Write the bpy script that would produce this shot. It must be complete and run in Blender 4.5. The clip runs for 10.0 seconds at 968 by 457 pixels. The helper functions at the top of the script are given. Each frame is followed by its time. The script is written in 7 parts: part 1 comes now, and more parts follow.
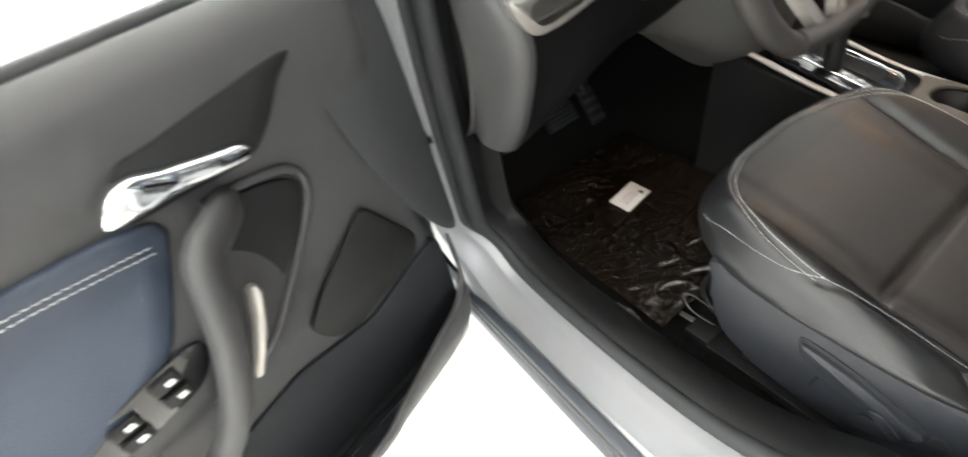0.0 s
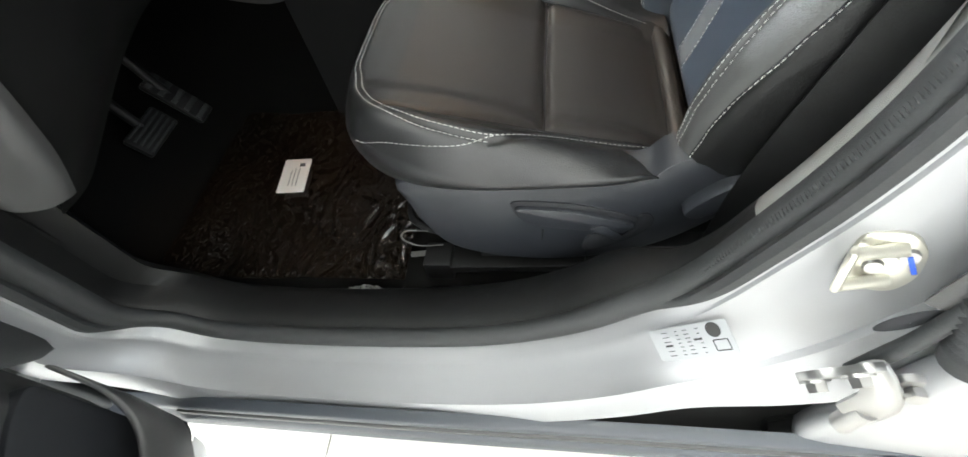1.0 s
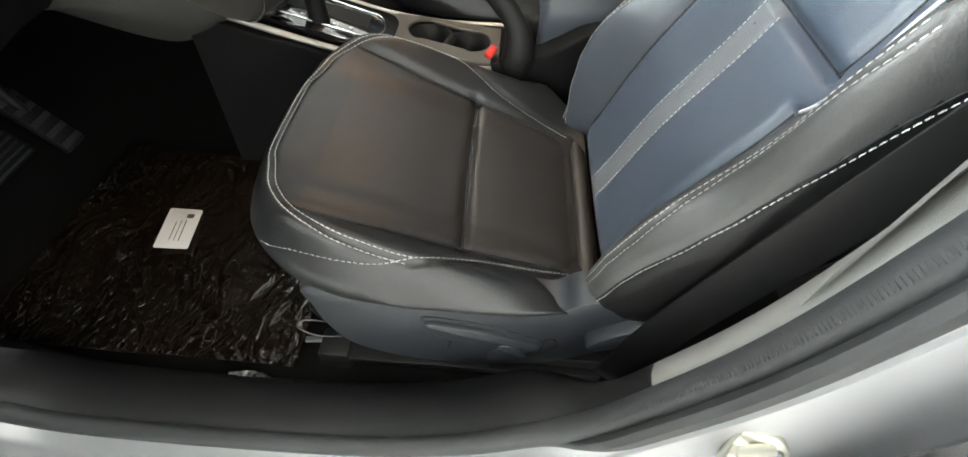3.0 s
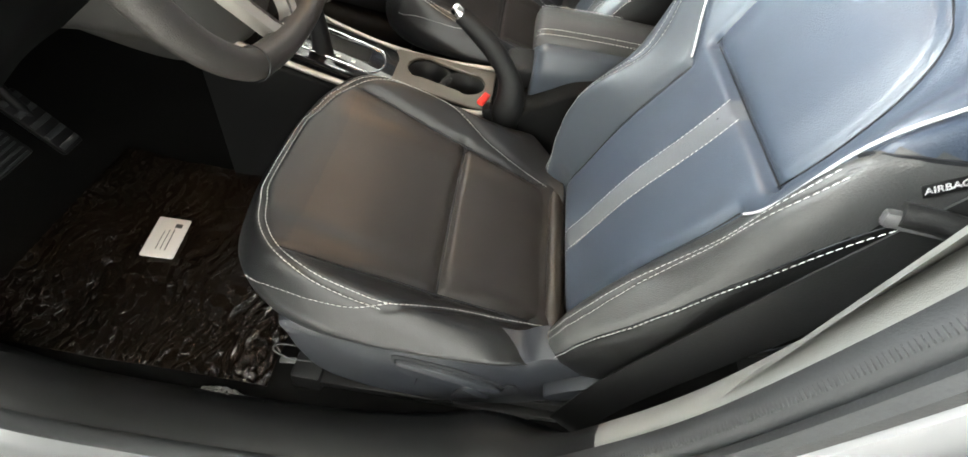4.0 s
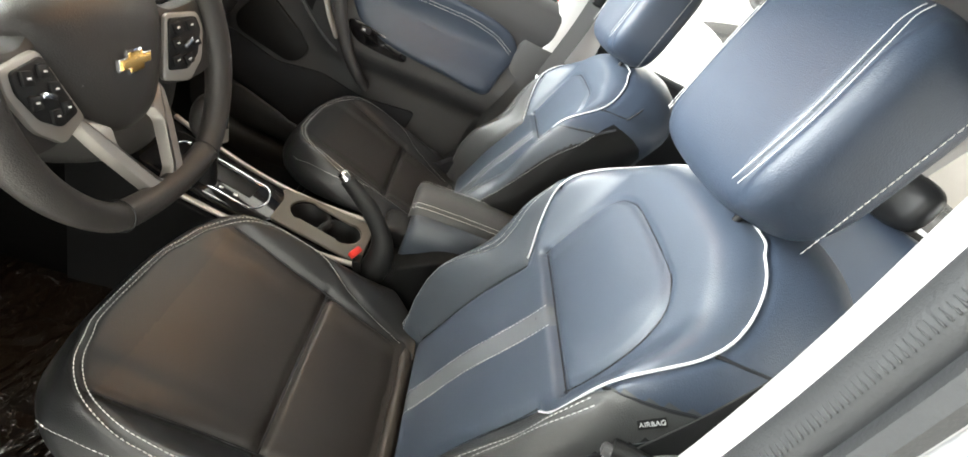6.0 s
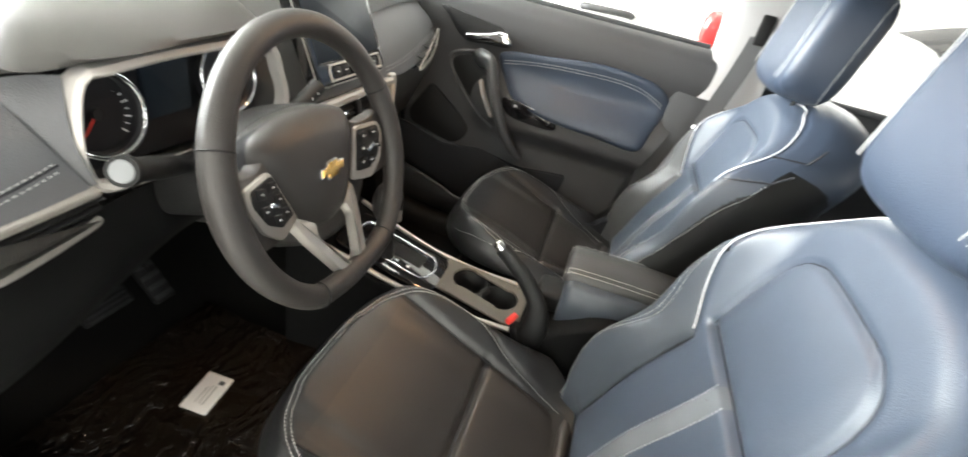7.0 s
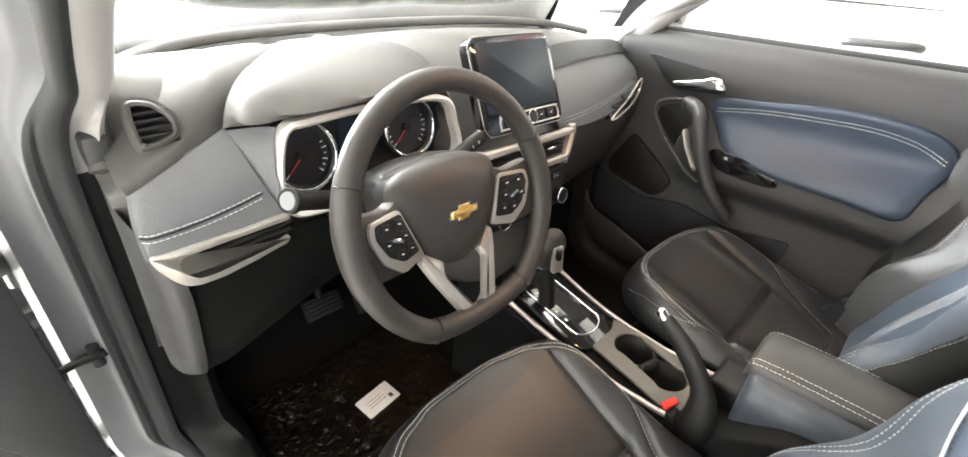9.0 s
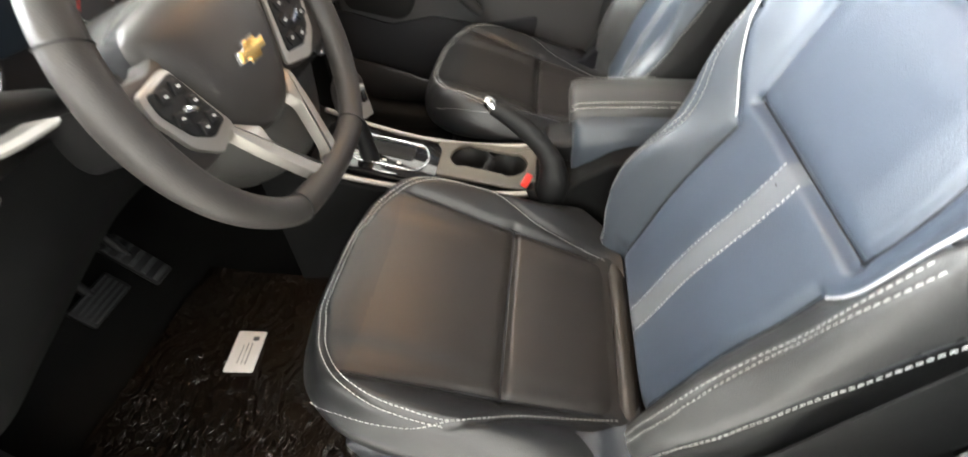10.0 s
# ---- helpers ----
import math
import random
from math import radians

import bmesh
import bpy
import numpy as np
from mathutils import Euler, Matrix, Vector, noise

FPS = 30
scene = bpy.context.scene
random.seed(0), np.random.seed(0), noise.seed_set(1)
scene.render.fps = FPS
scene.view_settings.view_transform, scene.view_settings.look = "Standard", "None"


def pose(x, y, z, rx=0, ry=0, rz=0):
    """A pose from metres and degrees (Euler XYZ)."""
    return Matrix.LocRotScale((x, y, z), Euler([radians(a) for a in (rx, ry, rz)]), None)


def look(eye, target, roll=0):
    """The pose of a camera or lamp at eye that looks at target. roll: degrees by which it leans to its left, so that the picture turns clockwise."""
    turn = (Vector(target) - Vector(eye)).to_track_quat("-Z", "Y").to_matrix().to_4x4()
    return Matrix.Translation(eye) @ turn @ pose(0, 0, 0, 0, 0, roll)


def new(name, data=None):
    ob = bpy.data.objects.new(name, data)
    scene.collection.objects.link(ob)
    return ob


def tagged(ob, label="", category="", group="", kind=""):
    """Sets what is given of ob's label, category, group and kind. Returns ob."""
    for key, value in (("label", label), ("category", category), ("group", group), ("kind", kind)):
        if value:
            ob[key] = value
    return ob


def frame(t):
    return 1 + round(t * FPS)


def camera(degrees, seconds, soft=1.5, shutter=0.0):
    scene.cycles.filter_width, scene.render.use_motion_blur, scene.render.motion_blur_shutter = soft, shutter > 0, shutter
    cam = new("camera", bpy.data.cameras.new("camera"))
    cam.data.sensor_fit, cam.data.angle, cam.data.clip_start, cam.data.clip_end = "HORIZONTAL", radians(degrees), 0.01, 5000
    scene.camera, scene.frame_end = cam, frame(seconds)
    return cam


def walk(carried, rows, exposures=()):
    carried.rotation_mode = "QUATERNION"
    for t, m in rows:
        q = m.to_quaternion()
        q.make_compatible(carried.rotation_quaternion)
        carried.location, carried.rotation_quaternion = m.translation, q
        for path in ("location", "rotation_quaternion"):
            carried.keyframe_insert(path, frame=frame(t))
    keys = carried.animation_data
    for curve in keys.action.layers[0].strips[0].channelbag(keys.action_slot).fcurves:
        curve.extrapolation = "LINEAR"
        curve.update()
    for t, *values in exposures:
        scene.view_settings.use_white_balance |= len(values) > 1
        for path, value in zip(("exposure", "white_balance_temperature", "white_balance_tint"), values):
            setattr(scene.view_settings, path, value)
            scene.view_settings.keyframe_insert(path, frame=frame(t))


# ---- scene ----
cam = camera(91.9, 10.0, shutter=0.25)
PATH = [
    (0, (-0.053, -1.055, 1.129), (-1.364, -0.403, -0.233), -14.5),
    (0.2, (-0.037, -1.013, 1.074), (-1.213, -0.189, -0.319), -14.4),
    (0.5, (-0.048, -0.974, 1.04), (-0.901, 0.063, -0.443), -14.4),
    (0.8, (-0.077, -0.949, 1.003), (-0.594, 0.168, -0.573), -17.5),
    (1, (-0.067, -0.957, 0.975), (-0.45, 0.191, -0.617), -15.5),
    (1.5, (-0.066, -0.958, 0.969), (-0.272, 0.233, -0.624), -4.2),
    (2, (-0.089, -0.938, 0.983), (-0.168, 0.31, -0.578), -1.0),
    (2.5, (-0.088, -0.906, 1.007), (-0.089, 0.356, -0.545), 2.8),
    (2.7, (-0.092, -0.885, 1.018), (-0.075, 0.379, -0.531), 4.0),
    (3.8, (-0.076, -0.842, 1.099), (-0.031, 0.438, -0.437), 12.3),
    (4, (-0.082, -0.842, 1.109), (-0.006, 0.455, -0.411), 13.1),
    (4.5, (-0.08, -0.847, 1.137), (0.22, 0.506, -0.304), 24.1),
    (5, (-0.078, -0.853, 1.154), (0.348, 0.552, -0.204), 29.7),
    (5.5, (-0.067, -0.849, 1.19), (0.382, 0.693, -0.001), 30.2),
    (5.7, (-0.062, -0.849, 1.208), (0.377, 0.754, 0.096), 29.6),
    (6.8, (-0.068, -0.847, 1.247), (-0.118, 0.875, 0.23), 19.4),
    (7, (-0.06, -0.842, 1.251), (-0.364, 0.836, 0.208), 13.8),
    (7.5, (-0.009, -0.799, 1.25), (-0.968, 0.618, 0.214), 3.4),
    (8, (0.03, -0.757, 1.247), (-1.182, 0.457, 0.219), 2.4),
    (8.5, (0.043, -0.741, 1.248), (-1.208, 0.448, 0.238), 2.6),
    (9, (0.041, -0.748, 1.257), (-1.134, 0.528, 0.261), 3.9),
    (9.5, (-0.003, -0.778, 1.225), (-0.728, 0.712, 0.105), -1.2),
    (10, (-0.066, -0.784, 1.145), (-0.299, 0.634, -0.246), -3.5),
]
walk(cam, [(t, look(eye, target, roll)) for t, eye, target, roll in PATH],
     [(0, -0.05, 6250, 8), (0.5, -0.3, 6150, 6), (1.5, -0.3, 6100, 5), (2.5, -0.3, 6150, 4), (4, 0.08, 6400, 5), (5, -0.25, 6450, 4), (5.7, -0.3, 6500, 5), (7, -0.2, 6450, 6), (7.5, 0.1, 6500, 9), (8, 0.2, 6450, 9), (9, 0.2, 6450, 9), (9.5, -0.15, 6350, 7), (10, 0.25, 6450, 8)])

# ---- world and light ----
world = bpy.data.worlds.new("showroom_sky")
scene.world = world
world.use_nodes = True
wn = world.node_tree
sky = wn.nodes.new("ShaderNodeTexSky")
sky.sky_type, sky.sun_disc, sky.sun_elevation, sky.sun_rotation = "NISHITA", False, radians(40), radians(200)
wn.links.new(sky.outputs[0], wn.nodes["Background"].inputs[0])
wn.nodes["Background"].inputs[1].default_value = 0.10


def area(name, loc, target, sx, sy, power, colour=(1, 1, 1)):
    data = bpy.data.lights.new(name, "AREA")
    data.shape, data.size, data.size_y, data.energy, data.color = "RECTANGLE", sx, sy, power, colour
    ob = new(name, data)
    ob.matrix_world = look(loc, target)
    return ob


# daylight through the shop windows, and the ceiling panels
area("window_light_rear", (6.6, -2.5, 2.0), (0.2, -0.3, 0.8), 5.5, 2.8, 200, (0.92, 0.96, 1.0))
area("window_light_side", (-0.5, -6.6, 2.0), (-0.2, 0, 0.9), 8.0, 2.8, 420, (1.0, 0.98, 0.95))
area("window_light_front", (-6.6, -0.6, 2.1), (0, -0.2, 1.0), 6.0, 2.6, 3600, (0.97, 0.987, 1.0))
area("window_light_far", (0.0, 6.6, 2.2), (0, 2, 1.0), 9.0, 2.8, 700, (1.0, 1.0, 1.0))
for lx in (-2.4, 0.6, 3.4):
    for ly in (-3.0, 1.6):
        area("ceiling_panel_light", (lx, ly, 3.52), (lx, ly, 0), 1.2, 0.6, 36, (1.0, 0.95, 0.88))

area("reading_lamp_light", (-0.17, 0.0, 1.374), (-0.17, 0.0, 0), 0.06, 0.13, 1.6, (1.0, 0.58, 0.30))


# ---- materials ----
def material(name, colour, rough=0.5, metal=0.0, grain=0.0, scale=60.0, bump=0.0, bump_scale=250.0, coat=0.0, vary=0.12, spec=0.5, sheen=0.0, cells=False):
    """A surface with two scales of colour variation, uneven gloss and fine relief."""
    m = bpy.data.materials.new(name)
    m.use_nodes = True
    nt = m.node_tree
    b = nt.nodes["Principled BSDF"]
    co = nt.nodes.new("ShaderNodeTexCoord")
    big, fine = nt.nodes.new("ShaderNodeTexNoise"), nt.nodes.new("ShaderNodeTexNoise")
    big.inputs["Scale"].default_value, fine.inputs["Scale"].default_value = 3.5, scale
    big.inputs["Detail"].default_value, fine.inputs["Detail"].default_value = 4, 3
    nt.links.new(co.outputs["Object"], big.inputs["Vector"])
    nt.links.new(co.outputs["Object"], fine.inputs["Vector"])
    mixa = nt.nodes.new("ShaderNodeMath")
    mixa.operation = "MULTIPLY_ADD"
    mixa.inputs[1].default_value = grain / max(vary, 1e-3)
    nt.links.new(fine.outputs[0], mixa.inputs[0])
    nt.links.new(big.outputs[0], mixa.inputs[2])
    ramp = nt.nodes.new("ShaderNodeMapRange")
    ramp.inputs["From Min"].default_value, ramp.inputs["From Max"].default_value = 0.2, 0.8 + grain / max(vary, 1e-3)
    ramp.inputs["To Min"].default_value, ramp.inputs["To Max"].default_value = 1 - vary, 1 + vary
    nt.links.new(mixa.outputs[0], ramp.inputs["Value"])
    mul = nt.nodes.new("ShaderNodeVectorMath")
    mul.operation = "SCALE"
    mul.inputs[0].default_value = colour[:3]
    nt.links.new(ramp.outputs[0], mul.inputs["Scale"])
    nt.links.new(mul.outputs[0], b.inputs["Base Color"])
    rr = nt.nodes.new("ShaderNodeMapRange")
    rr.inputs["To Min"].default_value, rr.inputs["To Max"].default_value = max(rough - 0.07, 0.02), min(rough + 0.07, 1)
    nt.links.new(big.outputs[0], rr.inputs["Value"])
    nt.links.new(rr.outputs[0], b.inputs["Roughness"])
    b.inputs["Metallic"].default_value = metal
    b.inputs["Coat Weight"].default_value = coat
    b.inputs["Coat Roughness"].default_value = 0.05
    b.inputs["Specular IOR Level"].default_value = spec
    b.inputs["Sheen Weight"].default_value = sheen
    if bump:
        rel = nt.nodes.new("ShaderNodeTexVoronoi" if cells else "ShaderNodeTexNoise")
        rel.inputs["Scale"].default_value = bump_scale
        nt.links.new(co.outputs["Object"], rel.inputs["Vector"])
        bp = nt.nodes.new("ShaderNodeBump")
        bp.inputs["Strength"].default_value, bp.inputs["Distance"].default_value = bump, 0.002
        nt.links.new(rel.outputs[0], bp.inputs["Height"])
        nt.links.new(bp.outputs[0], b.inputs["Normal"])
    return m


M = dict(
    leather=material("charcoal_leather", (0.0165, 0.017, 0.018), 0.33, grain=0.05, scale=400, bump=0.16, bump_scale=620, cells=True),
    insert=material("dark_brown_grey_leather", (0.0270, 0.0240, 0.0222), 0.36, grain=0.06, scale=500, bump=0.14, bump_scale=700, cells=True),
    blue=material("steel_blue_leather", (0.054, 0.070, 0.098), 0.42, spec=0.8, grain=0.05, scale=400, bump=0.14, bump_scale=620, cells=True),
    navy=material("navy_leather", (0.037, 0.050, 0.075), 0.40, grain=0.05, scale=400, bump=0.14, bump_scale=620, cells=True),
    stripe=material("grey_woven_cloth", (0.13, 0.14, 0.155), 0.85, grain=0.35, scale=900, bump=0.5, bump_scale=1100),
    thread=material("pale_thread", (0.62, 0.62, 0.60), 0.7),
    piping=material("white_piping", (0.74, 0.75, 0.78), 0.45),
    plastic=material("black_plastic", (0.0078, 0.0078, 0.008), 0.52, spec=0.35, grain=0.04, scale=500, bump=0.22, bump_scale=900),
    grey=material("grey_plastic", (0.050, 0.050, 0.051), 0.50, grain=0.04, scale=500, bump=0.2, bump_scale=900),
    dash=material("dash_soft_plastic", (0.064, 0.062, 0.059), 0.42, grain=0.05, scale=500, bump=0.25, bump_scale=800),
    pad=material("dash_leather_pad", (0.105, 0.108, 0.115), 0.42, grain=0.05, scale=300, bump=0.25, bump_scale=520, cells=True),
    sideplastic=material("blue_grey_plastic", (0.017, 0.019, 0.024), 0.45, grain=0.04, scale=500, bump=0.2, bump_scale=900),
    rubber=material("door_seal_rubber", (0.027, 0.0285, 0.030), 0.6, bump=0.2, bump_scale=400),
    paint=material("silver_paint", (0.35, 0.358, 0.370), 0.42, metal=0.4, coat=0.3, grain=0.03, scale=900, vary=0.04),
    satin=material("satin_silver_trim", (0.38, 0.36, 0.33), 0.34, metal=0.55, vary=0.05),
    chrome=material("chrome", (0.85, 0.86, 0.88), 0.08, metal=1.0, vary=0.03),
    steel=material("zinc_steel", (0.36, 0.36, 0.355), 0.3, metal=0.9, vary=0.15),
    gloss=material("gloss_black", (0.008, 0.008, 0.009), 0.06, coat=1.0),
    carpet=material("black_carpet", (0.008, 0.0078, 0.0074), 0.95, spec=0.08, grain=0.4, scale=900, bump=0.6, bump_scale=1400, vary=0.3),
    paper=material("paper", (0.72, 0.69, 0.66), 0.7, vary=0.06),
    ink=material("ink", (0.03, 0.03, 0.03), 0.6),
    bluepen=material("blue_marker", (0.02, 0.08, 0.5), 0.5),
    red=material("red_buckle", (0.62, 0.035, 0.025), 0.4),
    white=material("white_paint", (0.80, 0.80, 0.79), 0.35, coat=0.4, vary=0.03),
    whiteplastic=material("white_print", (0.78, 0.78, 0.78), 0.5),
    tile=material("polished_cream_tile", (0.80, 0.775, 0.73), 0.16, grain=0.05, scale=40, vary=0.06),
    grout=material("grout", (0.42, 0.39, 0.35), 0.9, grain=0.2),
    wall=material("painted_plaster", (0.78, 0.77, 0.74), 0.8, grain=0.05, vary=0.04, bump=0.1),
    liner=material("grey_headliner", (0.42, 0.41, 0.40), 0.9, grain=0.1, scale=700, bump=0.3, bump_scale=900),
    gold=material("gold_badge", (0.80, 0.50, 0.16), 0.25, metal=0.8, vary=0.05),
    wheel=material("wheel_leather", (0.030, 0.027, 0.025), 0.44, grain=0.05, scale=400, bump=0.16, bump_scale=700, cells=True),
    darkcar=material("dark_paint", (0.03, 0.03, 0.032), 0.25, coat=0.8),
    lampred=material("red_lens", (0.6, 0.03, 0.03), 0.12, coat=0.6),
    ring=material("bright_ring", (0.62, 0.60, 0.57), 0.24, metal=0.2),
    # near-black for seams and ducts, and for shade painted into gaps and recesses
    seam=material("dark_seam_and_recess", (0.008, 0.009, 0.012), 0.7),
    dial=material("dial_black", (0.012, 0.012, 0.014), 0.35),
    lcd=material("lcd_blue_grey", (0.012, 0.018, 0.026), 0.34, spec=0.25),
)


def clear(name, rough=0.0, tint=(1, 1, 1)):
    m = bpy.data.materials.new(name)
    m.use_nodes = True
    b = m.node_tree.nodes["Principled BSDF"]
    b.inputs["Base Color"].default_value = (*tint, 1)
    b.inputs["Transmission Weight"].default_value, b.inputs["Roughness"].default_value, b.inputs["IOR"].default_value = 1.0, rough, 1.45
    return m



# black cladding with its bluish reflection painted into the base colour
M["rocker"] = material("rocker_plastic", (0.055, 0.062, 0.074), 0.36, grain=0.04, scale=500, bump=0.15, bump_scale=900)
M["labelgrey"] = material("label_silver", (0.36, 0.375, 0.39), 0.4, metal=0.3, vary=0.03)
M["zincyellow"] = material("yellow_zinc", (0.60, 0.59, 0.52), 0.32, metal=0.75, vary=0.08)
# paler than the passenger pillar's grey: bright light put into the colour
M["trimlit"] = material("lit_grey_trim_plastic", (0.20, 0.20, 0.192), 0.5, grain=0.04, scale=500, bump=0.2, bump_scale=900)
M["disc"] = material("pale_grey_disc", (0.17, 0.18, 0.19), 0.4)
M["greywall"] = material("grey_painted_plaster", (0.33, 0.31, 0.285), 0.8, grain=0.08, vary=0.08, bump=0.1)
# lighter copy of the charcoal leather, its sheen put into the base colour
M["bolster"] = material("lit_charcoal_leather", (0.050, 0.051, 0.051), 0.38, grain=0.05, scale=400, bump=0.15, bump_scale=620, cells=True)
M["band"] = material("brown_band_leather", (0.034, 0.029, 0.025), 0.42, grain=0.06, scale=500, bump=0.14, bump_scale=700, cells=True)
M["taupe"] = material("taupe_satin_plastic", (0.10, 0.088, 0.072), 0.38, metal=0.15, vary=0.08)
M["sideblack"] = material("black_side_leather", (0.0065, 0.0066, 0.0068), 0.50, spec=0.3, grain=0.05, scale=400, bump=0.12, bump_scale=620, cells=True)
M["scrap"] = material("crumpled_clear_film", (0.20, 0.20, 0.19), 0.16, coat=0.6, vary=0.4)
# black plastic again, darkened so its colour carries the footwell's shade
M["shade"] = material("shaded_black_plastic", (0.0060, 0.0060, 0.0060), 0.70, spec=0.12, grain=0.04, scale=500, bump=0.2, bump_scale=900)
# armrest base colour; on the inner bolsters it paints bluish light onto charcoal leather
M["slate"] = material("slate_blue_leather", (0.054, 0.064, 0.079), 0.37, grain=0.05, scale=400, bump=0.15, bump_scale=620, cells=True)
M["webbing"] = material("belt_webbing", (0.10, 0.10, 0.10), 0.8, grain=0.3, scale=900, bump=0.5, bump_scale=900)
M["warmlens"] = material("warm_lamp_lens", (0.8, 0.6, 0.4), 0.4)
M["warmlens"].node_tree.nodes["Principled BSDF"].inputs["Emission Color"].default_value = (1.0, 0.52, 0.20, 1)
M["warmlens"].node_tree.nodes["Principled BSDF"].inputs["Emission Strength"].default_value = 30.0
M["glass"] = clear("glass", 0.0, (0.97, 0.99, 0.98))


def film_material():
    """Crinkled clear film lying on a black carpet mat."""
    m = material("crinkled_film_on_mat", (0.0085, 0.0056, 0.0036), 0.08, coat=0.3, vary=0.3)
    nt = m.node_tree
    b = nt.nodes["Principled BSDF"]
    co = nt.nodes.new("ShaderNodeTexCoord")
    mp = nt.nodes.new("ShaderNodeMapping")
    mp.inputs["Scale"].default_value = (1.6, 0.8, 1.0)
    mp.inputs["Rotation"].default_value = (0, 0, 0.35)
    n = nt.nodes.new("ShaderNodeTexNoise")
    n.inputs["Scale"].default_value, n.inputs["Detail"].default_value, n.inputs["Distortion"].default_value = 42, 2.5, 2.0
    bp = nt.nodes.new("ShaderNodeBump")
    bp.inputs["Strength"].default_value, bp.inputs["Distance"].default_value = 0.6, 0.005
    nt.links.new(co.outputs["Object"], mp.inputs["Vector"])
    nt.links.new(mp.outputs[0], n.inputs["Vector"])
    peak = nt.nodes.new("ShaderNodeMapRange")
    peak.inputs["From Min"].default_value, peak.inputs["From Max"].default_value = 0.57, 0.74
    nt.links.new(n.outputs[0], peak.inputs["Value"])
    nt.links.new(peak.outputs[0], bp.inputs["Height"])
    nt.links.new(bp.outputs[0], b.inputs["Normal"])
    nt.links.new(bp.outputs[0], b.inputs["Coat Normal"])
    return m


M["film"] = film_material()


# ---- mesh helpers ----
def thing(name, label, category, at=(0, 0, 0), group="", kind=""):
    e = new(name)
    e.location = at
    e.empty_display_size = 0.05
    return tagged(e, label, category, group, kind)


def raw(name, verts, faces, mat, parent=None, label="", smooth=True, angle=None):
    me = bpy.data.meshes.new(name)
    me.from_pydata([tuple(v) for v in verts], [], faces)
    bm = bmesh.new()
    bm.from_mesh(me)
    bmesh.ops.remove_doubles(bm, verts=bm.verts, dist=1e-5)
    bmesh.ops.recalc_face_normals(bm, faces=bm.faces)
    for f in bm.faces:
        f.smooth = smooth
    if angle:
        for e in bm.edges:
            if len(e.link_faces) == 2 and e.calc_face_angle(0) > radians(angle):
                e.smooth = False
    bm.to_mesh(me)
    bm.free()
    me.materials.append(mat)
    ob = new(name, me)
    if parent is not None:
        ob.parent = parent
        if parent.parent is None:
            ob.matrix_parent_inverse = Matrix.Translation(-parent.location)
    if label:
        ob["label"] = label
    return ob


def part(name, bm, mat, parent=None, label="", smooth=True, angle=40):
    bm.verts.ensure_lookup_table()
    bm.verts.index_update()
    v = [x.co.copy() for x in bm.verts]
    f = [[x.index for x in q.verts] for q in bm.faces]
    bm.free()
    return raw(name, v, f, mat, parent, label, smooth, angle)


def spline(pts, n, closed=False):
    """Catmull-Rom through control points, n samples evenly by length."""
    p = np.array(pts, float)
    k = len(p)
    out = []
    for i in range(k if closed else k - 1):
        if closed:
            a, b, c, d = p[(i - 1) % k], p[i], p[(i + 1) % k], p[(i + 2) % k]
        else:
            a, b, c, d = p[max(i - 1, 0)], p[i], p[i + 1], p[min(i + 2, k - 1)]
        for t in np.linspace(0, 1, 24, endpoint=False):
            out.append(0.5 * (2 * b + (c - a) * t + (2 * a - 5 * b + 4 * c - d) * t * t + (3 * b - a - 3 * c + d) * t ** 3))
    out.append(p[0] if closed else p[-1])
    out = np.array(out)
    ln = np.r_[0, np.cumsum(np.linalg.norm(np.diff(out, axis=0), axis=1))]
    want = np.linspace(0, ln[-1], n + 1)[:-1] if closed else np.linspace(0, ln[-1], n)
    return np.stack([np.interp(want, ln, out[:, j]) for j in range(p.shape[1])], 1)


def sheet(rows, closed_u=False, closed_v=False, cap=False):
    """Verts and faces of a grid of points rows[i][j]."""
    nu, nv = len(rows), len(rows[0])
    verts = [tuple(q) for r in rows for q in r]
    faces = []
    for i in range(nu if closed_u else nu - 1):
        for j in range(nv if closed_v else nv - 1):
            a, b = (i % nu) * nv, ((i + 1) % nu) * nv
            faces.append((a + j, b + j, b + (j + 1) % nv, a + (j + 1) % nv))
    if cap:
        faces.append(tuple(range(nv))[::-1])
        faces.append(tuple((nu - 1) * nv + j for j in range(nv)))
    return verts, faces


def tube_data(path, radius, seg=8, closed=False, flat=1.0, up=(0, 0, 1)):
    """A round (or flattened) bar along a path; radius may be a list."""
    p = np.array(path, float)
    n = len(p)
    tan = np.roll(p, -1, 0) - np.roll(p, 1, 0) if closed else np.gradient(p, axis=0)
    tan /= np.linalg.norm(tan, axis=1)[:, None] + 1e-12
    rad = np.ones(n) * radius if np.isscalar(radius) else np.array(radius)
    rows = []
    up = np.array(up, float)
    side = np.cross(tan[0], up)
    if np.linalg.norm(side) < 1e-3:
        side = np.cross(tan[0], (1, 0, 0))
    for i in range(n):
        side = side - (side @ tan[i]) * tan[i]
        side /= np.linalg.norm(side) + 1e-12
        nor = np.cross(side, tan[i])
        ang = np.linspace(0, 2 * math.pi, seg, endpoint=False)
        rows.append(p[i] + rad[i] * (np.cos(ang)[:, None] * side + flat * np.sin(ang)[:, None] * nor))
    return sheet(rows, closed_u=closed, closed_v=True, cap=not closed)


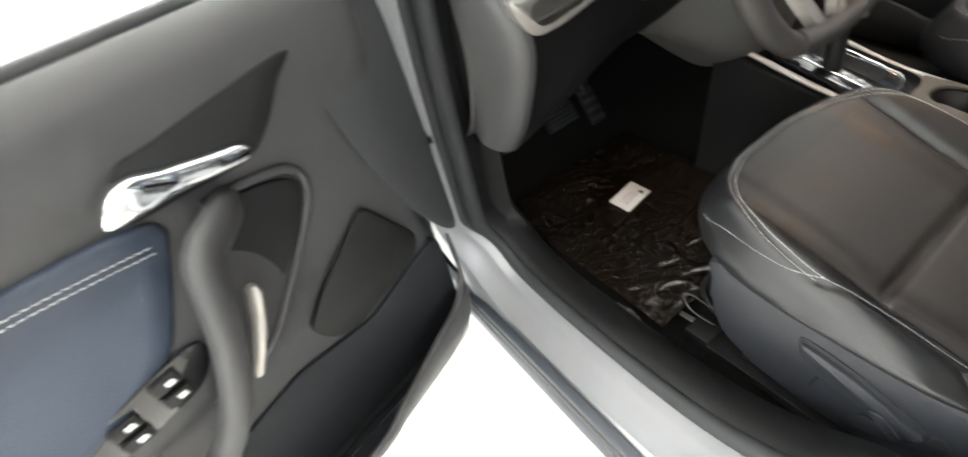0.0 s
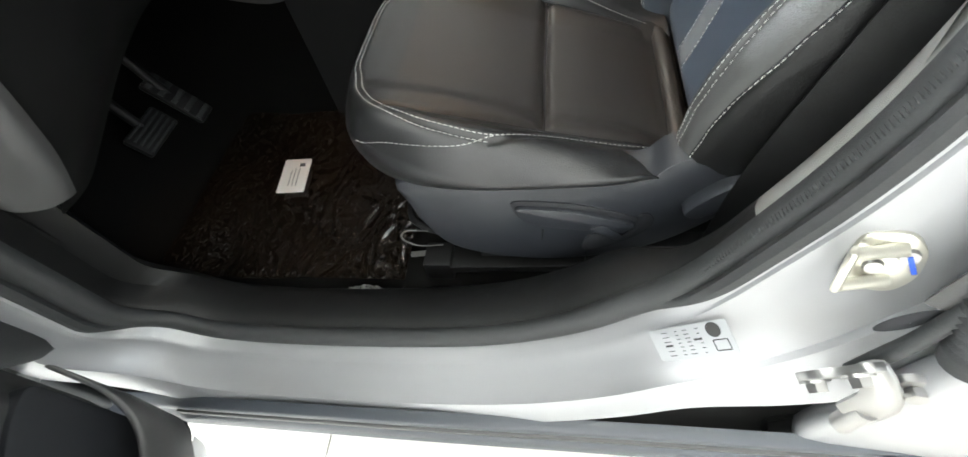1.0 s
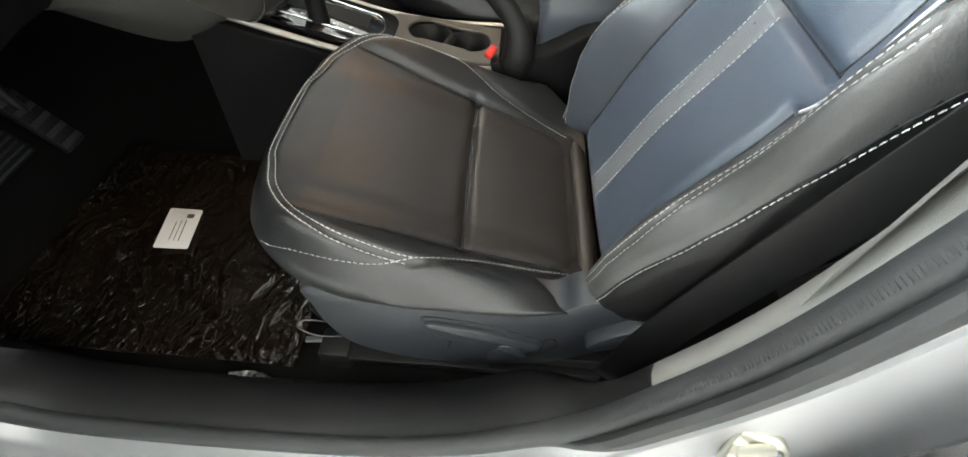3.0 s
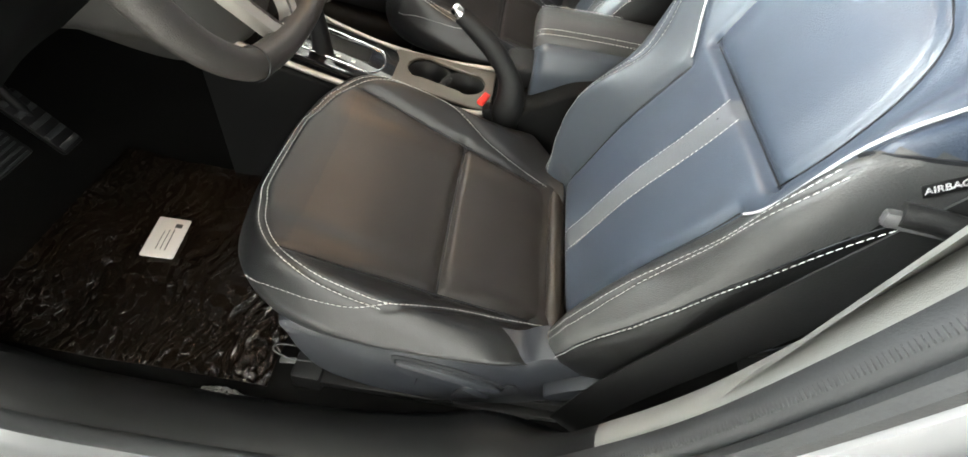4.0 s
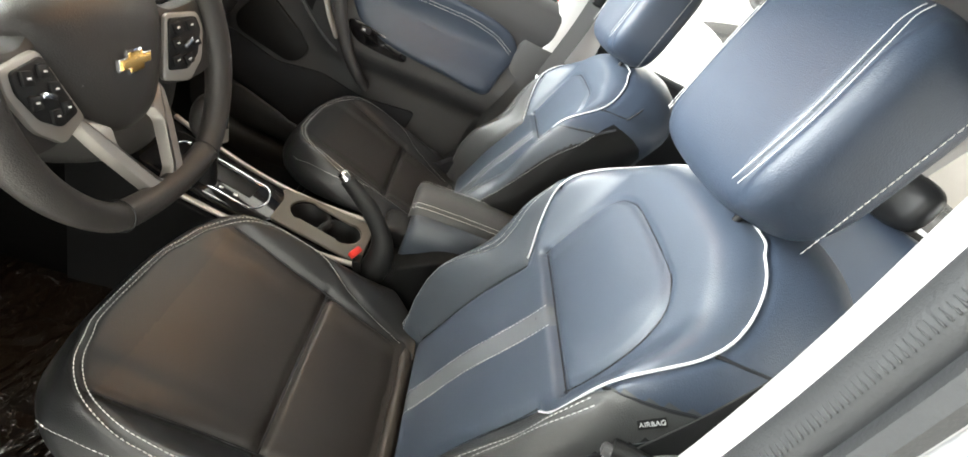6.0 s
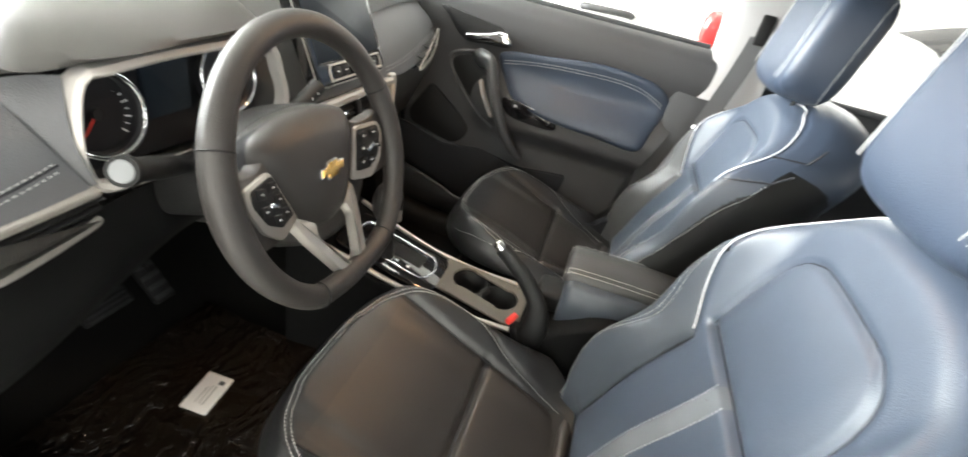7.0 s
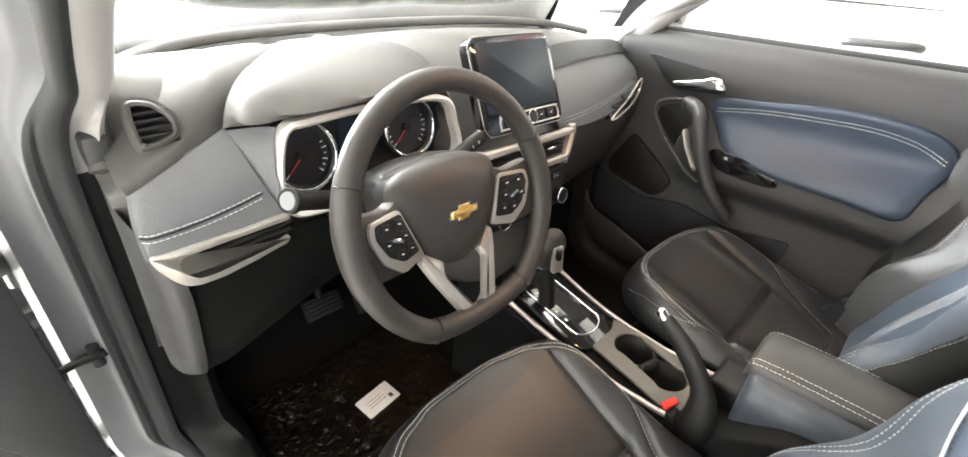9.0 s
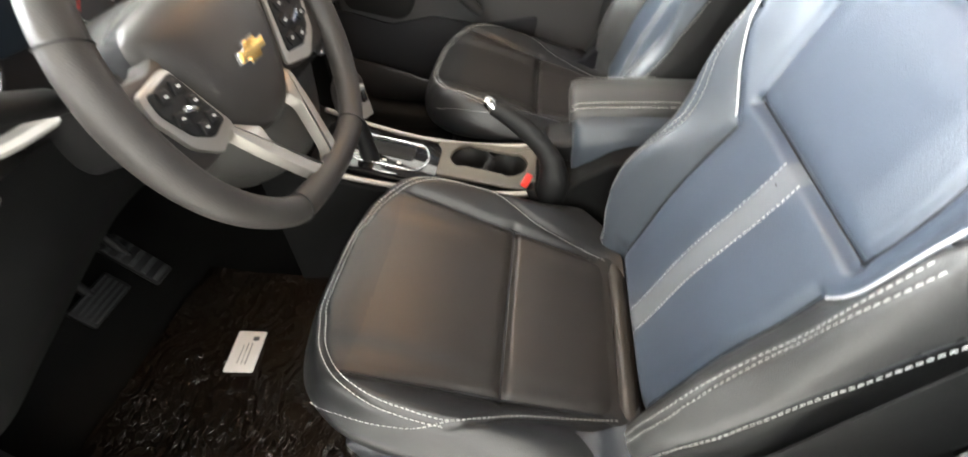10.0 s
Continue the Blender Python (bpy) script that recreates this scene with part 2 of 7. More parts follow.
def tube(name, path, radius, mat, parent=None, label="", seg=8, closed=False, flat=1.0, up=(0, 0, 1)):
    v, f = tube_data(path, radius, seg, closed, flat, up)
    return raw(name, v, f, mat, parent, label, True, 50)


def merge(datas):
    verts, faces = [], []
    for v, f in datas:
        k = len(verts)
        verts += [tuple(q) for q in v]
        faces += [tuple(i + k for i in q) for q in f]
    return verts, faces


def block_data(m, size, r=0.004, seg=2):
    """A box with rounded edges at the pose m."""
    bm = bmesh.new()
    bmesh.ops.create_cube(bm, size=1)
    bmesh.ops.scale(bm, vec=size, verts=bm.verts)
    if r:
        bmesh.ops.bevel(bm, geom=bm.edges[:], offset=min(r, 0.45 * min(size)), segments=seg, affect="EDGES", profile=0.5)
    bm.verts.index_update()
    v = [m @ x.co for x in bm.verts]
    f = [tuple(x.index for x in q.verts) for q in bm.faces]
    bm.free()
    return v, f


def block(name, m, size, mat, parent=None, label="", r=0.004, seg=2):
    v, f = block_data(m, size, r, seg)
    return raw(name, v, f, mat, parent, label, True, 35)


def inset(o, d):
    """Shift a closed 2D outline inwards by d."""
    o = np.array(o, float)
    t = np.roll(o, -1, 0) - np.roll(o, 1, 0)
    t /= np.linalg.norm(t, axis=1)[:, None] + 1e-12
    nrm = np.stack([-t[:, 1], t[:, 0]], 1)
    a = 0.5 * np.sum(o[:, 0] * np.roll(o[:, 1], -1) - np.roll(o[:, 0], -1) * o[:, 1])
    return o + nrm * d * (1 if a > 0 else -1)


def plate_data(outline, m, thick, r=0.004, base=0.0):
    """A flat panel with a rounded rim: 2D outline in the plane of m (x, y), rising along m's z."""
    o = np.array(outline, float)
    steps = [(0, base), (0, thick - r), (r * 0.3, thick - r * 0.3), (r, thick)]
    rows = [[m @ Vector((q[0], q[1], h)) for q in inset(o, d)] for d, h in steps]
    return sheet(rows, closed_v=True, cap=True)


def plate(name, outline, m, thick, mat, parent=None, label="", r=0.004, n=0, closed=True):
    o = spline(outline, n, True) if n else np.array(outline, float)
    v, f = plate_data(o, m, thick, r)
    return raw(name, v, f, mat, parent, label, True, 35)


def round_poly(pts, r, seg=5):
    """Corners of a polygon rounded with radius r."""
    p = [Vector(q) for q in pts]
    out = []
    for i, c in enumerate(p):
        a, b = p[i - 1], p[(i + 1) % len(p)]
        da, db = (a - c), (b - c)
        k = min(r, 0.45 * da.length, 0.45 * db.length)
        s, e = c + da.normalized() * k, c + db.normalized() * k
        for t in np.linspace(0, 1, seg):
            out.append(tuple((1 - t) ** 2 * s + 2 * t * (1 - t) * c + t * t * e))
    return out


def ring_plate(name, outer, inner, m, thick, mat, parent=None, label="", r=0.003):
    """A frame between two outlines with the same number of points."""
    o, i = np.array(outer, float), np.array(inner, float)
    rows = []
    for q, h in ((o, 0), (o, thick - r), (inset(o, r), thick), (inset(i, -r), thick), (i, thick - r), (i, 0)):
        rows.append([m @ Vector((a[0], a[1], h)) for a in q])
    v, f = sheet(rows, closed_u=True, closed_v=True)
    return raw(name, v, f, mat, parent, label, True, 40)


def frame_m(origin, ex, ey):
    ex, ey = Vector(ex).normalized(), Vector(ey)
    ey = (ey - ey.dot(ex) * ex).normalized()
    ez = ex.cross(ey)
    m = Matrix.Identity(4)
    for k, a in enumerate((ex, ey, ez)):
        m[0][k], m[1][k], m[2][k] = a
    m.translation = Vector(origin)
    return m


def stitches(name, path, normal, parent, mat=None, dash=0.0048, gap=0.0020, r=0.0005, label="pale contrast stitching"):
    """A row of thread dashes lying along a path."""
    p = np.array(path, float)
    ln = np.r_[0, np.cumsum(np.linalg.norm(np.diff(p, axis=0), axis=1))]
    nn = np.array(normal, float)
    datas = []
    s = 0.0
    while s + dash < ln[-1]:
        a = np.array([np.interp(s, ln, p[:, k]) for k in range(3)])
        b = np.array([np.interp(s + dash, ln, p[:, k]) for k in range(3)])
        if nn.ndim == 2:
            u = np.array([np.interp(s, ln, nn[:, k]) for k in range(3)])
        else:
            u = nn
        t = (b - a) / (np.linalg.norm(b - a) + 1e-9)
        w = np.cross(t, u)
        w /= np.linalg.norm(w) + 1e-9
        mid = (a + b) / 2 + u * r * 1.1
        v = [a + w * r, a - w * r, mid - w * r * 1.2 , mid + w * r * 1.2, b + w * r, b - w * r, a - u * r, b - u * r]
        datas.append((v, [(0, 1, 2, 3), (3, 2, 5, 4), (0, 3, 4, 7, 6), (1, 6, 7, 5, 2), (0, 6, 1), (4, 5, 7)]))
        s += dash + gap
    v, f = merge(datas)
    return raw(name, v, f, mat or M["thread"], parent, label, False)


def text(name, body, m, size, mat, parent, depth=0.0003):
    cu = bpy.data.curves.new(name, "FONT")
    cu.body, cu.size, cu.extrude, cu.align_x, cu.align_y = body, size, depth, "CENTER", "CENTER"
    tmp = bpy.data.objects.new(name, cu)
    me = bpy.data.meshes.new_from_object(tmp)
    bpy.data.objects.remove(tmp)
    v = [m @ x.co for x in me.vertices]
    f = [tuple(q.vertices) for q in me.polygons]
    bpy.data.meshes.remove(me)
    return raw(name, v, f, mat, parent, "", False)


def smooth(a, b, x):
    t = np.clip((np.asarray(x, float) - a) / (b - a), 0, 1)
    return t * t * (3 - 2 * t)


def near(curve, px, py):
    """Distance from points to a sampled plane curve."""
    c = np.asarray(curve)
    a, b = c[:-1], c[1:]
    ab = b - a
    q = np.stack([px, py], -1)[..., None, :]
    t = np.clip(((q - a) * ab).sum(-1) / ((ab * ab).sum(-1) + 1e-12), 0, 1)
    return np.linalg.norm(q - (a + t[..., None] * ab), axis=-1).min(-1)


# ---- showroom ----
def showroom():
    bm = bmesh.new()
    bmesh.ops.create_grid(bm, x_segments=1, y_segments=1, size=1)
    bmesh.ops.scale(bm, vec=(7.2, 7.2, 1), verts=bm.verts)
    floor = part("floor", bm, M["grout"])
    tagged(floor, "polished cream floor tiles with thin grey joints", "floor", kind="structure")
    floor.location.z = -0.004
    v, f = block_data(Matrix.Identity(4), (0.597, 0.597, 0.012), 0.0015, 1)
    first = raw("floor_tile", [tuple(q) for q in v], f, M["tile"], floor, "", True, 35)
    for i in range(17):
        for j in range(17):
            t = first if i == j == 0 else new("floor_tile", first.data)
            t.parent = floor
            t.location = (0.33 - 4.8 + 0.6 * i, -1.02 - 4.8 + 0.6 * j, -0.002)
    for name, x, y, sx, sy in (("wall_east", 7.1, 0, 0.2, 14.4), ("wall_west", -7.1, 0, 0.2, 14.4), ("wall_north", 0, 7.1, 14.4, 0.2), ("wall_south", 0, -7.1, 14.4, 0.2)):
        # the south wall is out of view; its grey is added to cut bounced light
        grey_ = name in ("wall_south", "wall_east")
        ob = block(name, pose(x, y, 1.8), (sx, sy, 3.6), M["greywall" if grey_ else "wall"], r=0)
        tagged(ob, "plain %s painted showroom wall" % ("grey-beige" if grey_ else "white"), "wall", kind="structure")
    ob = block("ceiling", pose(0, 0, 3.65), (14.4, 14.4, 0.1), M["wall"], r=0)
    tagged(ob, "white showroom ceiling with light panels", "ceiling", kind="structure")


showroom()

# ---- car seats ----


def cushion_outline(th):
    """Plan radius of the cushion: rounded at the front, squarer at the back."""
    c, s = np.cos(th), np.sin(th)
    a = np.where(c < 0, 0.229, 0.255)
    b = 0.241
    n = np.where(c < 0, 2.9, 5.0)
    return 1.0 / ((np.abs(c) / a) ** n + (np.abs(s) / b) ** n) ** (1 / n)


def sym(pts):
    """A curve given on one half, made whole across the seat's middle."""
    half = [(-y, x) for y, x in pts]
    return half[::-1] + list(pts)


C_U = sym([(0.0, -0.363), (0.060, -0.360), (0.100, -0.350), (0.143, -0.332), (0.182, -0.298), (0.205, -0.255), (0.213, -0.210), (0.214, -0.158), (0.200, -0.118), (0.181, -0.073), (0.165, -0.010), (0.150, 0.055)][1:])
C_SIDE = [(0.2085, -0.335), (0.2185, -0.308), (0.227, -0.268), (0.2295, -0.229), (0.226, -0.190), (0.2135, -0.153)]
C_TWIN = sym([(0.0, -0.363), (0.060, -0.360), (0.100, -0.350), (0.143, -0.332), (0.182, -0.298), (0.205, -0.255), (0.2125, -0.210), (0.2135, -0.166)][1:])
C_IN = [(0.172, -0.300), (0.168, -0.240), (0.161, -0.170), (0.157, -0.108), (0.148, -0.012), (0.142, 0.06)]
C_CREASE = [(-0.158, -0.106), (0.0, -0.110), (0.158, -0.110)]


def cushion_z(y, x, r):
    base = 0.553 - 0.33 * (x + 0.11) - 1.6 * np.clip(-(x + 0.30), 0, 1) ** 2
    bol = 0.030 * smooth(0.150, 0.215, np.abs(y)) * smooth(0.09, -0.05, x) + 0.010 * smooth(0.10, 0.16, np.abs(y))
    dome = -0.008 * (1 - (y / 0.16) ** 2).clip(0, 1)
    pillow = 0.007 * np.cos(np.clip((x + 0.22) / 0.11, -1, 1) * math.pi / 2) + 0.008 * np.cos(np.clip((x + 0.03) / 0.08, -1, 1) * math.pi / 2)
    drop = np.where(x < -0.33, 0.060, np.clip(base + bol - 0.553, -0.012, 0.060))
    edge = -drop * np.clip((r - 0.83) / 0.17, 0, 1) ** 2.2
    return base + bol + dome + pillow * smooth(0.158, 0.125, np.abs(y)) + edge


def groove(y, x, curves, depth, width):
    z = np.zeros_like(y)
    for c in curves:
        z = z - depth * np.exp(-((near(c, y, x) / width) ** 2))
    return z


def inside(poly, y, x):
    p = np.asarray(poly)
    a, b = p, np.roll(p, -1, 0)
    y, x = y[..., None], x[..., None]
    hit = ((a[:, 1] > x) != (b[:, 1] > x)) & (y < (b[:, 0] - a[:, 0]) * (x - a[:, 1]) / (b[:, 1] - a[:, 1] + 1e-12) + a[:, 0])
    return hit.sum(-1) % 2 == 1


def split_sheet(P, region, names, parent):
    """One mesh per region of a polar grid of points; P[i][j], closed along j."""
    nu, nv, _ = P.shape
    for k, (name, mat, label) in enumerate(names):
        faces = [(i * nv + j, (i + 1) * nv + j, (i + 1) * nv + (j + 1) % nv, i * nv + (j + 1) % nv) for i in range(nu - 1) for j in range(nv) if region[i, j] == k]
        if not faces:
            continue
        used = sorted({q for f in faces for q in f})
        idx = {q: n for n, q in enumerate(used)}
        flat = P.reshape(-1, 3)
        raw(name, [flat[q] for q in used], [tuple(idx[q] for q in f) for f in faces], mat, parent, label, True)


def cushion(parent, cy):
    nr, nt = 84, 240
    th = np.linspace(0, 2 * math.pi, nt, endpoint=False)
    rr = np.r_[np.linspace(0.004, 0.8, 58), np.linspace(0.815, 1.0, nr - 58)]
    R, T = np.meshgrid(rr, th, indexing="ij")
    rad = cushion_outline(T) * R
    x = -0.165 + np.cos(T) * rad
    y = np.sin(T) * rad
    side = [spline(C_SIDE, 60), spline([(-a, b) for a, b in C_SIDE], 60)]
    ins = [spline(C_IN, 40), spline([(-a, b) for a, b in C_IN], 40)]
    u, crease = spline(C_U, 200), spline(C_CREASE, 30)
    z = cushion_z(y, x, R)
    z = z + groove(y, x, side, 0.0025, 0.004) + groove(y, x, ins, 0.007, 0.007) + groove(y, x, [u], 0.004, 0.005) + groove(y, x, [crease], 0.011, 0.007)
    P = np.stack([x, cy + y, z], -1)
    # side walls down to the seat shell
    wall = []
    low = 0.534 + 0.012 * smooth(0.0, 0.06, x[-1])
    for f, k in ((1.004, 0.25), (1.000, 0.55), (0.985, 0.82), (0.955, 0.97), (0.90, 1.0), (0.80, 0.9)):
        q = P[-1].copy()
        q[:, 0] = -0.165 + (q[:, 0] + 0.165) * f
        q[:, 1] = cy + (q[:, 1] - cy) * f
        q[:, 2] += np.minimum(low - q[:, 2], -0.006) * k
        wall.append(q)
    P = np.concatenate([P, np.array(wall)])
    poly = np.concatenate([spline(C_IN, 40)[::-1], spline([(-a, b) for a, b in C_IN], 40)])
    cxm, cym = (P[:-1, :, 0] + P[1:, :, 0]) / 2, (P[:-1, :, 1] + P[1:, :, 1]) / 2 - cy
    reg = np.where(inside(poly, cym, cxm), 0, 1)
    split_sheet(P, reg, [("cushion_insert", M["insert"], "brown-grey leather cushion panel"), ("cushion_bolster", M["leather"], "charcoal leather bolster")], parent)

    def lift(c, off=0.0):
        c = np.asarray(c)
        t = np.gradient(c, axis=0)
        t /= np.linalg.norm(t, axis=1)[:, None]
        c = c + off * np.stack([-t[:, 1], t[:, 0]], 1)
        d, ang = np.hypot(c[:, 0], c[:, 1] + 0.165), np.arctan2(c[:, 0], c[:, 1] + 0.165)
        r = d / cushion_outline(ang)
        zz = cushion_z(c[:, 0], c[:, 1], r) - 0.001
        return np.stack([c[:, 1], cy + c[:, 0], zz], 1)

    yy = np.linspace(-0.142, 0.142, 30)
    band = [np.stack([np.full(30, xb), cy + yy, np.full(30, zb) - 0.25 * np.abs(yy) ** 2], 1) for xb, zb in ((0.064, 0.480), (0.060, 0.501), (0.066, 0.509), (0.078, 0.508), (0.088, 0.500), (0.092, 0.470))]
    raw("cushion_rear_band", *sheet(band), M["band"], parent, "brown-grey leather band behind the cushion")
    up = (0, 0, 1)
    # dark cords in the grooves stand in for shade in crease and seams
    for c, dz in ((crease, -0.0095), (ins[0], -0.0055), (ins[1], -0.0055)):
        tube("panel_seam", lift(c) + np.array((0, 0, dz)), 0.0016, M["seam"], parent, "dark cord along a sewn seam", seg=5)
    stitches("cushion_stitching", lift(u, 0.0035), up, parent)
    stitches("cushion_stitching", lift(spline(C_TWIN, 140), -0.0045), up, parent)
    for c in side:
        stitches("side_stitching", lift(c, 0.004 if c[0, 0] > 0 else -0.004), up, parent)


# backrest: the spine of the seat, as height along the back
def spine(s):
    a = np.radians(26.5 - 13.5 * np.clip(np.asarray(s, float) / 0.6, -0.2, 1.4))
    ss = np.linspace(-0.1, 0.9, 201)
    aa = np.radians(26.5 - 13.5 * np.clip(ss / 0.6, -0.2, 1.4))
    X, Z = np.cumsum(np.sin(aa)) * 0.005, np.cumsum(np.cos(aa)) * 0.005
    x0, z0 = np.interp(0, ss, X), np.interp(0, ss, Z)
    return 0.075 + np.interp(s, ss, X) - x0, 0.53 + np.interp(s, ss, Z) - z0, a


def back_outline(th):
    c, s = np.cos(th), np.sin(th)  # s across, c up
    a = np.where(c > 0, 0.325, 0.345)
    n = np.where(c > 0, 2.7, 5.5)
    rad = 1.0 / ((np.abs(c) / a) ** n + (np.abs(s) / 0.253) ** n) ** (1 / n)
    return rad


B_PIPE = sym([(0.0, 0.605), (0.065, 0.601), (0.105, 0.590), (0.135, 0.576), (0.163, 0.553), (0.186, 0.527), (0.200, 0.500), (0.206, 0.470), (0.206, 0.435), (0.200, 0.395), (0.186, 0.350), (0.170, 0.318), (0.152, 0.294)][1:])
B_IN = [(0.143, 0.287), (0.145, 0.24), (0.143, 0.17), (0.141, 0.08), (0.138, 0.0)]
B_SHIELD = sym([(0.0, 0.509), (0.060, 0.506), (0.096, 0.498), (0.120, 0.482), (0.134, 0.452), (0.140, 0.416), (0.142, 0.374), (0.140, 0.329)][1:])
B_SEAM = [(-0.139, 0.329), (0, 0.329), (0.139, 0.329)]
B_OUT = [(0.200, -0.04), (0.212, 0.0), (0.224, 0.04), (0.234, 0.106), (0.239, 0.160), (0.238, 0.200), (0.237, 0.250), (0.240, 0.311), (0.242, 0.371), (0.243, 0.421), (0.243, 0.470)]
B_MID = [(0.178, -0.04), (0.189, 0.0), (0.204, 0.055), (0.212, 0.120), (0.208, 0.165), (0.201, 0.206), (0.197, 0.250), (0.202, 0.288), (0.211, 0.335), (0.216, 0.374), (0.217, 0.404)]
B_SHOULDER = [(0.203, 0.412), (0.213, 0.422), (0.222, 0.434), (0.230, 0.450), (0.235, 0.470), (0.241, 0.486), (0.252, 0.505)]

B_YOKE = [(0.196, 0.508), (0.206, 0.522), (0.212, 0.540), (0.206, 0.566)]


# lower side bolster: height along the back, place and depth of its two seams
BOL_S = (-0.06, 0.0, 0.03, 0.08, 0.12, 0.15, 0.19, 0.22, 0.25, 0.30)
BOL_MID = (0.175, 0.188, 0.197, 0.206, 0.210, 0.209, 0.205, 0.202, 0.200, 0.203)
BOL_OUT = (0.195, 0.212, 0.222, 0.231, 0.237, 0.239, 0.239, 0.238, 0.238, 0.239)
BOL_FMID = (0.010, 0.028, 0.044, 0.061, 0.066, 0.064, 0.056, 0.048, 0.041, 0.034)
BOL_FOUT = (0.004, 0.022, 0.036, 0.048, 0.050, 0.048, 0.042, 0.035, 0.029, 0.022)


def back_f(y, s, r):
    """How far the backrest stands forward of its spine."""
    a = np.abs(y)
    w = smooth(0.146, 0.240, a)
    lum = 0.012 * np.exp(-((s - 0.16) / 0.10) ** 2) * (1 - w)
    shield = 0.006 * smooth(0.142, 0.09, a) * smooth(0.329, 0.36, s) * smooth(0.512, 0.45, s)
    upper = w * (0.056 * smooth(0.60, 0.42, s) + 0.014) - 0.085 * np.clip((r - 0.80) / 0.20, 0, 1) ** 2.2
    ym, yo = np.interp(s, BOL_S, BOL_MID), np.interp(s, BOL_S, BOL_OUT)
    fm, fo = np.interp(s, BOL_S, BOL_FMID), np.interp(s, BOL_S, BOL_FOUT)
    lower = fm * smooth(0.138, ym, a) + (fo - fm) * np.clip((a - ym) / (yo - ym), 0, 1) ** 1.5 - 0.034 * np.clip((a - yo) / 0.014, 0, 1) ** 1.4
    lower = lower - 0.085 * np.clip((r - 0.80) / 0.20, 0, 1) ** 2.0 * smooth(0.08, 0.0, s) * smooth(0.185, 0.145, a)
    k = smooth(0.16, 0.36, s)
    return lower * (1 - k) + upper * k + lum + shield


def backrest(parent, cy):
    nr, nt = 88, 260
    th = np.linspace(0, 2 * math.pi, nt, endpoint=False)
    rr = np.r_[np.linspace(0.004, 0.8, 60), np.linspace(0.815, 1.0, nr - 60)]
    R, T = np.meshgrid(rr, th, indexing="ij")
    rad = back_outline(T) * R
    y, s = np.sin(T) * rad, 0.30 + np.cos(T) * rad
    taper = 1 - 0.05 * smooth(0.30, -0.05, s)
    y = y * taper
    pipe, inn = spline(B_PIPE, 120), [spline(B_IN, 40), spline([(-a, b) for a, b in B_IN], 40)]
    shield, seam = spline(B_SHIELD, 80), spline(B_SEAM, 20)
    outs = [spline(B_OUT, 40), spline([(-a, b) for a, b in B_OUT], 40)]
    mids = [spline(B_MID, 40), spline([(-a, b) for a, b in B_MID], 40)]
    shs = [spline(c, 20) for k in (1, -1) for c in ([(k * a, b) for a, b in B_SHOULDER], [(k * a, b) for a, b in B_YOKE])]
    f = back_f(y, s, R) + groove(y, s, [pipe], 0.006, 0.005) + groove(y, s, inn, 0.009, 0.008) + groove(y, s, [shield], 0.0065, 0.0045)
    f = f + groove(y, s, [seam], 0.013, 0.007) + groove(y, s, outs, 0.004, 0.004) + groove(y, s, mids, 0.003, 0.004) + groove(y, s, shs, 0.004, 0.004)

    def world(y, s, f):
        X, Z, a = spine(s)
        return np.stack([X - f * np.cos(a), cy + y, Z + f * np.sin(a)], -1)

    P = world(y, s, f)
    ring = []
    for k, back in ((1.01, 0.03), (1.01, 0.06), (0.98, 0.09), (0.90, 0.115), (0.5, 0.125), (0.02, 0.125)):
        yy, sv = y[-1] * k, 0.30 + (s[-1] - 0.30) * k
        ring.append(world(yy, sv, f[-1] - back if k > 0.6 else np.full(nt, f[-1].min() - back)))
    P = np.concatenate([P, np.array(ring)])
    Yc, Sc = (y[:-1] + y[1:]) / 2, (s[:-1] + s[1:]) / 2
    poly = np.concatenate([spline(B_PIPE, 120), inn[0], inn[1][::-1]])
    blue = inside(poly, Yc, Sc)
    stripe = blue & (np.abs(Yc + 0.006) < 0.0195) & (Sc < 0.329)
    navy = (~blue) & (Sc > np.interp(np.abs(Yc), *np.array(spline(B_SHOULDER, 20)).T))
    # inboard bolsters (4) carry the bluish light in their colour
    reg = np.where(stripe, 1, np.where(blue, 0, np.where(navy, 2, np.where(np.abs(Yc) > np.interp(Sc, *np.array(spline(B_OUT, 40)).T[::-1]), 5, np.where(Yc * cy < 0, 4, 3)))))
    reg = np.concatenate([reg, np.where((s[-1] > 0.50)[None, :], 2, 5).repeat(len(ring), 0)])
    split_sheet(P, reg, [("backrest_panel", M["blue"], "steel-blue leather centre panel"), ("backrest_stripe", M["stripe"], "grey woven stripe"), ("backrest_shoulder", M["navy"], "navy leather shoulder"), ("backrest_bolster", M["bolster"], "charcoal leather side bolster"), ("inner_bolster", M["slate"], "charcoal leather inner bolster with bluish light in its colour"), ("backrest_side", M["sideblack"], "black leather side panel")], parent)

    def lift(c, off=0.0, up=0.0):
        c = np.asarray(c)
        t = np.gradient(c, axis=0)
        t /= np.linalg.norm(t, axis=1)[:, None]
        c = c + off * np.stack([-t[:, 1], t[:, 0]], 1)
        tp = 1 - 0.05 * smooth(0.30, -0.05, c[:, 1])
        d, ang = np.hypot(c[:, 0] / tp, c[:, 1] - 0.30), np.arctan2(c[:, 0] / tp, c[:, 1] - 0.30)
        r = d / back_outline(ang)
        return world(c[:, 0], c[:, 1], back_f(c[:, 0], c[:, 1], r) + up)

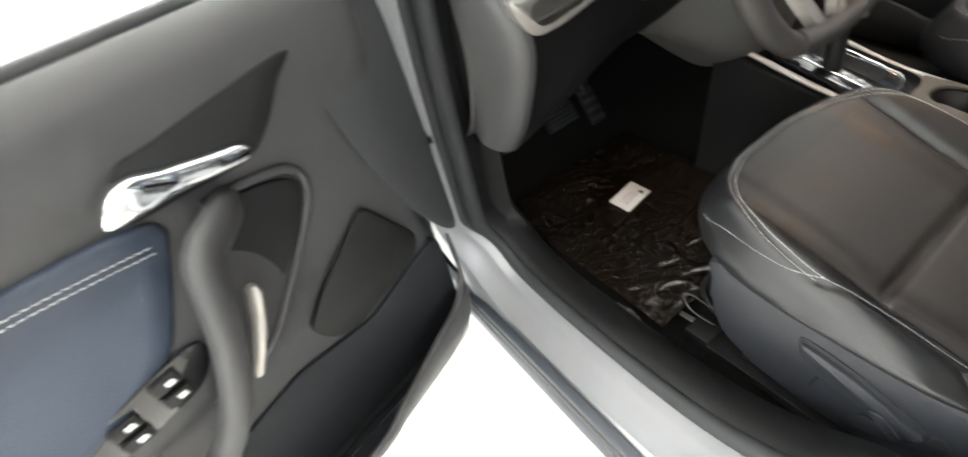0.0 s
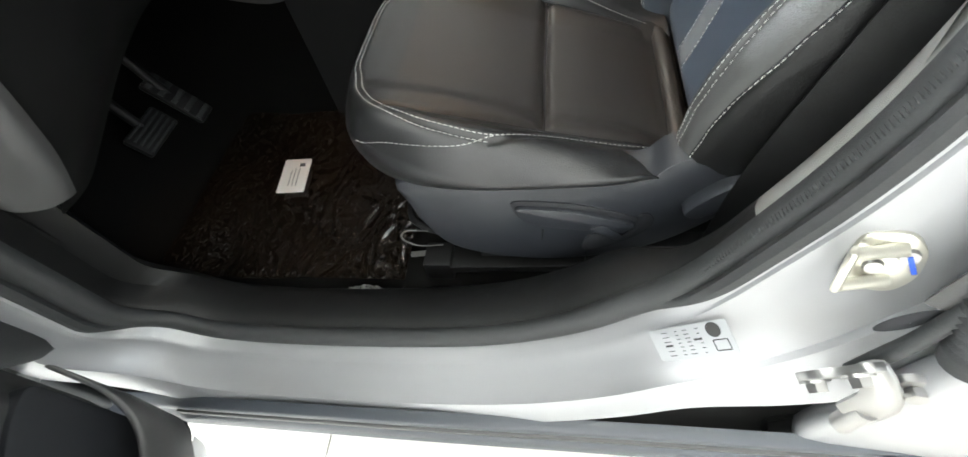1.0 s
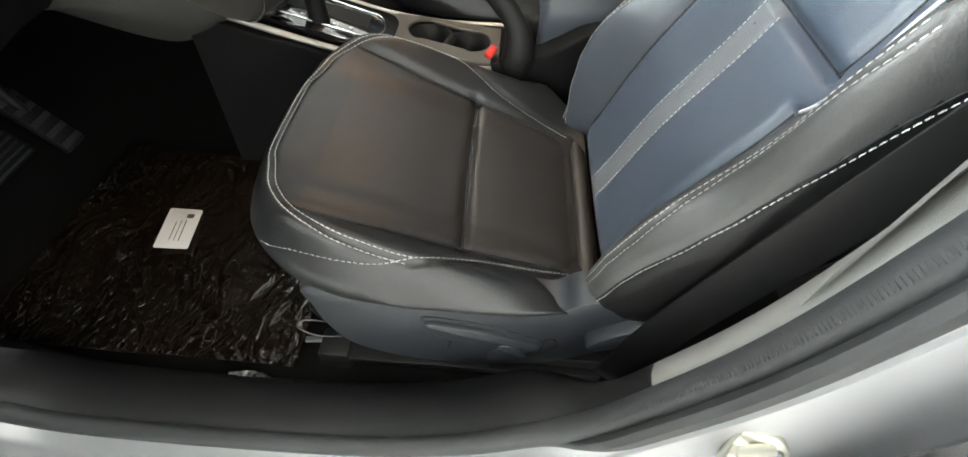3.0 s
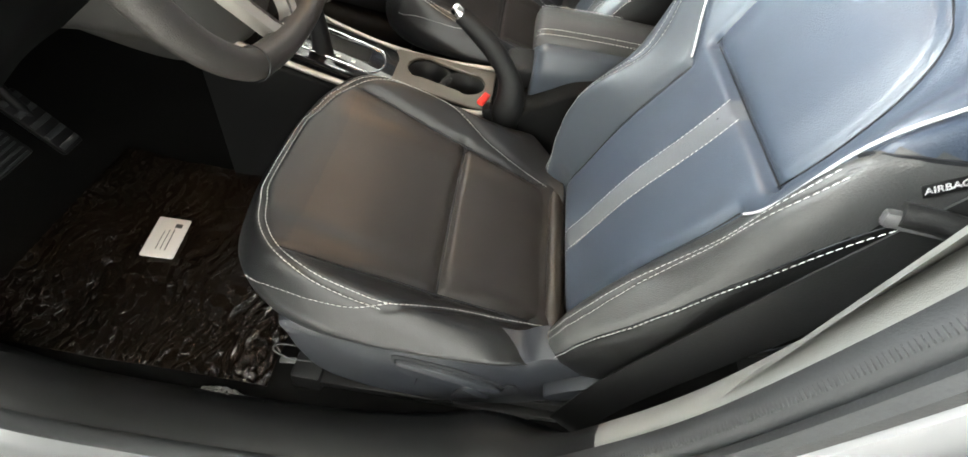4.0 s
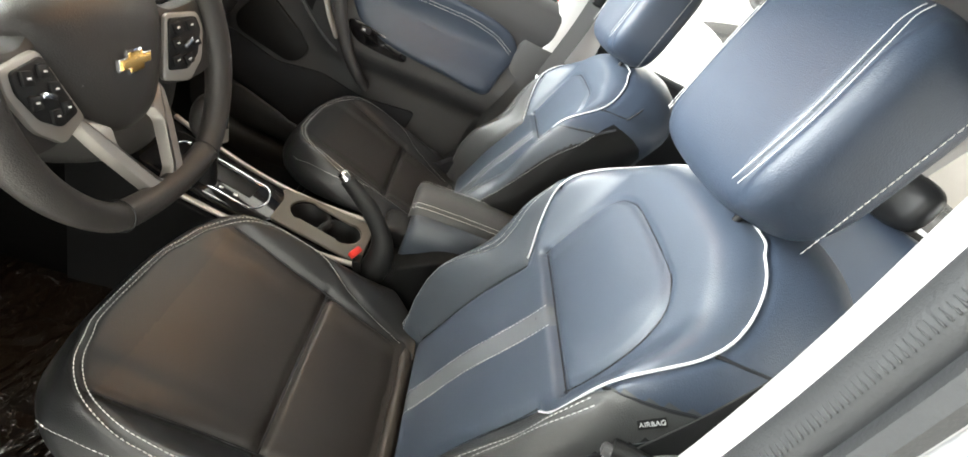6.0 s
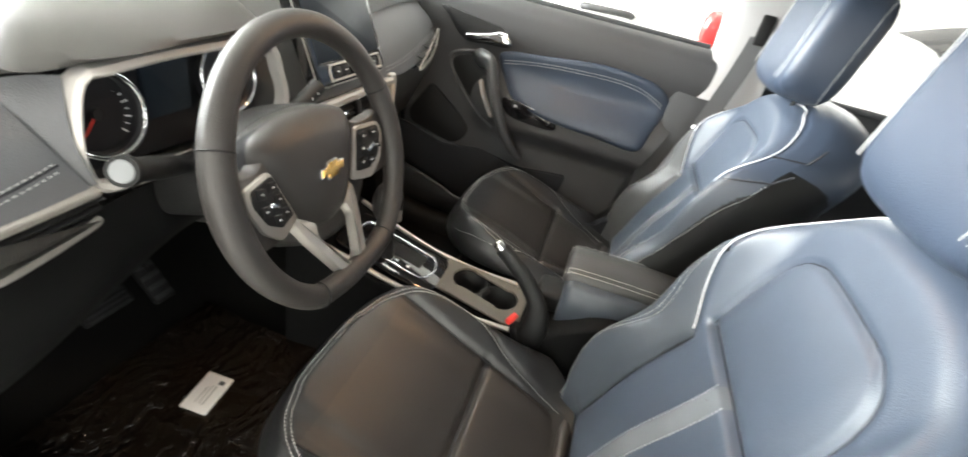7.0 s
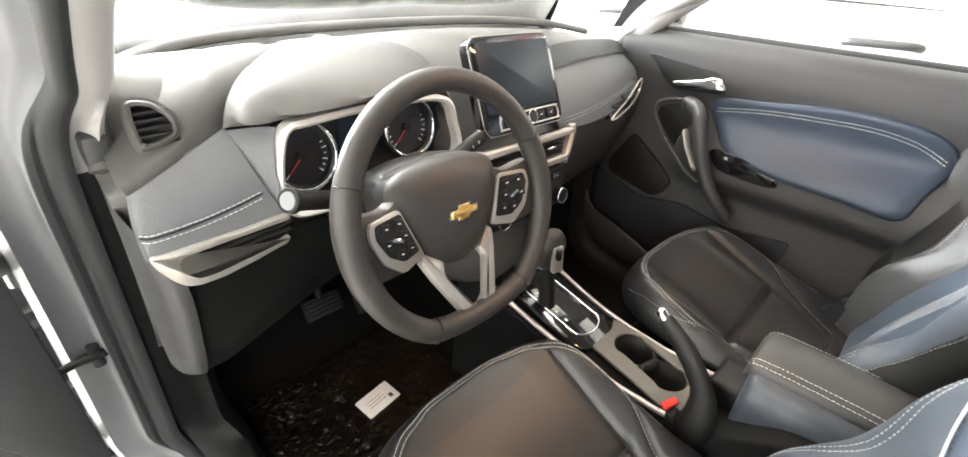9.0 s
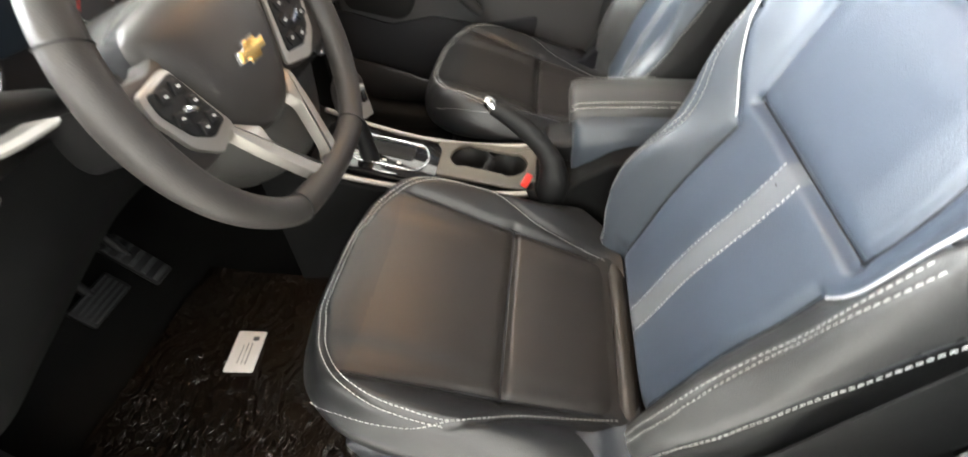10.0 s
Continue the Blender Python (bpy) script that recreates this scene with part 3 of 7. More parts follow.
    n = (-0.95, 0, 0.3)
    # cords that put crease shade along the backrest seams
    for c in (shield, seam, *inn, *shs):
        tube("panel_seam", lift(c, 0, -0.0055 if c is not seam else -0.010), 0.0024 if any(c is q for q in shs) else 0.0010, M["seam"], parent, "dark cord along a sewn seam", seg=5)
    edge = [q for q, yy, ss in zip(P[-5], y[-1], s[-1]) if yy * cy > 0 and abs(yy) > 0.15 and 0.02 < ss < 0.52]
    edge.sort(key=lambda q: q[2])
    tube("back_edge", edge, 0.0014, M["stripe"], parent, "pale edge of the backrest shell", seg=5)
    if cy < 0:
        q = lift([(-0.2375, 0.421), (-0.2375, 0.447), (-0.241, 0.447)], 0, 0.0030)
        tag = frame_m(tuple((q[0] + q[1]) / 2), tuple(q[1] - q[0]), tuple(q[1] - q[2]))
        block("airbag_tag", tag, (0.027, 0.0100, 0.0014), M["plastic"], parent, "black airbag label", r=0.0006)
        text("airbag_lettering", "AIRBAG", tag @ pose(0, 0, 0.0008), 0.0070, M["whiteplastic"], parent)
    tube("piping", lift(pipe, 0, -0.0010), 0.0015, M["piping"], parent, "white piping round the shoulder panel", seg=6)
    for k in (-1, 1):
        st = spline([(k * 0.020 - 0.006, 0.0), (k * 0.020 - 0.006, 0.16), (k * 0.020 - 0.006, 0.326)], 60)
        stitches("stripe_stitching", lift(st, 0, 0.0), n, parent)
    for c in outs:
        stitches("bolster_stitching", lift(c, 0.0025 if c[0, 0] < 0 else -0.0025, 0.0), n, parent, r=0.0004)
        tube("bolster_seam", lift(c, 0, -0.0034), 0.0009, M["seam"], parent, "dark cord along a sewn seam", seg=5)
    for c in mids:
        stitches("bolster_stitching", lift(c, 0.004, -0.001), n, parent, r=0.0004)
        stitches("bolster_stitching", lift(c, -0.004, -0.001), n, parent, r=0.0004)
    return world


def headrest(parent, cy):
    hs, hf = 0.715, 0.035
    X, Z, a = spine(hs)
    ca, sa = math.cos(a * 0.6), math.sin(a * 0.6)

    def pos(y, v, f):
        return np.stack([X + v * sa - f * ca, cy + y, Z + v * ca + f * sa], -1)

    nu, nv = 60, 96
    ph = np.linspace(-math.pi / 2, math.pi / 2, nu)
    th = np.linspace(0, 2 * math.pi, nv, endpoint=False)
    PH, TH = np.meshgrid(ph, th, indexing="ij")
    pw = lambda v, e: np.sign(v) * np.abs(v) ** e
    y = 0.138 * pw(np.cos(PH), 0.36) * pw(np.cos(TH), 0.45)
    v = 0.118 * pw(np.cos(PH), 0.36) * pw(np.sin(TH), 0.5)
    f = 0.064 * pw(np.sin(PH), 0.52) - 0.12 * (v - 0.03) * (np.abs(v) > 0) * 0.35 + 0.9 * y * y * 0.3
    seams = [spline([(k * 0.104, -0.12), (k * 0.108, 0.0), (k * 0.100, 0.125)], 40) for k in (-1, 1)]
    f = f + np.where(PH > 0, 1, 0) * groove(y, v, seams, 0.004, 0.005)
    Yc = (y[:-1] + y[1:]) / 2
    P = pos(y, v * (1 - 0.25 * np.abs(y)), f)
    reg = np.zeros((nu - 1, nv), int)
    split_sheet(P, reg, [("headrest", M["navy"], "navy leather headrest with pale seams")], parent)

    def face(y, v):
        t = (1 - (np.abs(y) / 0.140) ** (2 / 0.45 * 0.62)).clip(0.02, 1)
        cosp = np.clip(np.maximum(np.abs(y) / 0.138, np.abs(v) / 0.118), 0, 1) ** (1 / 0.36)
        ff = 0.064 * np.sqrt(np.clip(1 - cosp ** 2, 0, 1)) ** 0.52 - 0.042 * (v - 0.03) + 0.27 * y * y
        return pos(y, v * (1 - 0.25 * np.abs(y)), ff + 0.0008)

    for k in (-1, 1):
        for o in (-0.0045, 0.0045):
            c = spline([(k * 0.104 + o, -0.084), (k * 0.108 + o, 0.0), (k * 0.100 + o, 0.104)], 60)
            tube("headrest_stitching", face(c[:, 0], c[:, 1]), 0.0005, M["thread"], parent, "pale contrast stitching", seg=5)
        # side seam
        vv = np.linspace(-0.10, 0.10, 60)
        c = pos(np.full(60, k * 0.1378), vv, np.full(60, -0.022) - 0.042 * (vv - 0.03))
        stitches("headrest_stitching", c, (0, k, 0), parent, r=0.0005, dash=0.006, gap=0.0012)
    for k in (-1, 1):
        X2, Z2, _ = spine(0.58)
        tube("headrest_post", [pos(np.array(k * 0.05), np.array(-0.15), np.array(-0.01)), pos(np.array(k * 0.05), np.array(-0.05), np.array(-0.01))], 0.005, M["plastic"], parent, "dark headrest post")


def car_seat(cy, driver):
    k = 1 if cy < 0 else -1  # outboard side is -y for the driver
    seat = thing("front_bucket_seat", "blue and charcoal leather %s seat with white piping" % ("driver" if driver else "passenger"), "car seat", (-0.15, cy, 0.30), "front seats")
    cushion(seat, cy)
    backrest(seat, cy)
    headrest(seat, cy)
    # plastic side shield with rounded rim
    oy = cy - k * 0.230
    out = [(-0.290, 0.548), (-0.293, 0.500), (-0.281, 0.448), (-0.262, 0.408), (-0.236, 0.386), (-0.190, 0.368), (-0.147, 0.360), (-0.100, 0.358), (-0.040, 0.366), (0.030, 0.390), (0.090, 0.435), (0.150, 0.505), (0.190, 0.580), (0.172, 0.614), (0.135, 0.606), (0.108, 0.592), (0.078, 0.576), (0.052, 0.569), (0.036, 0.560), (0.022, 0.544), (0.000, 0.540), (-0.150, 0.543)]
    o = spline(out, 110, True)
    m = frame_m((0, oy + k * 0.05, 0), (k, 0, 0), (0, 0, 1))
    plate("side_shield", o * (k, 1), m, 0.050, M["sideplastic"], seat, "blue-grey plastic seat side shield", r=0.014)
    if driver:
        y = oy + 0.001
        m2 = frame_m((0, y, 0), (1, 0, 0), (0, 0, 1))
        # raised dark plates stand in for shade in the lever's recess and gap
        plate("lever_recess_shade", spline([(-0.054, 0.392), (-0.055, 0.420), (-0.040, 0.434), (-0.014, 0.424), (0.010, 0.452), (0.014, 0.474), (0.026, 0.476), (0.033, 0.462), (0.024, 0.441), (-0.011, 0.411)], 70, True), m2, 0.004, M["seam"], seat, "flat dark plate for the shaded lever recess", r=0.001)
        plate("lever_gap_shade", spline([(-0.150, 0.496), (-0.142, 0.507), (-0.100, 0.504), (-0.058, 0.496), (-0.016, 0.481), (0.018, 0.464), (0.010, 0.452), (-0.009, 0.434), (-0.040, 0.444), (-0.100, 0.454), (-0.137, 0.468)], 70, True), m2, 0.003, M["seam"], seat, r=0.001)
        plate("height_lever", spline([(-0.144, 0.492), (-0.138, 0.499), (-0.100, 0.495), (-0.059, 0.487), (-0.018, 0.472), (0.010, 0.458), (-0.006, 0.442), (-0.020, 0.444), (-0.032, 0.452), (-0.050, 0.448), (-0.099, 0.456), (-0.132, 0.468)], 90, True), m2, 0.010, M["sideplastic"], seat, "dark plastic height lever", r=0.005)
        plate("lever_web", spline([(-0.048, 0.456), (-0.030, 0.461), (-0.006, 0.440), (-0.014, 0.430), (-0.034, 0.443)], 40, True), m2, 0.012, M["sideplastic"], seat, r=0.003)
        plate("recline_lever", spline([(0.062, 0.492), (0.065, 0.503), (0.089, 0.530), (0.120, 0.552), (0.156, 0.571), (0.158, 0.556), (0.117, 0.512), (0.085, 0.487), (0.069, 0.486)], 60, True), m2, 0.020, M["sideplastic"], seat, "dark plastic recline lever", r=0.006)
        block("shield_mark", pose(-0.113, y - 0.001, 0.430, 0, 6, 0), (0.0025, 0.003, 0.026), M["plastic"], seat, r=0.001)
        block("rail_end", pose(-0.318, -0.530, 0.312, 0, -2, 5), (0.068, 0.010, 0.004), M["steel"], seat, "bare steel rail end", r=0.001)
        tube("release_wire", spline([(-0.30, -0.535, 0.385), (-0.335, -0.540, 0.392), (-0.345, -0.545, 0.378), (-0.320, -0.548, 0.362), (-0.28, -0.545, 0.360)], 24), 0.0012, M["grey"], seat, "thin release wire", seg=6)
        block("shield_joint", pose(-0.053, y - 0.001, 0.376), (0.0016, 0.003, 0.032), M["plastic"], seat, r=0.0006)
    for sy in (-0.19, 0.19):
        v, f = block_data(pose(-0.09, cy + sy, 0.306, 0, -2, 0), (0.44, 0.045, 0.018), 0.003)
        raw("seat_rail", v, f, M["plastic"], seat, "black steel seat rail", True, 35)
        v, f = block_data(pose(-0.02, cy + sy, 0.345), (0.40, 0.028, 0.03), 0.003)
        raw("seat_runner", v, f, M["plastic"], seat, "", True, 35)
        for fx in (-0.30, 0.06):
            block("seat_foot", pose(fx, cy + sy, 0.295), (0.05, 0.05, 0.05), M["plastic"], seat, r=0.006)
    tube("adjust_bar", spline([(-0.22, cy - 0.19, 0.375), (-0.31, cy - 0.18, 0.385), (-0.34, cy - 0.12, 0.39), (-0.34, cy + 0.12, 0.39), (-0.31, cy + 0.18, 0.385), (-0.22, cy + 0.19, 0.375)], 60), 0.006, M["plastic"], seat, "black steel adjusting bar")
    # seat pan under the cushion
    block("seat_pan", pose(-0.10, cy, 0.445), (0.42, 0.40, 0.07), M["plastic"], seat, r=0.02)
    return seat


car_seat(-0.346, True)
car_seat(0.362, False).location.x += 0.02


# ---- steering wheel ----
def steering_wheel():
    C = Vector((-0.404, -0.351, 0.947))
    tilt = radians(19)
    ez = Vector((math.cos(tilt), 0, math.sin(tilt)))   # towards the driver
    ey = Vector((-math.sin(tilt), 0, math.cos(tilt)))  # up the wheel
    m = frame_m(C, ey.cross(ez), ey)
    w = thing("steering_wheel", "dark leather three-spoke steering wheel with a flat bottom and satin inserts", "steering wheel", tuple(C))

    def at(pts):
        return [m @ Vector(q) for q in pts]

    th = np.linspace(0, 2 * math.pi, 120, endpoint=False)
    R, up = 0.171, 0.036  # the rim stands out towards the driver, past the hub
    rim = []
    for t in th:
        x, y = R * math.sin(t), R * math.cos(t)
        if y < -0.145:
            y = -0.145 + (y + 0.145) * 0.45
        rim.append((x, y, up))
    rad = [0.0160 + 0.0022 * max(0, math.sin(t)) ** 8 + 0.0022 * max(0, -math.sin(t)) ** 8 for t in th]
    tube("rim", at(rim), rad, M["wheel"], w, "dark leather rim", seg=16, closed=True, up=tuple(ez))
    for t in (-1.15, 1.15, 2.62, -2.62):
        i = int(round((t % (2 * math.pi)) / (2 * math.pi) * 120)) % 120
        a, b = Vector(rim[i]), Vector(rim[(i + 1) % 120])
        c = [a + (b - a).cross(Vector((0, 0, 1))).normalized() * math.cos(q) * 0.0174 + Vector((0, 0, 1)) * math.sin(q) * 0.0174 for q in np.linspace(0, 2 * math.pi, 20, endpoint=False)]
        tube("rim_seam", at(c), 0.0010, M["plastic"], w, "", seg=5, closed=True)
    # airbag cover
    hub = spline([(-0.085, 0.056), (-0.045, 0.068), (0.0, 0.071), (0.045, 0.068), (0.085, 0.056), (0.094, 0.034), (0.086, 0.004), (0.066, -0.034), (0.042, -0.064), (0.016, -0.078), (-0.016, -0.078), (-0.042, -0.064), (-0.066, -0.034), (-0.086, 0.004), (-0.094, 0.034)], 110, True)
    plate("hub_gap", hub * 1.03, m @ Matrix.Translation((0, 0, -0.030)), 0.036, M["seam"], w, "dark gap round the airbag cover", r=0.004)
    rows = []
    for d, h in ((-0.004, -0.045), (-0.002, 0.006), (0.0, 0.014), (0.006, 0.021), (0.014, 0.026), (0.024, 0.030), (0.036, 0.032)):
        q = inset(hub, d) if d < 0.02 else hub * (1 - d / 0.075)
        rows.append(at([(a[0], a[1], h + (0.030 * (1 - np.hypot(a[0], a[1]) / 0.09) * 0.25 if d > 0.01 else 0)) for a in q]))
    v, f = sheet(rows, closed_v=True, cap=True)
    raw("airbag_cover", v, f, M["wheel"], w, "dark moulded airbag cover", True)
    back = [(x * 1.02, y * 1.02 + 0.004) for x, y in hub]
    plate("hub_back", back, m @ Matrix.Translation((0, 0, -0.07)), 0.06, M["plastic"], w, r=0.01)
    # badge: a plain slanted cross in gold with a pale edge
    s = 0.024
    cross = [(-1, -0.30), (-0.42, -0.30), (-0.5, -0.62), (0.30, -0.62), (0.38, -0.30), (0.88, -0.30), (1.0, 0.30), (0.42, 0.30), (0.5, 0.62), (-0.30, 0.62), (-0.38, 0.30), (-0.88, 0.30)]
    plate("badge_edge", [(x * s * 1.12, y * s * 0.78) for x, y in cross], m @ Matrix.Translation((0, -0.004, 0.0385)), 0.004, M["chrome"], w, "chrome badge edge", r=0.0008)
    plate("badge", [(x * s * 0.98, y * s * 0.62) for x, y in cross], m @ Matrix.Translation((0, -0.004, 0.0415)), 0.003, M["gold"], w, "gold cross-shaped badge", r=0.0006)
    for k in (-1, 1):
        side = m @ pose(0, 0, 0.0, 0, -k * 11, 0)
        sp = [(k * 0.070, 0.040), (k * 0.110, 0.030), (k * 0.164, 0.034), (k * 0.172, 0.0), (k * 0.160, -0.046), (k * 0.105, -0.058), (k * 0.060, -0.040)]
        plate("spoke", spline(sp, 50, True), side @ Matrix.Translation((0, 0, -0.018)), 0.022, M["wheel"], w, r=0.007)
        ins = [(k * 0.094, 0.026), (k * 0.146, 0.022), (k * 0.150, 0.002), (k * 0.136, -0.034), (k * 0.108, -0.056), (k * 0.066, -0.046)]
        trim = plate("spoke_trim", round_poly(ins[::-k], 0.007), side @ Matrix.Translation((0, 0, 0.002)), 0.007, M["satin"], w, "satin silver switch surround", r=0.002)
        pad = [(k * 0.096, 0.021), (k * 0.139, 0.018), (k * 0.142, 0.002), (k * 0.128, -0.026), (k * 0.106, -0.040), (k * 0.077, -0.036)]
        plate("switch_pad", round_poly(pad[::-k], 0.005), side @ Matrix.Translation((0, 0, 0.0075)), 0.004, M["plastic"], trim, "black switch pad", r=0.001)
        for bx, by in ((0.104, 0.010), (0.126, 0.010), (0.098, -0.007), (0.128, -0.010), (0.092, -0.026), (0.110, -0.028)):
            block("switch", side @ pose(k * bx, by, 0.0122, 0, 0, k * 12), (0.014, 0.012, 0.004), M["plastic"], trim, r=0.0012)
            block("switch_mark", side @ pose(k * bx, by, 0.0145, 0, 0, k * 12), (0.0045, 0.0016, 0.0004), M["whiteplastic"], trim, r=0)
        block("toggle", side @ pose(k * 0.113, -0.009, 0.0140, 0, 0, k * 24), (0.018, 0.006, 0.006), M["chrome"], trim, "chrome toggle", r=0.002)
        low = m @ pose(0, 0, 0.0, -14, 0, 0)
        leg = [(k * 0.034, -0.070), (k * 0.064, -0.046), (k * 0.069, -0.058), (k * 0.058, -0.090), (k * 0.026, -0.162), (k * 0.0005, -0.166), (k * 0.0005, -0.149), (k * 0.016, -0.140), (k * 0.040, -0.088)]
        plate("lower_spoke", round_poly(leg[::k], 0.005), low @ Matrix.Translation((0, 0, -0.012)), 0.016, M["satin"], w, "satin silver lower spoke", r=0.004)
    # column and stalks
    col = thing("steering_column", "black steering column shroud with two control stalks", "steering column", tuple(m @ Vector((0, 0, -0.16))))
    sh = spline([(-0.060, 0.018), (0, 0.026), (0.060, 0.018), (0.064, -0.03), (0.035, -0.062), (-0.035, -0.062), (-0.064, -0.03)], 60, True)
    plate("shroud", sh, m @ Matrix.Translation((0, 0, -0.24)), 0.165, M["plastic"], col, r=0.02)
    for k, ln in ((-1, 0.195), (1, 0.165)):
        a, b = (k * 0.05, 0.022, -0.130 if k < 0 else -0.095), (k * (ln - 0.008 * (k < 0)), 0.062 if k < 0 else 0.075, -0.050 if k < 0 else -0.072)
        pts = [Vector(a).lerp(Vector(b), t) for t in np.linspace(0, 1, 14)]
        tube("stalk", at(pts), [0.011] * 5 + [0.013] * 9, M["plastic"], col, "black control stalk", seg=14)
        d = (Vector(b) - Vector(a)).normalized()
        if k < 0:
            cap = tube("stalk_cap", at([Vector(b), Vector(b) + d * 0.007]), [0.0165, 0.0155], M["plastic"], col, "black stalk end collar", seg=24)
            tube("cap_disc", at([Vector(b) + d * 0.006, Vector(b) + d * 0.0085]), [0.0118, 0.0110], M["disc"], cap, "pale grey disc in the stalk end", seg=24)
        for i in range(4):
            c = Vector(b) - d * (0.020 + 0.014 * i) + Vector((0, 0, 0.0128))
            block("stalk_mark", m @ Matrix.Translation(c), (0.0022, 0.004, 0.001), M["whiteplastic"], col, r=0)


steering_wheel()


# ---- dashboard ----
def loft(sections, nu, nv):
    """A smooth surface through cross-sections, each a list of points."""
    fine = [spline(s, nv) for s in sections]
    return [list(r) for r in np.stack([spline([f[j] for f in fine], nu) for j in range(nv)], 1)]


def face_m(y, z, x, tilt=0.0, turn=0.0):
    """A plane that faces the cabin: its x runs to the passenger side, its y up; tilt leans its top forward."""
    m = frame_m((x, y, z), (0, 1, 0), (-math.sin(radians(tilt)), 0, math.cos(radians(tilt))))
    return m @ pose(0, 0, 0, 0, turn, 0)


def louvre(parent, m, outline, slats, height, width, mat_frame=None, thick=0.006, rim=0.006):
    o = spline(outline, 60, True)
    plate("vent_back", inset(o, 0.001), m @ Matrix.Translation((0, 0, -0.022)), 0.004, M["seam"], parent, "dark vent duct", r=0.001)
    ring_plate("vent_frame", o, inset(o, rim), m, thick, mat_frame or M["plastic"], parent)
    cx, cz = o[:, 0].mean(), o[:, 1].mean()
    for i in range(slats):
        z = cz + height * ((i + 0.5) / slats - 0.5)
        xs = [p[0] for p in o if abs(p[1] - z) < height * 0.3]
        lo, hi = (min(xs), max(xs)) if xs else (cx - width / 2, cx + width / 2)
        block("slat", m @ pose((lo + hi) / 2, z, -0.008, 25, 0, 0), (max(hi - lo - 0.006, 0.01), 0.0035, 0.016), M["plastic"], parent, r=0.001)


def dashboard():
    d = thing("dashboard", "grey soft-touch dashboard with leather pads and satin trim", "dashboard", (-0.75, 0, 0.7))
    secs = []
    for y, pts in (
        (-0.682, [(-1.10, 1.02), (-0.90, 1.06), (-0.79, 1.075), (-0.755, 1.055), (-0.74, 1.00), (-0.70, 0.972), (-0.655, 0.955), (-0.635, 0.88), (-0.665, 0.72), (-0.72, 0.60), (-0.80, 0.59)]),
        (-0.640, [(-1.10, 1.03), (-0.92, 1.075), (-0.79, 1.09), (-0.745, 1.070), (-0.715, 1.035), (-0.685, 1.004), (-0.640, 0.970), (-0.61, 0.88), (-0.65, 0.72), (-0.71, 0.60), (-0.80, 0.59)]),
        (-0.575, [(-1.10, 1.035), (-0.94, 1.08), (-0.80, 1.098), (-0.735, 1.090), (-0.690, 1.062), (-0.660, 1.030), (-0.630, 0.995), (-0.600, 0.89), (-0.635, 0.72), (-0.68, 0.61), (-0.78, 0.60)]),
        (-0.510, [(-1.10, 1.035), (-0.95, 1.08), (-0.82, 1.098), (-0.76, 1.090), (-0.71, 1.065), (-0.67, 1.020), (-0.635, 0.96), (-0.605, 0.87), (-0.632, 0.73), (-0.68, 0.635), (-0.78, 0.625)]),
        (-0.420, [(-1.10, 1.035), (-0.96, 1.075), (-0.84, 1.090), (-0.75, 1.075), (-0.69, 1.04), (-0.65, 0.97), (-0.615, 0.905), (-0.605, 0.84), (-0.63, 0.74), (-0.68, 0.66), (-0.78, 0.65)]),
        (-0.250, [(-1.10, 1.035), (-0.96, 1.08), (-0.84, 1.09), (-0.75, 1.075), (-0.69, 1.04), (-0.65, 0.97), (-0.615, 0.905), (-0.605, 0.84), (-0.63, 0.76), (-0.68, 0.68), (-0.78, 0.67)]),
        (-0.100, [(-1.10, 1.04), (-0.96, 1.085), (-0.84, 1.105), (-0.74, 1.105), (-0.65, 1.06), (-0.585, 0.98), (-0.545, 0.92), (-0.53, 0.85), (-0.53, 0.75), (-0.55, 0.62), (-0.65, 0.56)]),
        (0.060, [(-1.10, 1.04), (-0.96, 1.085), (-0.84, 1.105), (-0.74, 1.10), (-0.65, 1.06), (-0.580, 0.98), (-0.540, 0.92), (-0.53, 0.85), (-0.53, 0.75), (-0.55, 0.62), (-0.65, 0.56)]),
        (0.200, [(-1.10, 1.04), (-0.96, 1.08), (-0.84, 1.10), (-0.74, 1.09), (-0.66, 1.05), (-0.59, 0.98), (-0.565, 0.91), (-0.575, 0.84), (-0.61, 0.74), (-0.66, 0.66), (-0.76, 0.65)]),
        (0.450, [(-1.10, 1.03), (-0.94, 1.07), (-0.82, 1.085), (-0.73, 1.07), (-0.675, 1.03), (-0.625, 0.97), (-0.600, 0.90), (-0.61, 0.84), (-0.65, 0.74), (-0.70, 0.66), (-0.80, 0.65)]),
        (0.690, [(-1.10, 1.00), (-0.90, 1.04), (-0.80, 1.06), (-0.73, 1.04), (-0.695, 1.01), (-0.655, 0.96), (-0.64, 0.90), (-0.65, 0.84), (-0.69, 0.74), (-0.73, 0.66), (-0.80, 0.65)]),
    ):
        secs.append([(p[0] - (0.045 if y < -0.2 and p[1] < 0.93 else 0), y, p[1] + (0.03 if y < -0.2 and p[1] < 0.68 else 0)) for p in pts])
    v, f = sheet(loft(secs, 120, 90))
    raw("dash_body", v, f, M["dash"], d, "grey grained dashboard moulding")
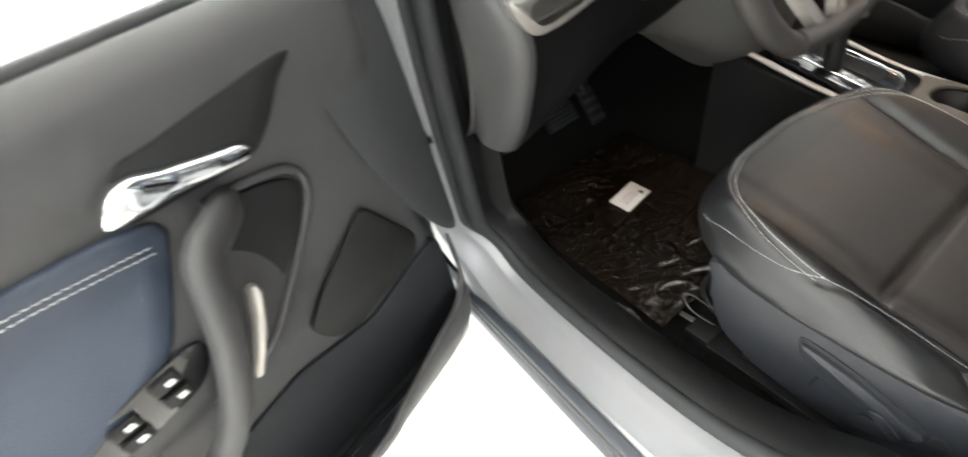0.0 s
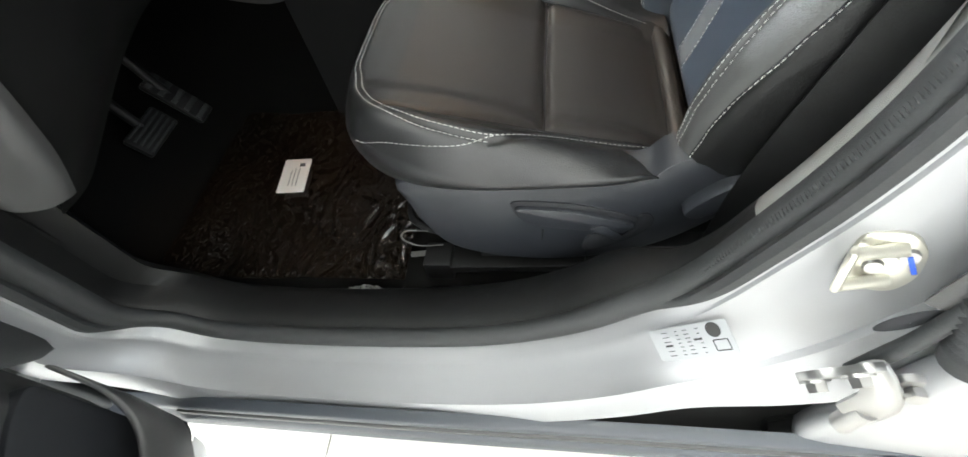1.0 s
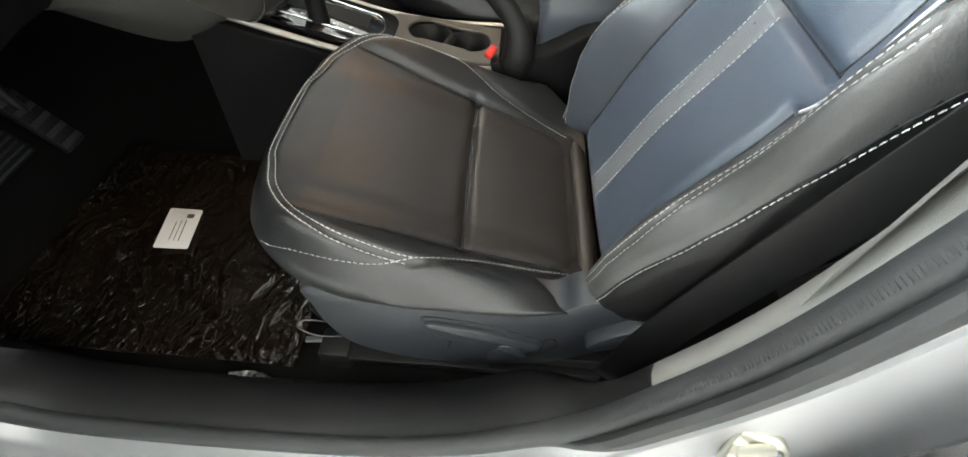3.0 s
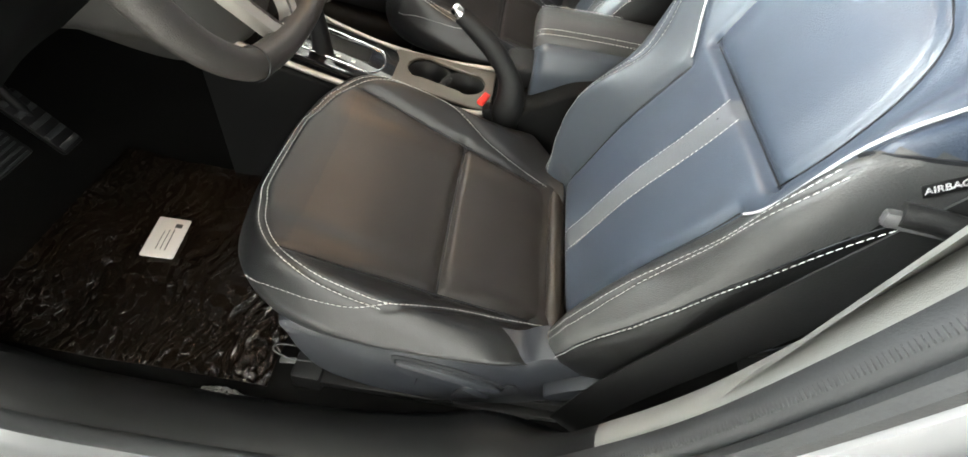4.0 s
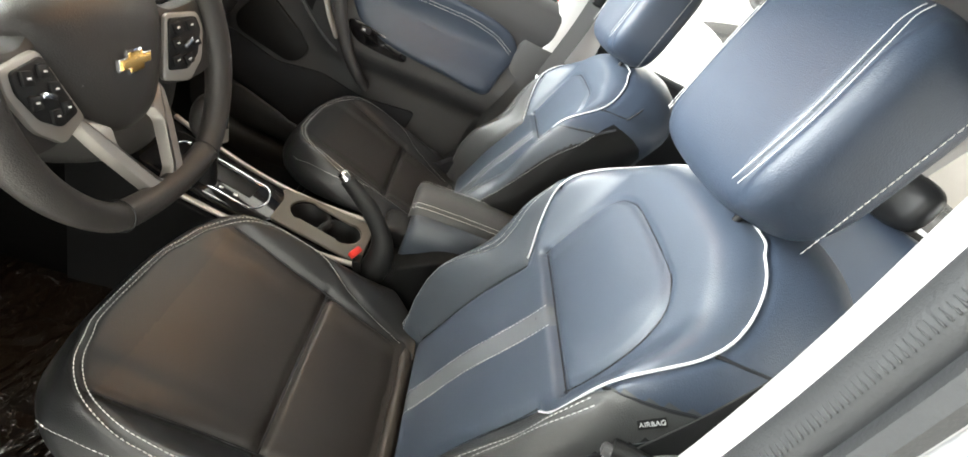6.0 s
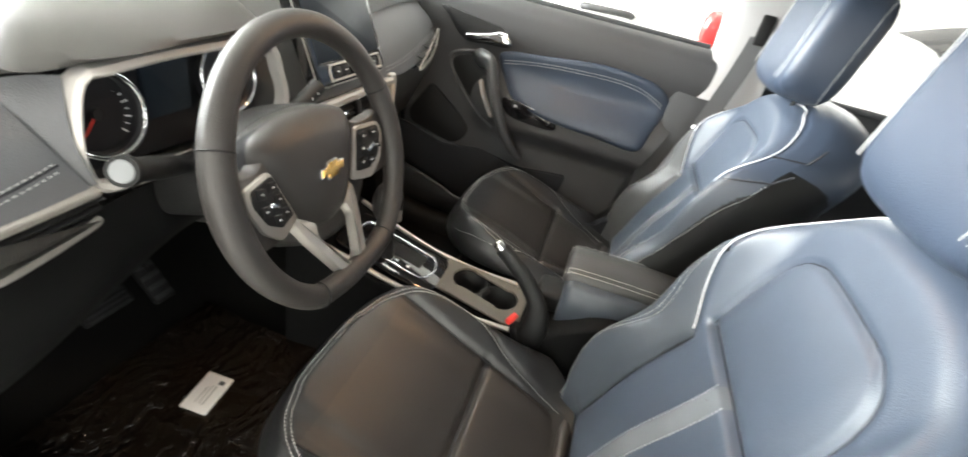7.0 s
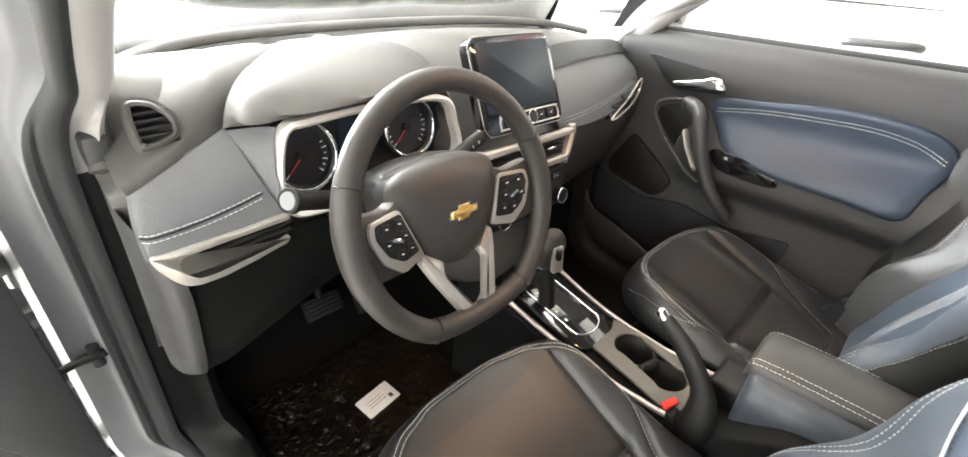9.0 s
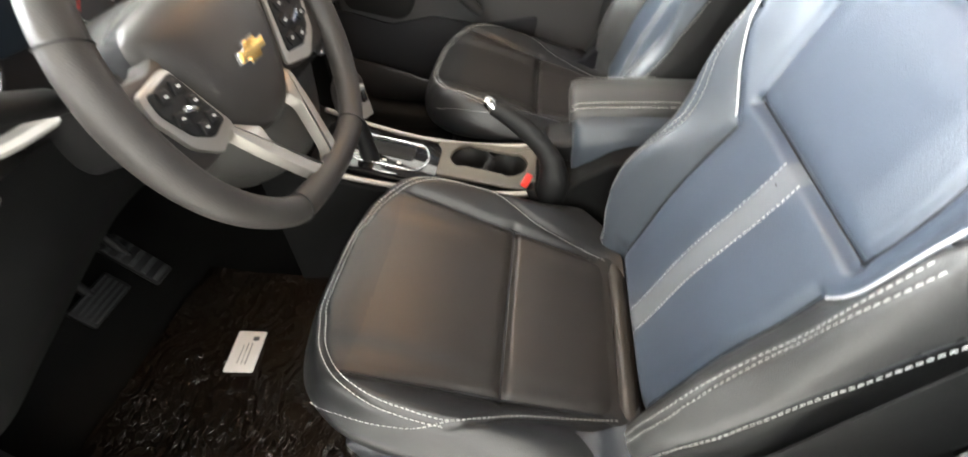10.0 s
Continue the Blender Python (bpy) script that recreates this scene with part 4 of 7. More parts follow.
    lip = spline([(-0.690, -0.672, 0.985), (-0.735, -0.660, 1.035), (-0.800, -0.630, 1.072), (-0.860, -0.560, 1.094), (-0.900, -0.440, 1.106), (-0.925, -0.250, 1.110), (-0.935, 0.0, 1.111), (-0.925, 0.25, 1.108), (-0.895, 0.48, 1.096), (-0.85, 0.64, 1.072)], 120)
    tube("dash_lip", lip, 0.016, M["dash"], d, "rounded grey lip along the dashboard top", seg=12, flat=0.55)
    # instrument hood
    hood = [
        [(-0.84, -0.375, 1.092), (-0.77, -0.415, 1.094), (-0.70, -0.478, 1.086), (-0.655, -0.518, 1.066), (-0.628, -0.539, 1.040), (-0.630, -0.538, 1.034), (-0.650, -0.535, 1.030)],
        [(-0.86, -0.350, 1.096), (-0.78, -0.390, 1.106), (-0.69, -0.452, 1.103), (-0.625, -0.495, 1.082), (-0.590, -0.515, 1.050), (-0.592, -0.515, 1.043), (-0.640, -0.510, 1.034)],
        [(-0.88, -0.330, 1.096), (-0.79, -0.360, 1.110), (-0.68, -0.410, 1.111), (-0.605, -0.440, 1.091), (-0.562, -0.450, 1.062), (-0.565, -0.450, 1.054), (-0.635, -0.445, 1.044)],
        [(-0.88, -0.290, 1.096), (-0.79, -0.300, 1.112), (-0.68, -0.315, 1.114), (-0.600, -0.325, 1.097), (-0.553, -0.328, 1.072), (-0.556, -0.328, 1.063), (-0.630, -0.325, 1.052)],
        [(-0.88, -0.235, 1.096), (-0.79, -0.230, 1.110), (-0.68, -0.220, 1.108), (-0.610, -0.215, 1.090), (-0.568, -0.210, 1.062), (-0.571, -0.210, 1.053), (-0.630, -0.212, 1.042)],
        [(-0.88, -0.180, 1.096), (-0.79, -0.170, 1.102), (-0.69, -0.160, 1.092), (-0.635, -0.155, 1.055), (-0.600, -0.150, 1.010), (-0.603, -0.150, 1.002), (-0.640, -0.152, 0.995)],
    ]
    v, f = sheet(loft(hood, 70, 50))
    raw("instrument_hood", v, f, M["dash"], d, "grey grained instrument hood", True, 50)
    # ridge that runs from the pillar round the hood
    ridge = [
        [(-0.690, -0.668, 1.005), (-0.655, -0.671, 0.996), (-0.636, -0.671, 0.987), (-0.628, -0.668, 0.979), (-0.625, -0.664, 0.968)],
        [(-0.700, -0.640, 1.028), (-0.662, -0.640, 1.013), (-0.640, -0.637, 1.000), (-0.632, -0.631, 0.990), (-0.630, -0.626, 0.980)],
        [(-0.712, -0.600, 1.062), (-0.668, -0.595, 1.043), (-0.645, -0.588, 1.028), (-0.640, -0.580, 1.016), (-0.636, -0.575, 1.003)],
        [(-0.735, -0.565, 1.092), (-0.690, -0.560, 1.080), (-0.660, -0.548, 1.066), (-0.652, -0.536, 1.048), (-0.646, -0.530, 1.028)],
        [(-0.780, -0.530, 1.100), (-0.738, -0.522, 1.100), (-0.705, -0.508, 1.093), (-0.690, -0.492, 1.080), (-0.682, -0.485, 1.066)],
        [(-0.840, -0.470, 1.099), (-0.800, -0.460, 1.103), (-0.768, -0.446, 1.101), (-0.752, -0.430, 1.092), (-0.742, -0.422, 1.080)],
        [(-0.900, -0.400, 1.092), (-0.870, -0.390, 1.097), (-0.845, -0.380, 1.098), (-0.828, -0.368, 1.092), (-0.820, -0.360, 1.082)],
    ]
    v, f = sheet(loft(ridge, 70, 24))
    raw("dash_ridge", v, f, M["dash"], d, "rounded grey ridge round the hood")
    filler = [[(-0.628, -0.536, 1.030), (-0.605, -0.505, 1.036), (-0.585, -0.488, 1.038)],
              [(-0.600, -0.530, 0.995), (-0.585, -0.514, 1.000), (-0.573, -0.500, 1.004)],
              [(-0.578, -0.522, 0.958), (-0.571, -0.513, 0.962), (-0.564, -0.505, 0.966)],
              [(-0.562, -0.508, 0.922), (-0.560, -0.504, 0.924), (-0.557, -0.498, 0.926)]]
    v, f = sheet(loft(filler, 24, 14))
    raw("cluster_cheek", v, f, M["pad"], d, "smooth grey cheek beside the dials")
    # cluster
    cl = [(-0.478, 1.030), (-0.492, 0.980), (-0.492, 0.935), (-0.47, 0.910), (-0.35, 0.905), (-0.22, 0.905), (-0.165, 0.935), (-0.175, 0.99), (-0.205, 1.035), (-0.34, 1.042), (-0.45, 1.036)]
    m = frame_m((-0.625, 0, 0), (0, 1, 0), (0, 0, 1))
    plate("dial_panel", spline(cl, 80, True), m, 0.012, M["dial"], d, "black instrument panel", r=0.002)
    o = spline(cl, 80, True)
    ring_plate("cluster_frame", inset(o, -0.010), inset(o, 0.001), frame_m((-0.588, 0, 0), (0, 1, 0), (0, 0, 1)), 0.024, M["ring"], d, "satin silver cluster surround", r=0.005)
    plate("info_display", round_poly([(-0.385, 0.955), (-0.315, 0.955), (-0.315, 1.03), (-0.385, 1.03)], 0.006), frame_m((-0.612, 0, 0), (0, 1, 0), (0, 0, 1)), 0.006, M["lcd"], d, "blue-grey display between the dials", r=0.001)
    for gy, gz in ((-0.447, 0.981), (-0.252, 0.990)):
        g = frame_m((-0.600, gy, gz), (0, 1, 0), (-0.2, 0, 1))
        an = np.linspace(0, 2 * math.pi, 56, endpoint=False)
        gauge = raw("gauge", *sheet([[g @ Vector((r * math.cos(a), r * math.sin(a), h)) for a in an] for r, h in ((0.050, -0.012), (0.050, 0.0), (0.0465, -0.002), (0.044, -0.010), (0.002, -0.011))], closed_v=True), M["dial"], d, "round black gauge", True, 25)
        tube("gauge_ring", [g @ Vector((0.0505 * math.cos(a), 0.0505 * math.sin(a), 0.004)) for a in an], 0.0030, M["chrome"], gauge, "bright gauge ring", closed=True)
        for i in range(21):
            a = radians(225 - 270 * i / 20)
            r = 0.0385
            block("gauge_mark", g @ pose(r * math.cos(a), r * math.sin(a), -0.0095, 0, 0, math.degrees(a)), (0.008 if i % 2 == 0 else 0.004, 0.0015, 0.0006), M["whiteplastic"], gauge, r=0)
        block("needle", g @ pose(-0.012, -0.012, -0.007, 0, 0, 45), (0.034, 0.0016, 0.0012), M["red"], gauge, r=0.0004)
        tube("needle_cap", [g @ Vector((0, 0, -0.010)), g @ Vector((0, 0, -0.004))], 0.007, M["plastic"], gauge, "", seg=16)
    # left pad, trim and vents
    def strip(rows, name, mat, label, nu=40, nv=24, thick=0.0):
        v, f = sheet(loft(rows, nu, nv))
        return raw(name, v, f, mat, d, label)
    strip([[(-0.612, -0.668, 0.978), (-0.590, -0.675, 0.948), (-0.572, -0.676, 0.908)],
           [(-0.604, -0.660, 0.984), (-0.578, -0.664, 0.950), (-0.562, -0.664, 0.908)],
           [(-0.612, -0.612, 1.004), (-0.578, -0.610, 0.962), (-0.559, -0.608, 0.912)],
           [(-0.626, -0.562, 1.024), (-0.582, -0.560, 0.976), (-0.557, -0.550, 0.917)],
           [(-0.634, -0.536, 1.034), (-0.584, -0.527, 0.984), (-0.556, -0.506, 0.922)]], "leather_pad", M["pad"], "grey leather pad with a double seam")
    for off in (0.0, 0.008):
        pts = spline([(-0.5775, -0.673, 0.932 + off), (-0.567, -0.660, 0.933 + off), (-0.563, -0.610, 0.938 + off), (-0.562, -0.565, 0.946 + off), (-0.562, -0.528, 0.955 + off)], 60)
        stitches("pad_stitching", pts + np.array((0.0035 - 0.4 * off, 0, 0)), (0.95, 0, 0.3), d, r=0.00042)
    pts = spline([(-0.5785, -0.673, 0.936), (-0.568, -0.660, 0.937), (-0.5645, -0.610, 0.942), (-0.5635, -0.565, 0.950), (-0.5635, -0.528, 0.959)], 60)
    tube("pad_seam", pts + np.array((0.001, 0, 0)), 0.0014, M["seam"], d, "dark cord along a sewn seam", seg=5)
    trim = [(-0.504, 0.925), (-0.56, 0.920), (-0.62, 0.917), (-0.672, 0.915), (-0.676, 0.910), (-0.670, 0.893), (-0.656, 0.870), (-0.645, 0.859), (-0.630, 0.855), (-0.60, 0.857), (-0.56, 0.866), (-0.511, 0.880), (-0.507, 0.887), (-0.51, 0.8915), (-0.56, 0.880), (-0.61, 0.870), (-0.628, 0.870), (-0.640, 0.880), (-0.645, 0.890), (-0.640, 0.899), (-0.62, 0.904), (-0.56, 0.910), (-0.506, 0.915), (-0.502, 0.919)]
    tm = frame_m((-0.514, 0, 0.0), (0.09, 1, 0), (0, 0, 1))
    plate("vent_trim", round_poly(trim, 0.004, 3), tm @ Matrix.Translation((0, 0, -0.012)), 0.024, M["satin"], d, "satin silver vent surround", r=0.0035)
    duct = [(-0.506, 0.918), (-0.64, 0.902), (-0.648, 0.885), (-0.63, 0.864), (-0.60, 0.864), (-0.508, 0.885)]
    plate("vent_duct", duct, tm @ Matrix.Translation((0, 0, -0.014)), 0.006, M["seam"], d, r=0.001)
    for i in range(4):
        block("slat", tm @ pose(-0.573 + 0.004 * i, 0.8755 + 0.0095 * i, 0.002, 25, 0, 5 + i), (0.122, 0.003, 0.014), M["plastic"], d, r=0.001)
    block("vent_tab", tm @ pose(-0.572, 0.889, 0.008, 0, 0, 6), (0.032, 0.005, 0.006), M["chrome"], d, "chrome vent tab", r=0.002)
    vm = frame_m((-0.656, -0.611, 1.044), (0.20, 1, 0.10), (-0.50, 0, 0.86)) @ Matrix.Scale(1.12, 4)
    vo = spline([(-0.020, 0.026), (0.004, 0.026), (0.022, 0.004), (0.018, -0.018), (-0.012, -0.026), (-0.022, -0.02)], 60, True)
    plate("vent_housing", vo * 1.10, vm @ Matrix.Translation((0, 0, -0.075)), 0.046, M["dash"], d, "grey vent housing", r=0.006)
    ring_plate("vent_rim", vo * 1.10, vo * 1.0, vm @ Matrix.Translation((0, 0, -0.034)), 0.031, M["dash"], d, "", r=0.004)
    louvre(d, vm, [(-0.020, 0.026), (0.004, 0.026), (0.022, 0.004), (0.018, -0.018), (-0.012, -0.026), (-0.022, -0.02)], 5, 0.044, 0.036, M["dash"])
    # knee panel
    kp = [[(-0.577, -0.650, 0.858), (-0.60, -0.660, 0.76), (-0.640, -0.655, 0.66), (-0.70, -0.650, 0.595)],
          [(-0.578, -0.60, 0.858), (-0.59, -0.60, 0.76), (-0.630, -0.60, 0.67), (-0.69, -0.60, 0.60)],
          [(-0.585, -0.52, 0.872), (-0.585, -0.52, 0.77), (-0.630, -0.52, 0.69), (-0.69, -0.52, 0.63)],
          [(-0.588, -0.42, 0.880), (-0.60, -0.42, 0.78), (-0.645, -0.42, 0.71), (-0.70, -0.42, 0.66)],
          [(-0.590, -0.30, 0.860), (-0.61, -0.30, 0.79), (-0.655, -0.30, 0.73), (-0.71, -0.30, 0.68)],
          [(-0.590, -0.16, 0.860), (-0.61, -0.16, 0.79), (-0.655, -0.16, 0.73), (-0.71, -0.16, 0.68)]]
    v, f = sheet(loft(kp, 50, 24))
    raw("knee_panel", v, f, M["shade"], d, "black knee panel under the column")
    mod = [[(-0.735, -0.676, 0.985), (-0.700, -0.680, 0.84), (-0.715, -0.676, 0.73), (-0.742, -0.670, 0.648)],
           [(-0.690, -0.682, 0.970), (-0.640, -0.684, 0.85), (-0.664, -0.682, 0.72), (-0.704, -0.678, 0.638)],
           [(-0.640, -0.678, 0.940), (-0.590, -0.676, 0.85), (-0.618, -0.674, 0.72), (-0.672, -0.668, 0.630)],
           [(-0.605, -0.664, 0.915), (-0.566, -0.660, 0.84), (-0.603, -0.657, 0.71), (-0.658, -0.650, 0.626)],
           [(-0.605, -0.646, 0.910), (-0.564, -0.642, 0.84), (-0.602, -0.641, 0.71), (-0.656, -0.638, 0.625)]]
    v, f = sheet(loft(mod, 30, 30))
    raw("end_panel", v, f, M["grey"], d, "grey dashboard end panel")
    # upper band and right-hand pad
    rp = [[(-0.580, 0.100, 1.045), (-0.550, 0.105, 0.985), (-0.535, 0.11, 0.935)],
          [(-0.620, 0.250, 1.050), (-0.575, 0.250, 0.985), (-0.550, 0.25, 0.918)],
          [(-0.650, 0.420, 1.050), (-0.598, 0.420, 0.990), (-0.575, 0.42, 0.915)],
          [(-0.672, 0.560, 1.040), (-0.622, 0.560, 0.992), (-0.600, 0.56, 0.935)],
          [(-0.690, 0.630, 1.025), (-0.645, 0.630, 0.992), (-0.630, 0.63, 0.955)]]
    strip(rp, "leather_pad", M["pad"], "grey leather pad with a double seam")
    for off in (0.0, 0.009):
        pts = spline([(-0.537, 0.125, 0.948 + off), (-0.554, 0.25, 0.945 + off), (-0.580, 0.42, 0.957 + off), (-0.602, 0.55, 0.975 + off)], 70)
        stitches("pad_stitching", pts + np.array((0.006, 0, 0.002)), (0.95, 0, 0.3), d, r=0.00042)
    band = [[(-0.640, 0.10, 1.075), (-0.600, 0.10, 1.055), (-0.585, 0.10, 1.046)], [(-0.690, 0.30, 1.080), (-0.650, 0.30, 1.062), (-0.628, 0.30, 1.050)], [(-0.72, 0.52, 1.070), (-0.690, 0.52, 1.055), (-0.664, 0.52, 1.042)], [(-0.735, 0.64, 1.055), (-0.710, 0.64, 1.040), (-0.690, 0.64, 1.026)]]
    strip([[tuple(np.add(q, (0.006, 0, 0.004))) for q in s] for s in band], "dash_band", M["plastic"], "dark band above the pad")
    rv = frame_m((-0.578, 0.480, 0.945), (-0.17, 1, 0), (-0.1, 0, 1))
    louvre(d, rv, [(-0.105, -0.036), (0.0, -0.006), (0.098, 0.036), (0.110, 0.022), (0.085, -0.010), (0.02, -0.034), (-0.08, -0.046)], 3, 0.05, 0.12, M["satin"], 0.004, 0.0035)
    # centre screen
    s = thing("centre_screen", "tall glossy infotainment screen with a satin edge and a knob row", "screen", (-0.56, -0.01, 0.95))
    sm = frame_m((-0.548, -0.020, 1.030), (0.02, 1, 0), (-0.40, 0, 1))
    ob = round_poly([(-0.108, -0.085), (0.116, -0.085), (0.108, 0.092), (-0.112, 0.092)], 0.024, 7)
    plate("screen_body", ob, sm @ Matrix.Translation((0, 0, -0.022)), 0.028, M["gloss"], s, "gloss black screen panel", r=0.003)
    tube("screen_edge", [sm @ Vector((q[0] * 1.01, q[1] * 1.01, 0.001)) for q in spline(ob, 100, True)], 0.0012, M["satin"], s, "satin silver screen edge", closed=True)
    plate("display", round_poly([(-0.098, -0.045), (0.103, -0.045), (0.098, 0.080), (-0.100, 0.080)], 0.006), sm @ Matrix.Translation((0, 0, 0.0045)), 0.003, M["lcd"], s, "switched-off display", r=0.001)
    cb = round_poly([(-0.075, -0.078), (0.100, -0.078), (0.098, -0.052), (-0.072, -0.052)], 0.010)
    o = spline(cb, 60, True)
    ring_plate("control_surround", inset(o, -0.002), inset(o, 0.002), sm, 0.009, M["satin"], s, "satin control row edge", r=0.001)
    for kx in (0.010,):
        tube("volume_knob", [sm @ Vector((kx, -0.065, 0.004)), sm @ Vector((kx, -0.065, 0.018))], 0.0125, M["plastic"], s, "black volume knob", seg=24)
        tube("knob_ring", [sm @ Vector((kx + 0.0125 * math.cos(a), -0.065 + 0.0125 * math.sin(a), 0.017)) for a in np.linspace(0, 6.283, 30, endpoint=False)], 0.0015, M["chrome"], s, "chrome knob ring", closed=True)
    for kx in (-0.05, -0.025, 0.045, 0.075):
        block("screen_button", sm @ pose(kx, -0.065, 0.007), (0.022, 0.018, 0.004), M["plastic"], s, r=0.0015)
        block("button_mark", sm @ pose(kx, -0.065, 0.0093), (0.006, 0.0014, 0.0004), M["whiteplastic"], s, r=0)
    # centre vents
    cm = frame_m((-0.515, -0.015, 0.908), (0, 1, 0), (-0.25, 0, 1))
    tr = round_poly([(-0.155, 0.030), (0.150, 0.030), (0.118, -0.030), (-0.122, -0.030)], 0.016, 6)
    o = spline(tr, 80, True)
    ring_plate("centre_vent_trim", inset(o, -0.004), inset(o, 0.011), cm, 0.016, M["satin"], d, "satin silver centre vent surround", r=0.004)
    plate("centre_vent_duct", o, cm @ Matrix.Translation((0, 0, -0.028)), 0.012, M["seam"], d, r=0.001)
    for cx in (-0.066, 0.062):
        for i in range(4):
            block("slat", cm @ pose(cx, -0.014 + 0.0095 * i, -0.003, 25, 0, 0), (0.105, 0.003, 0.014), M["plastic"], d, r=0.001)
        block("vent_tab", cm @ pose(cx + 0.005, 0.002, 0.009), (0.030, 0.005, 0.006), M["chrome"], d, "chrome vent tab", r=0.002)
    block("vent_divider", cm @ pose(-0.002, 0, -0.002), (0.016, 0.044, 0.02), M["plastic"], d, r=0.003)
    # climate controls
    hm = frame_m((-0.505, -0.015, 0.820), (0, 1, 0), (-0.12, 0, 1))
    plate("climate_panel", round_poly([(-0.125, -0.045), (0.115, -0.045), (0.120, 0.045), (-0.130, 0.045)], 0.012), hm @ Matrix.Translation((0, 0, -0.02)), 0.028, M["plastic"], d, "black climate panel", r=0.004)
    for kx in (-0.098, 0.030, 0.092):
        tube("climate_knob", [hm @ Vector((kx, -0.020, 0.006)), hm @ Vector((kx, -0.020, 0.026))], [0.0185, 0.0165], M["plastic"], d, "black climate knob", seg=26)
        tube("knob_ring", [hm @ Vector((kx + 0.017 * math.cos(a), -0.020 + 0.017 * math.sin(a), 0.025)) for a in np.linspace(0, 6.283, 30, endpoint=False)], 0.0018, M["chrome"], d, "chrome knob ring", closed=True)
    for i in range(6):
        block("climate_button", hm @ pose(-0.085 + 0.034 * i, 0.026, 0.010), (0.028, 0.016, 0.005), M["gloss"], d, r=0.002)
        block("button_mark", hm @ pose(-0.085 + 0.034 * i, 0.026, 0.0128), (0.006, 0.0014, 0.0004), M["whiteplastic"], d, r=0)
    d.location += Vector((0, -0.010, 0.006))
    s.location += Vector((-0.006, -0.014, 0.020))


def sun_sensor():
    t = thing("sun_sensor", "small white sensor dome on the dashboard top", "sensor", (-0.86, -0.27, 1.10))
    v, f = sheet([[(-0.86 + r * math.cos(a), -0.27 + r * math.sin(a), 1.098 + h) for a in np.linspace(0, 6.283, 24, endpoint=False)] for r, h in ((0.024, 0.0), (0.022, 0.006), (0.015, 0.011), (0.004, 0.013))], closed_v=True, cap=True)
    raw("sensor_dome", v, f, M["white"], t)


dashboard()
sun_sensor()


# ---- centre console ----
def console():
    c = thing("centre_console", "black centre console with satin strips and two cup holders", "console", (-0.15, 0.0, 0.30))
    secs = []
    for x, zt, w in ((-0.62, 0.64, 0.125), (-0.55, 0.600, 0.120), (-0.45, 0.572, 0.108), (-0.33, 0.545, 0.100), (-0.20, 0.535, 0.096), (-0.06, 0.545, 0.094), (0.02, 0.600, 0.092), (0.10, 0.640, 0.092), (0.30, 0.65, 0.092), (0.42, 0.60, 0.090)):
        secs.append([(x, 0.015 - w - 0.012, 0.28), (x, 0.015 - w - 0.006, 0.42), (x, 0.015 - w, zt - 0.02), (x, 0.027 - w, zt), (x, 0.015, zt + 0.002), (x, w + 0.003, zt), (x, w + 0.015, zt - 0.02), (x, w + 0.021, 0.42), (x, w + 0.027, 0.28)])
    CUPS = ((-0.222, 0.040, 0.041), (-0.140, 0.020, 0.041))
    v, f = sheet(loft(secs, 160, 110))
    mid = lambda q: np.mean([v[i] for i in q], 0)
    f = [q for q in f if not any(np.hypot(*(mid(q)[:2] - (cx, cy))) < r + 0.002 and mid(q)[2] > 0.5 for cx, cy, r in CUPS)]
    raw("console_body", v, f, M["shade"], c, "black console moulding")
    for k in (-1, 1):
        pts = spline([(-0.56, 0.012 + k * 0.104, 0.614), (-0.45, 0.012 + k * 0.094, 0.580), (-0.33, 0.012 + k * 0.088, 0.553), (-0.20, 0.012 + k * 0.085, 0.543), (-0.06, 0.012 + k * 0.083, 0.550)], 60)
        tube("side_strip", pts, 0.006, M["satin"], c, "satin silver strip along the console", seg=8)
    # selector plate
    sm = frame_m((-0.405, 0.010, 0.566), (1, 0, -0.22), (0, 1, 0))
    pl = round_poly([(-0.135, -0.072), (0.110, -0.070), (0.130, -0.03), (0.130, 0.03), (0.110, 0.070), (-0.135, 0.072)], 0.02)
    plate("selector_plate", pl, sm, 0.016, M["gloss"], c, "gloss black selector plate", r=0.006)
    o = spline(round_poly([(-0.110, -0.045), (0.085, -0.045), (0.100, 0.0), (0.085, 0.045), (-0.110, 0.045)], 0.02), 70, True)
    tube("selector_edge", [sm @ Vector((q[0], q[1], 0.017)) for q in o], 0.0022, M["chrome"], c, "chrome line round the selector gate", closed=True)
    block("selector_gate", sm @ pose(-0.01, 0.008, 0.0165), (0.15, 0.045, 0.003), M["plastic"], c, r=0.001)
    for i in range(4):
        block("gate_mark", sm @ pose(-0.05 + 0.03 * i, -0.030, 0.0168), (0.008, 0.006, 0.0008), M["whiteplastic"], c, r=0)
    # cup holders
    for cx, cy, r in CUPS:
        an = np.linspace(0, 2 * math.pi, 40, endpoint=False)
        rows = [[(cx + q * math.cos(a), cy + q * math.sin(a), z) for a in an] for q, z in ((r + 0.012, 0.537), (r + 0.006, 0.545), (r, 0.544), (r - 0.003, 0.50), (r - 0.004, 0.47), (0.002, 0.4695))]
        v, f = sheet(rows, closed_v=True)
        cup = raw("cup_holder", v, f, M["plastic"], c, "deep black cup holder")
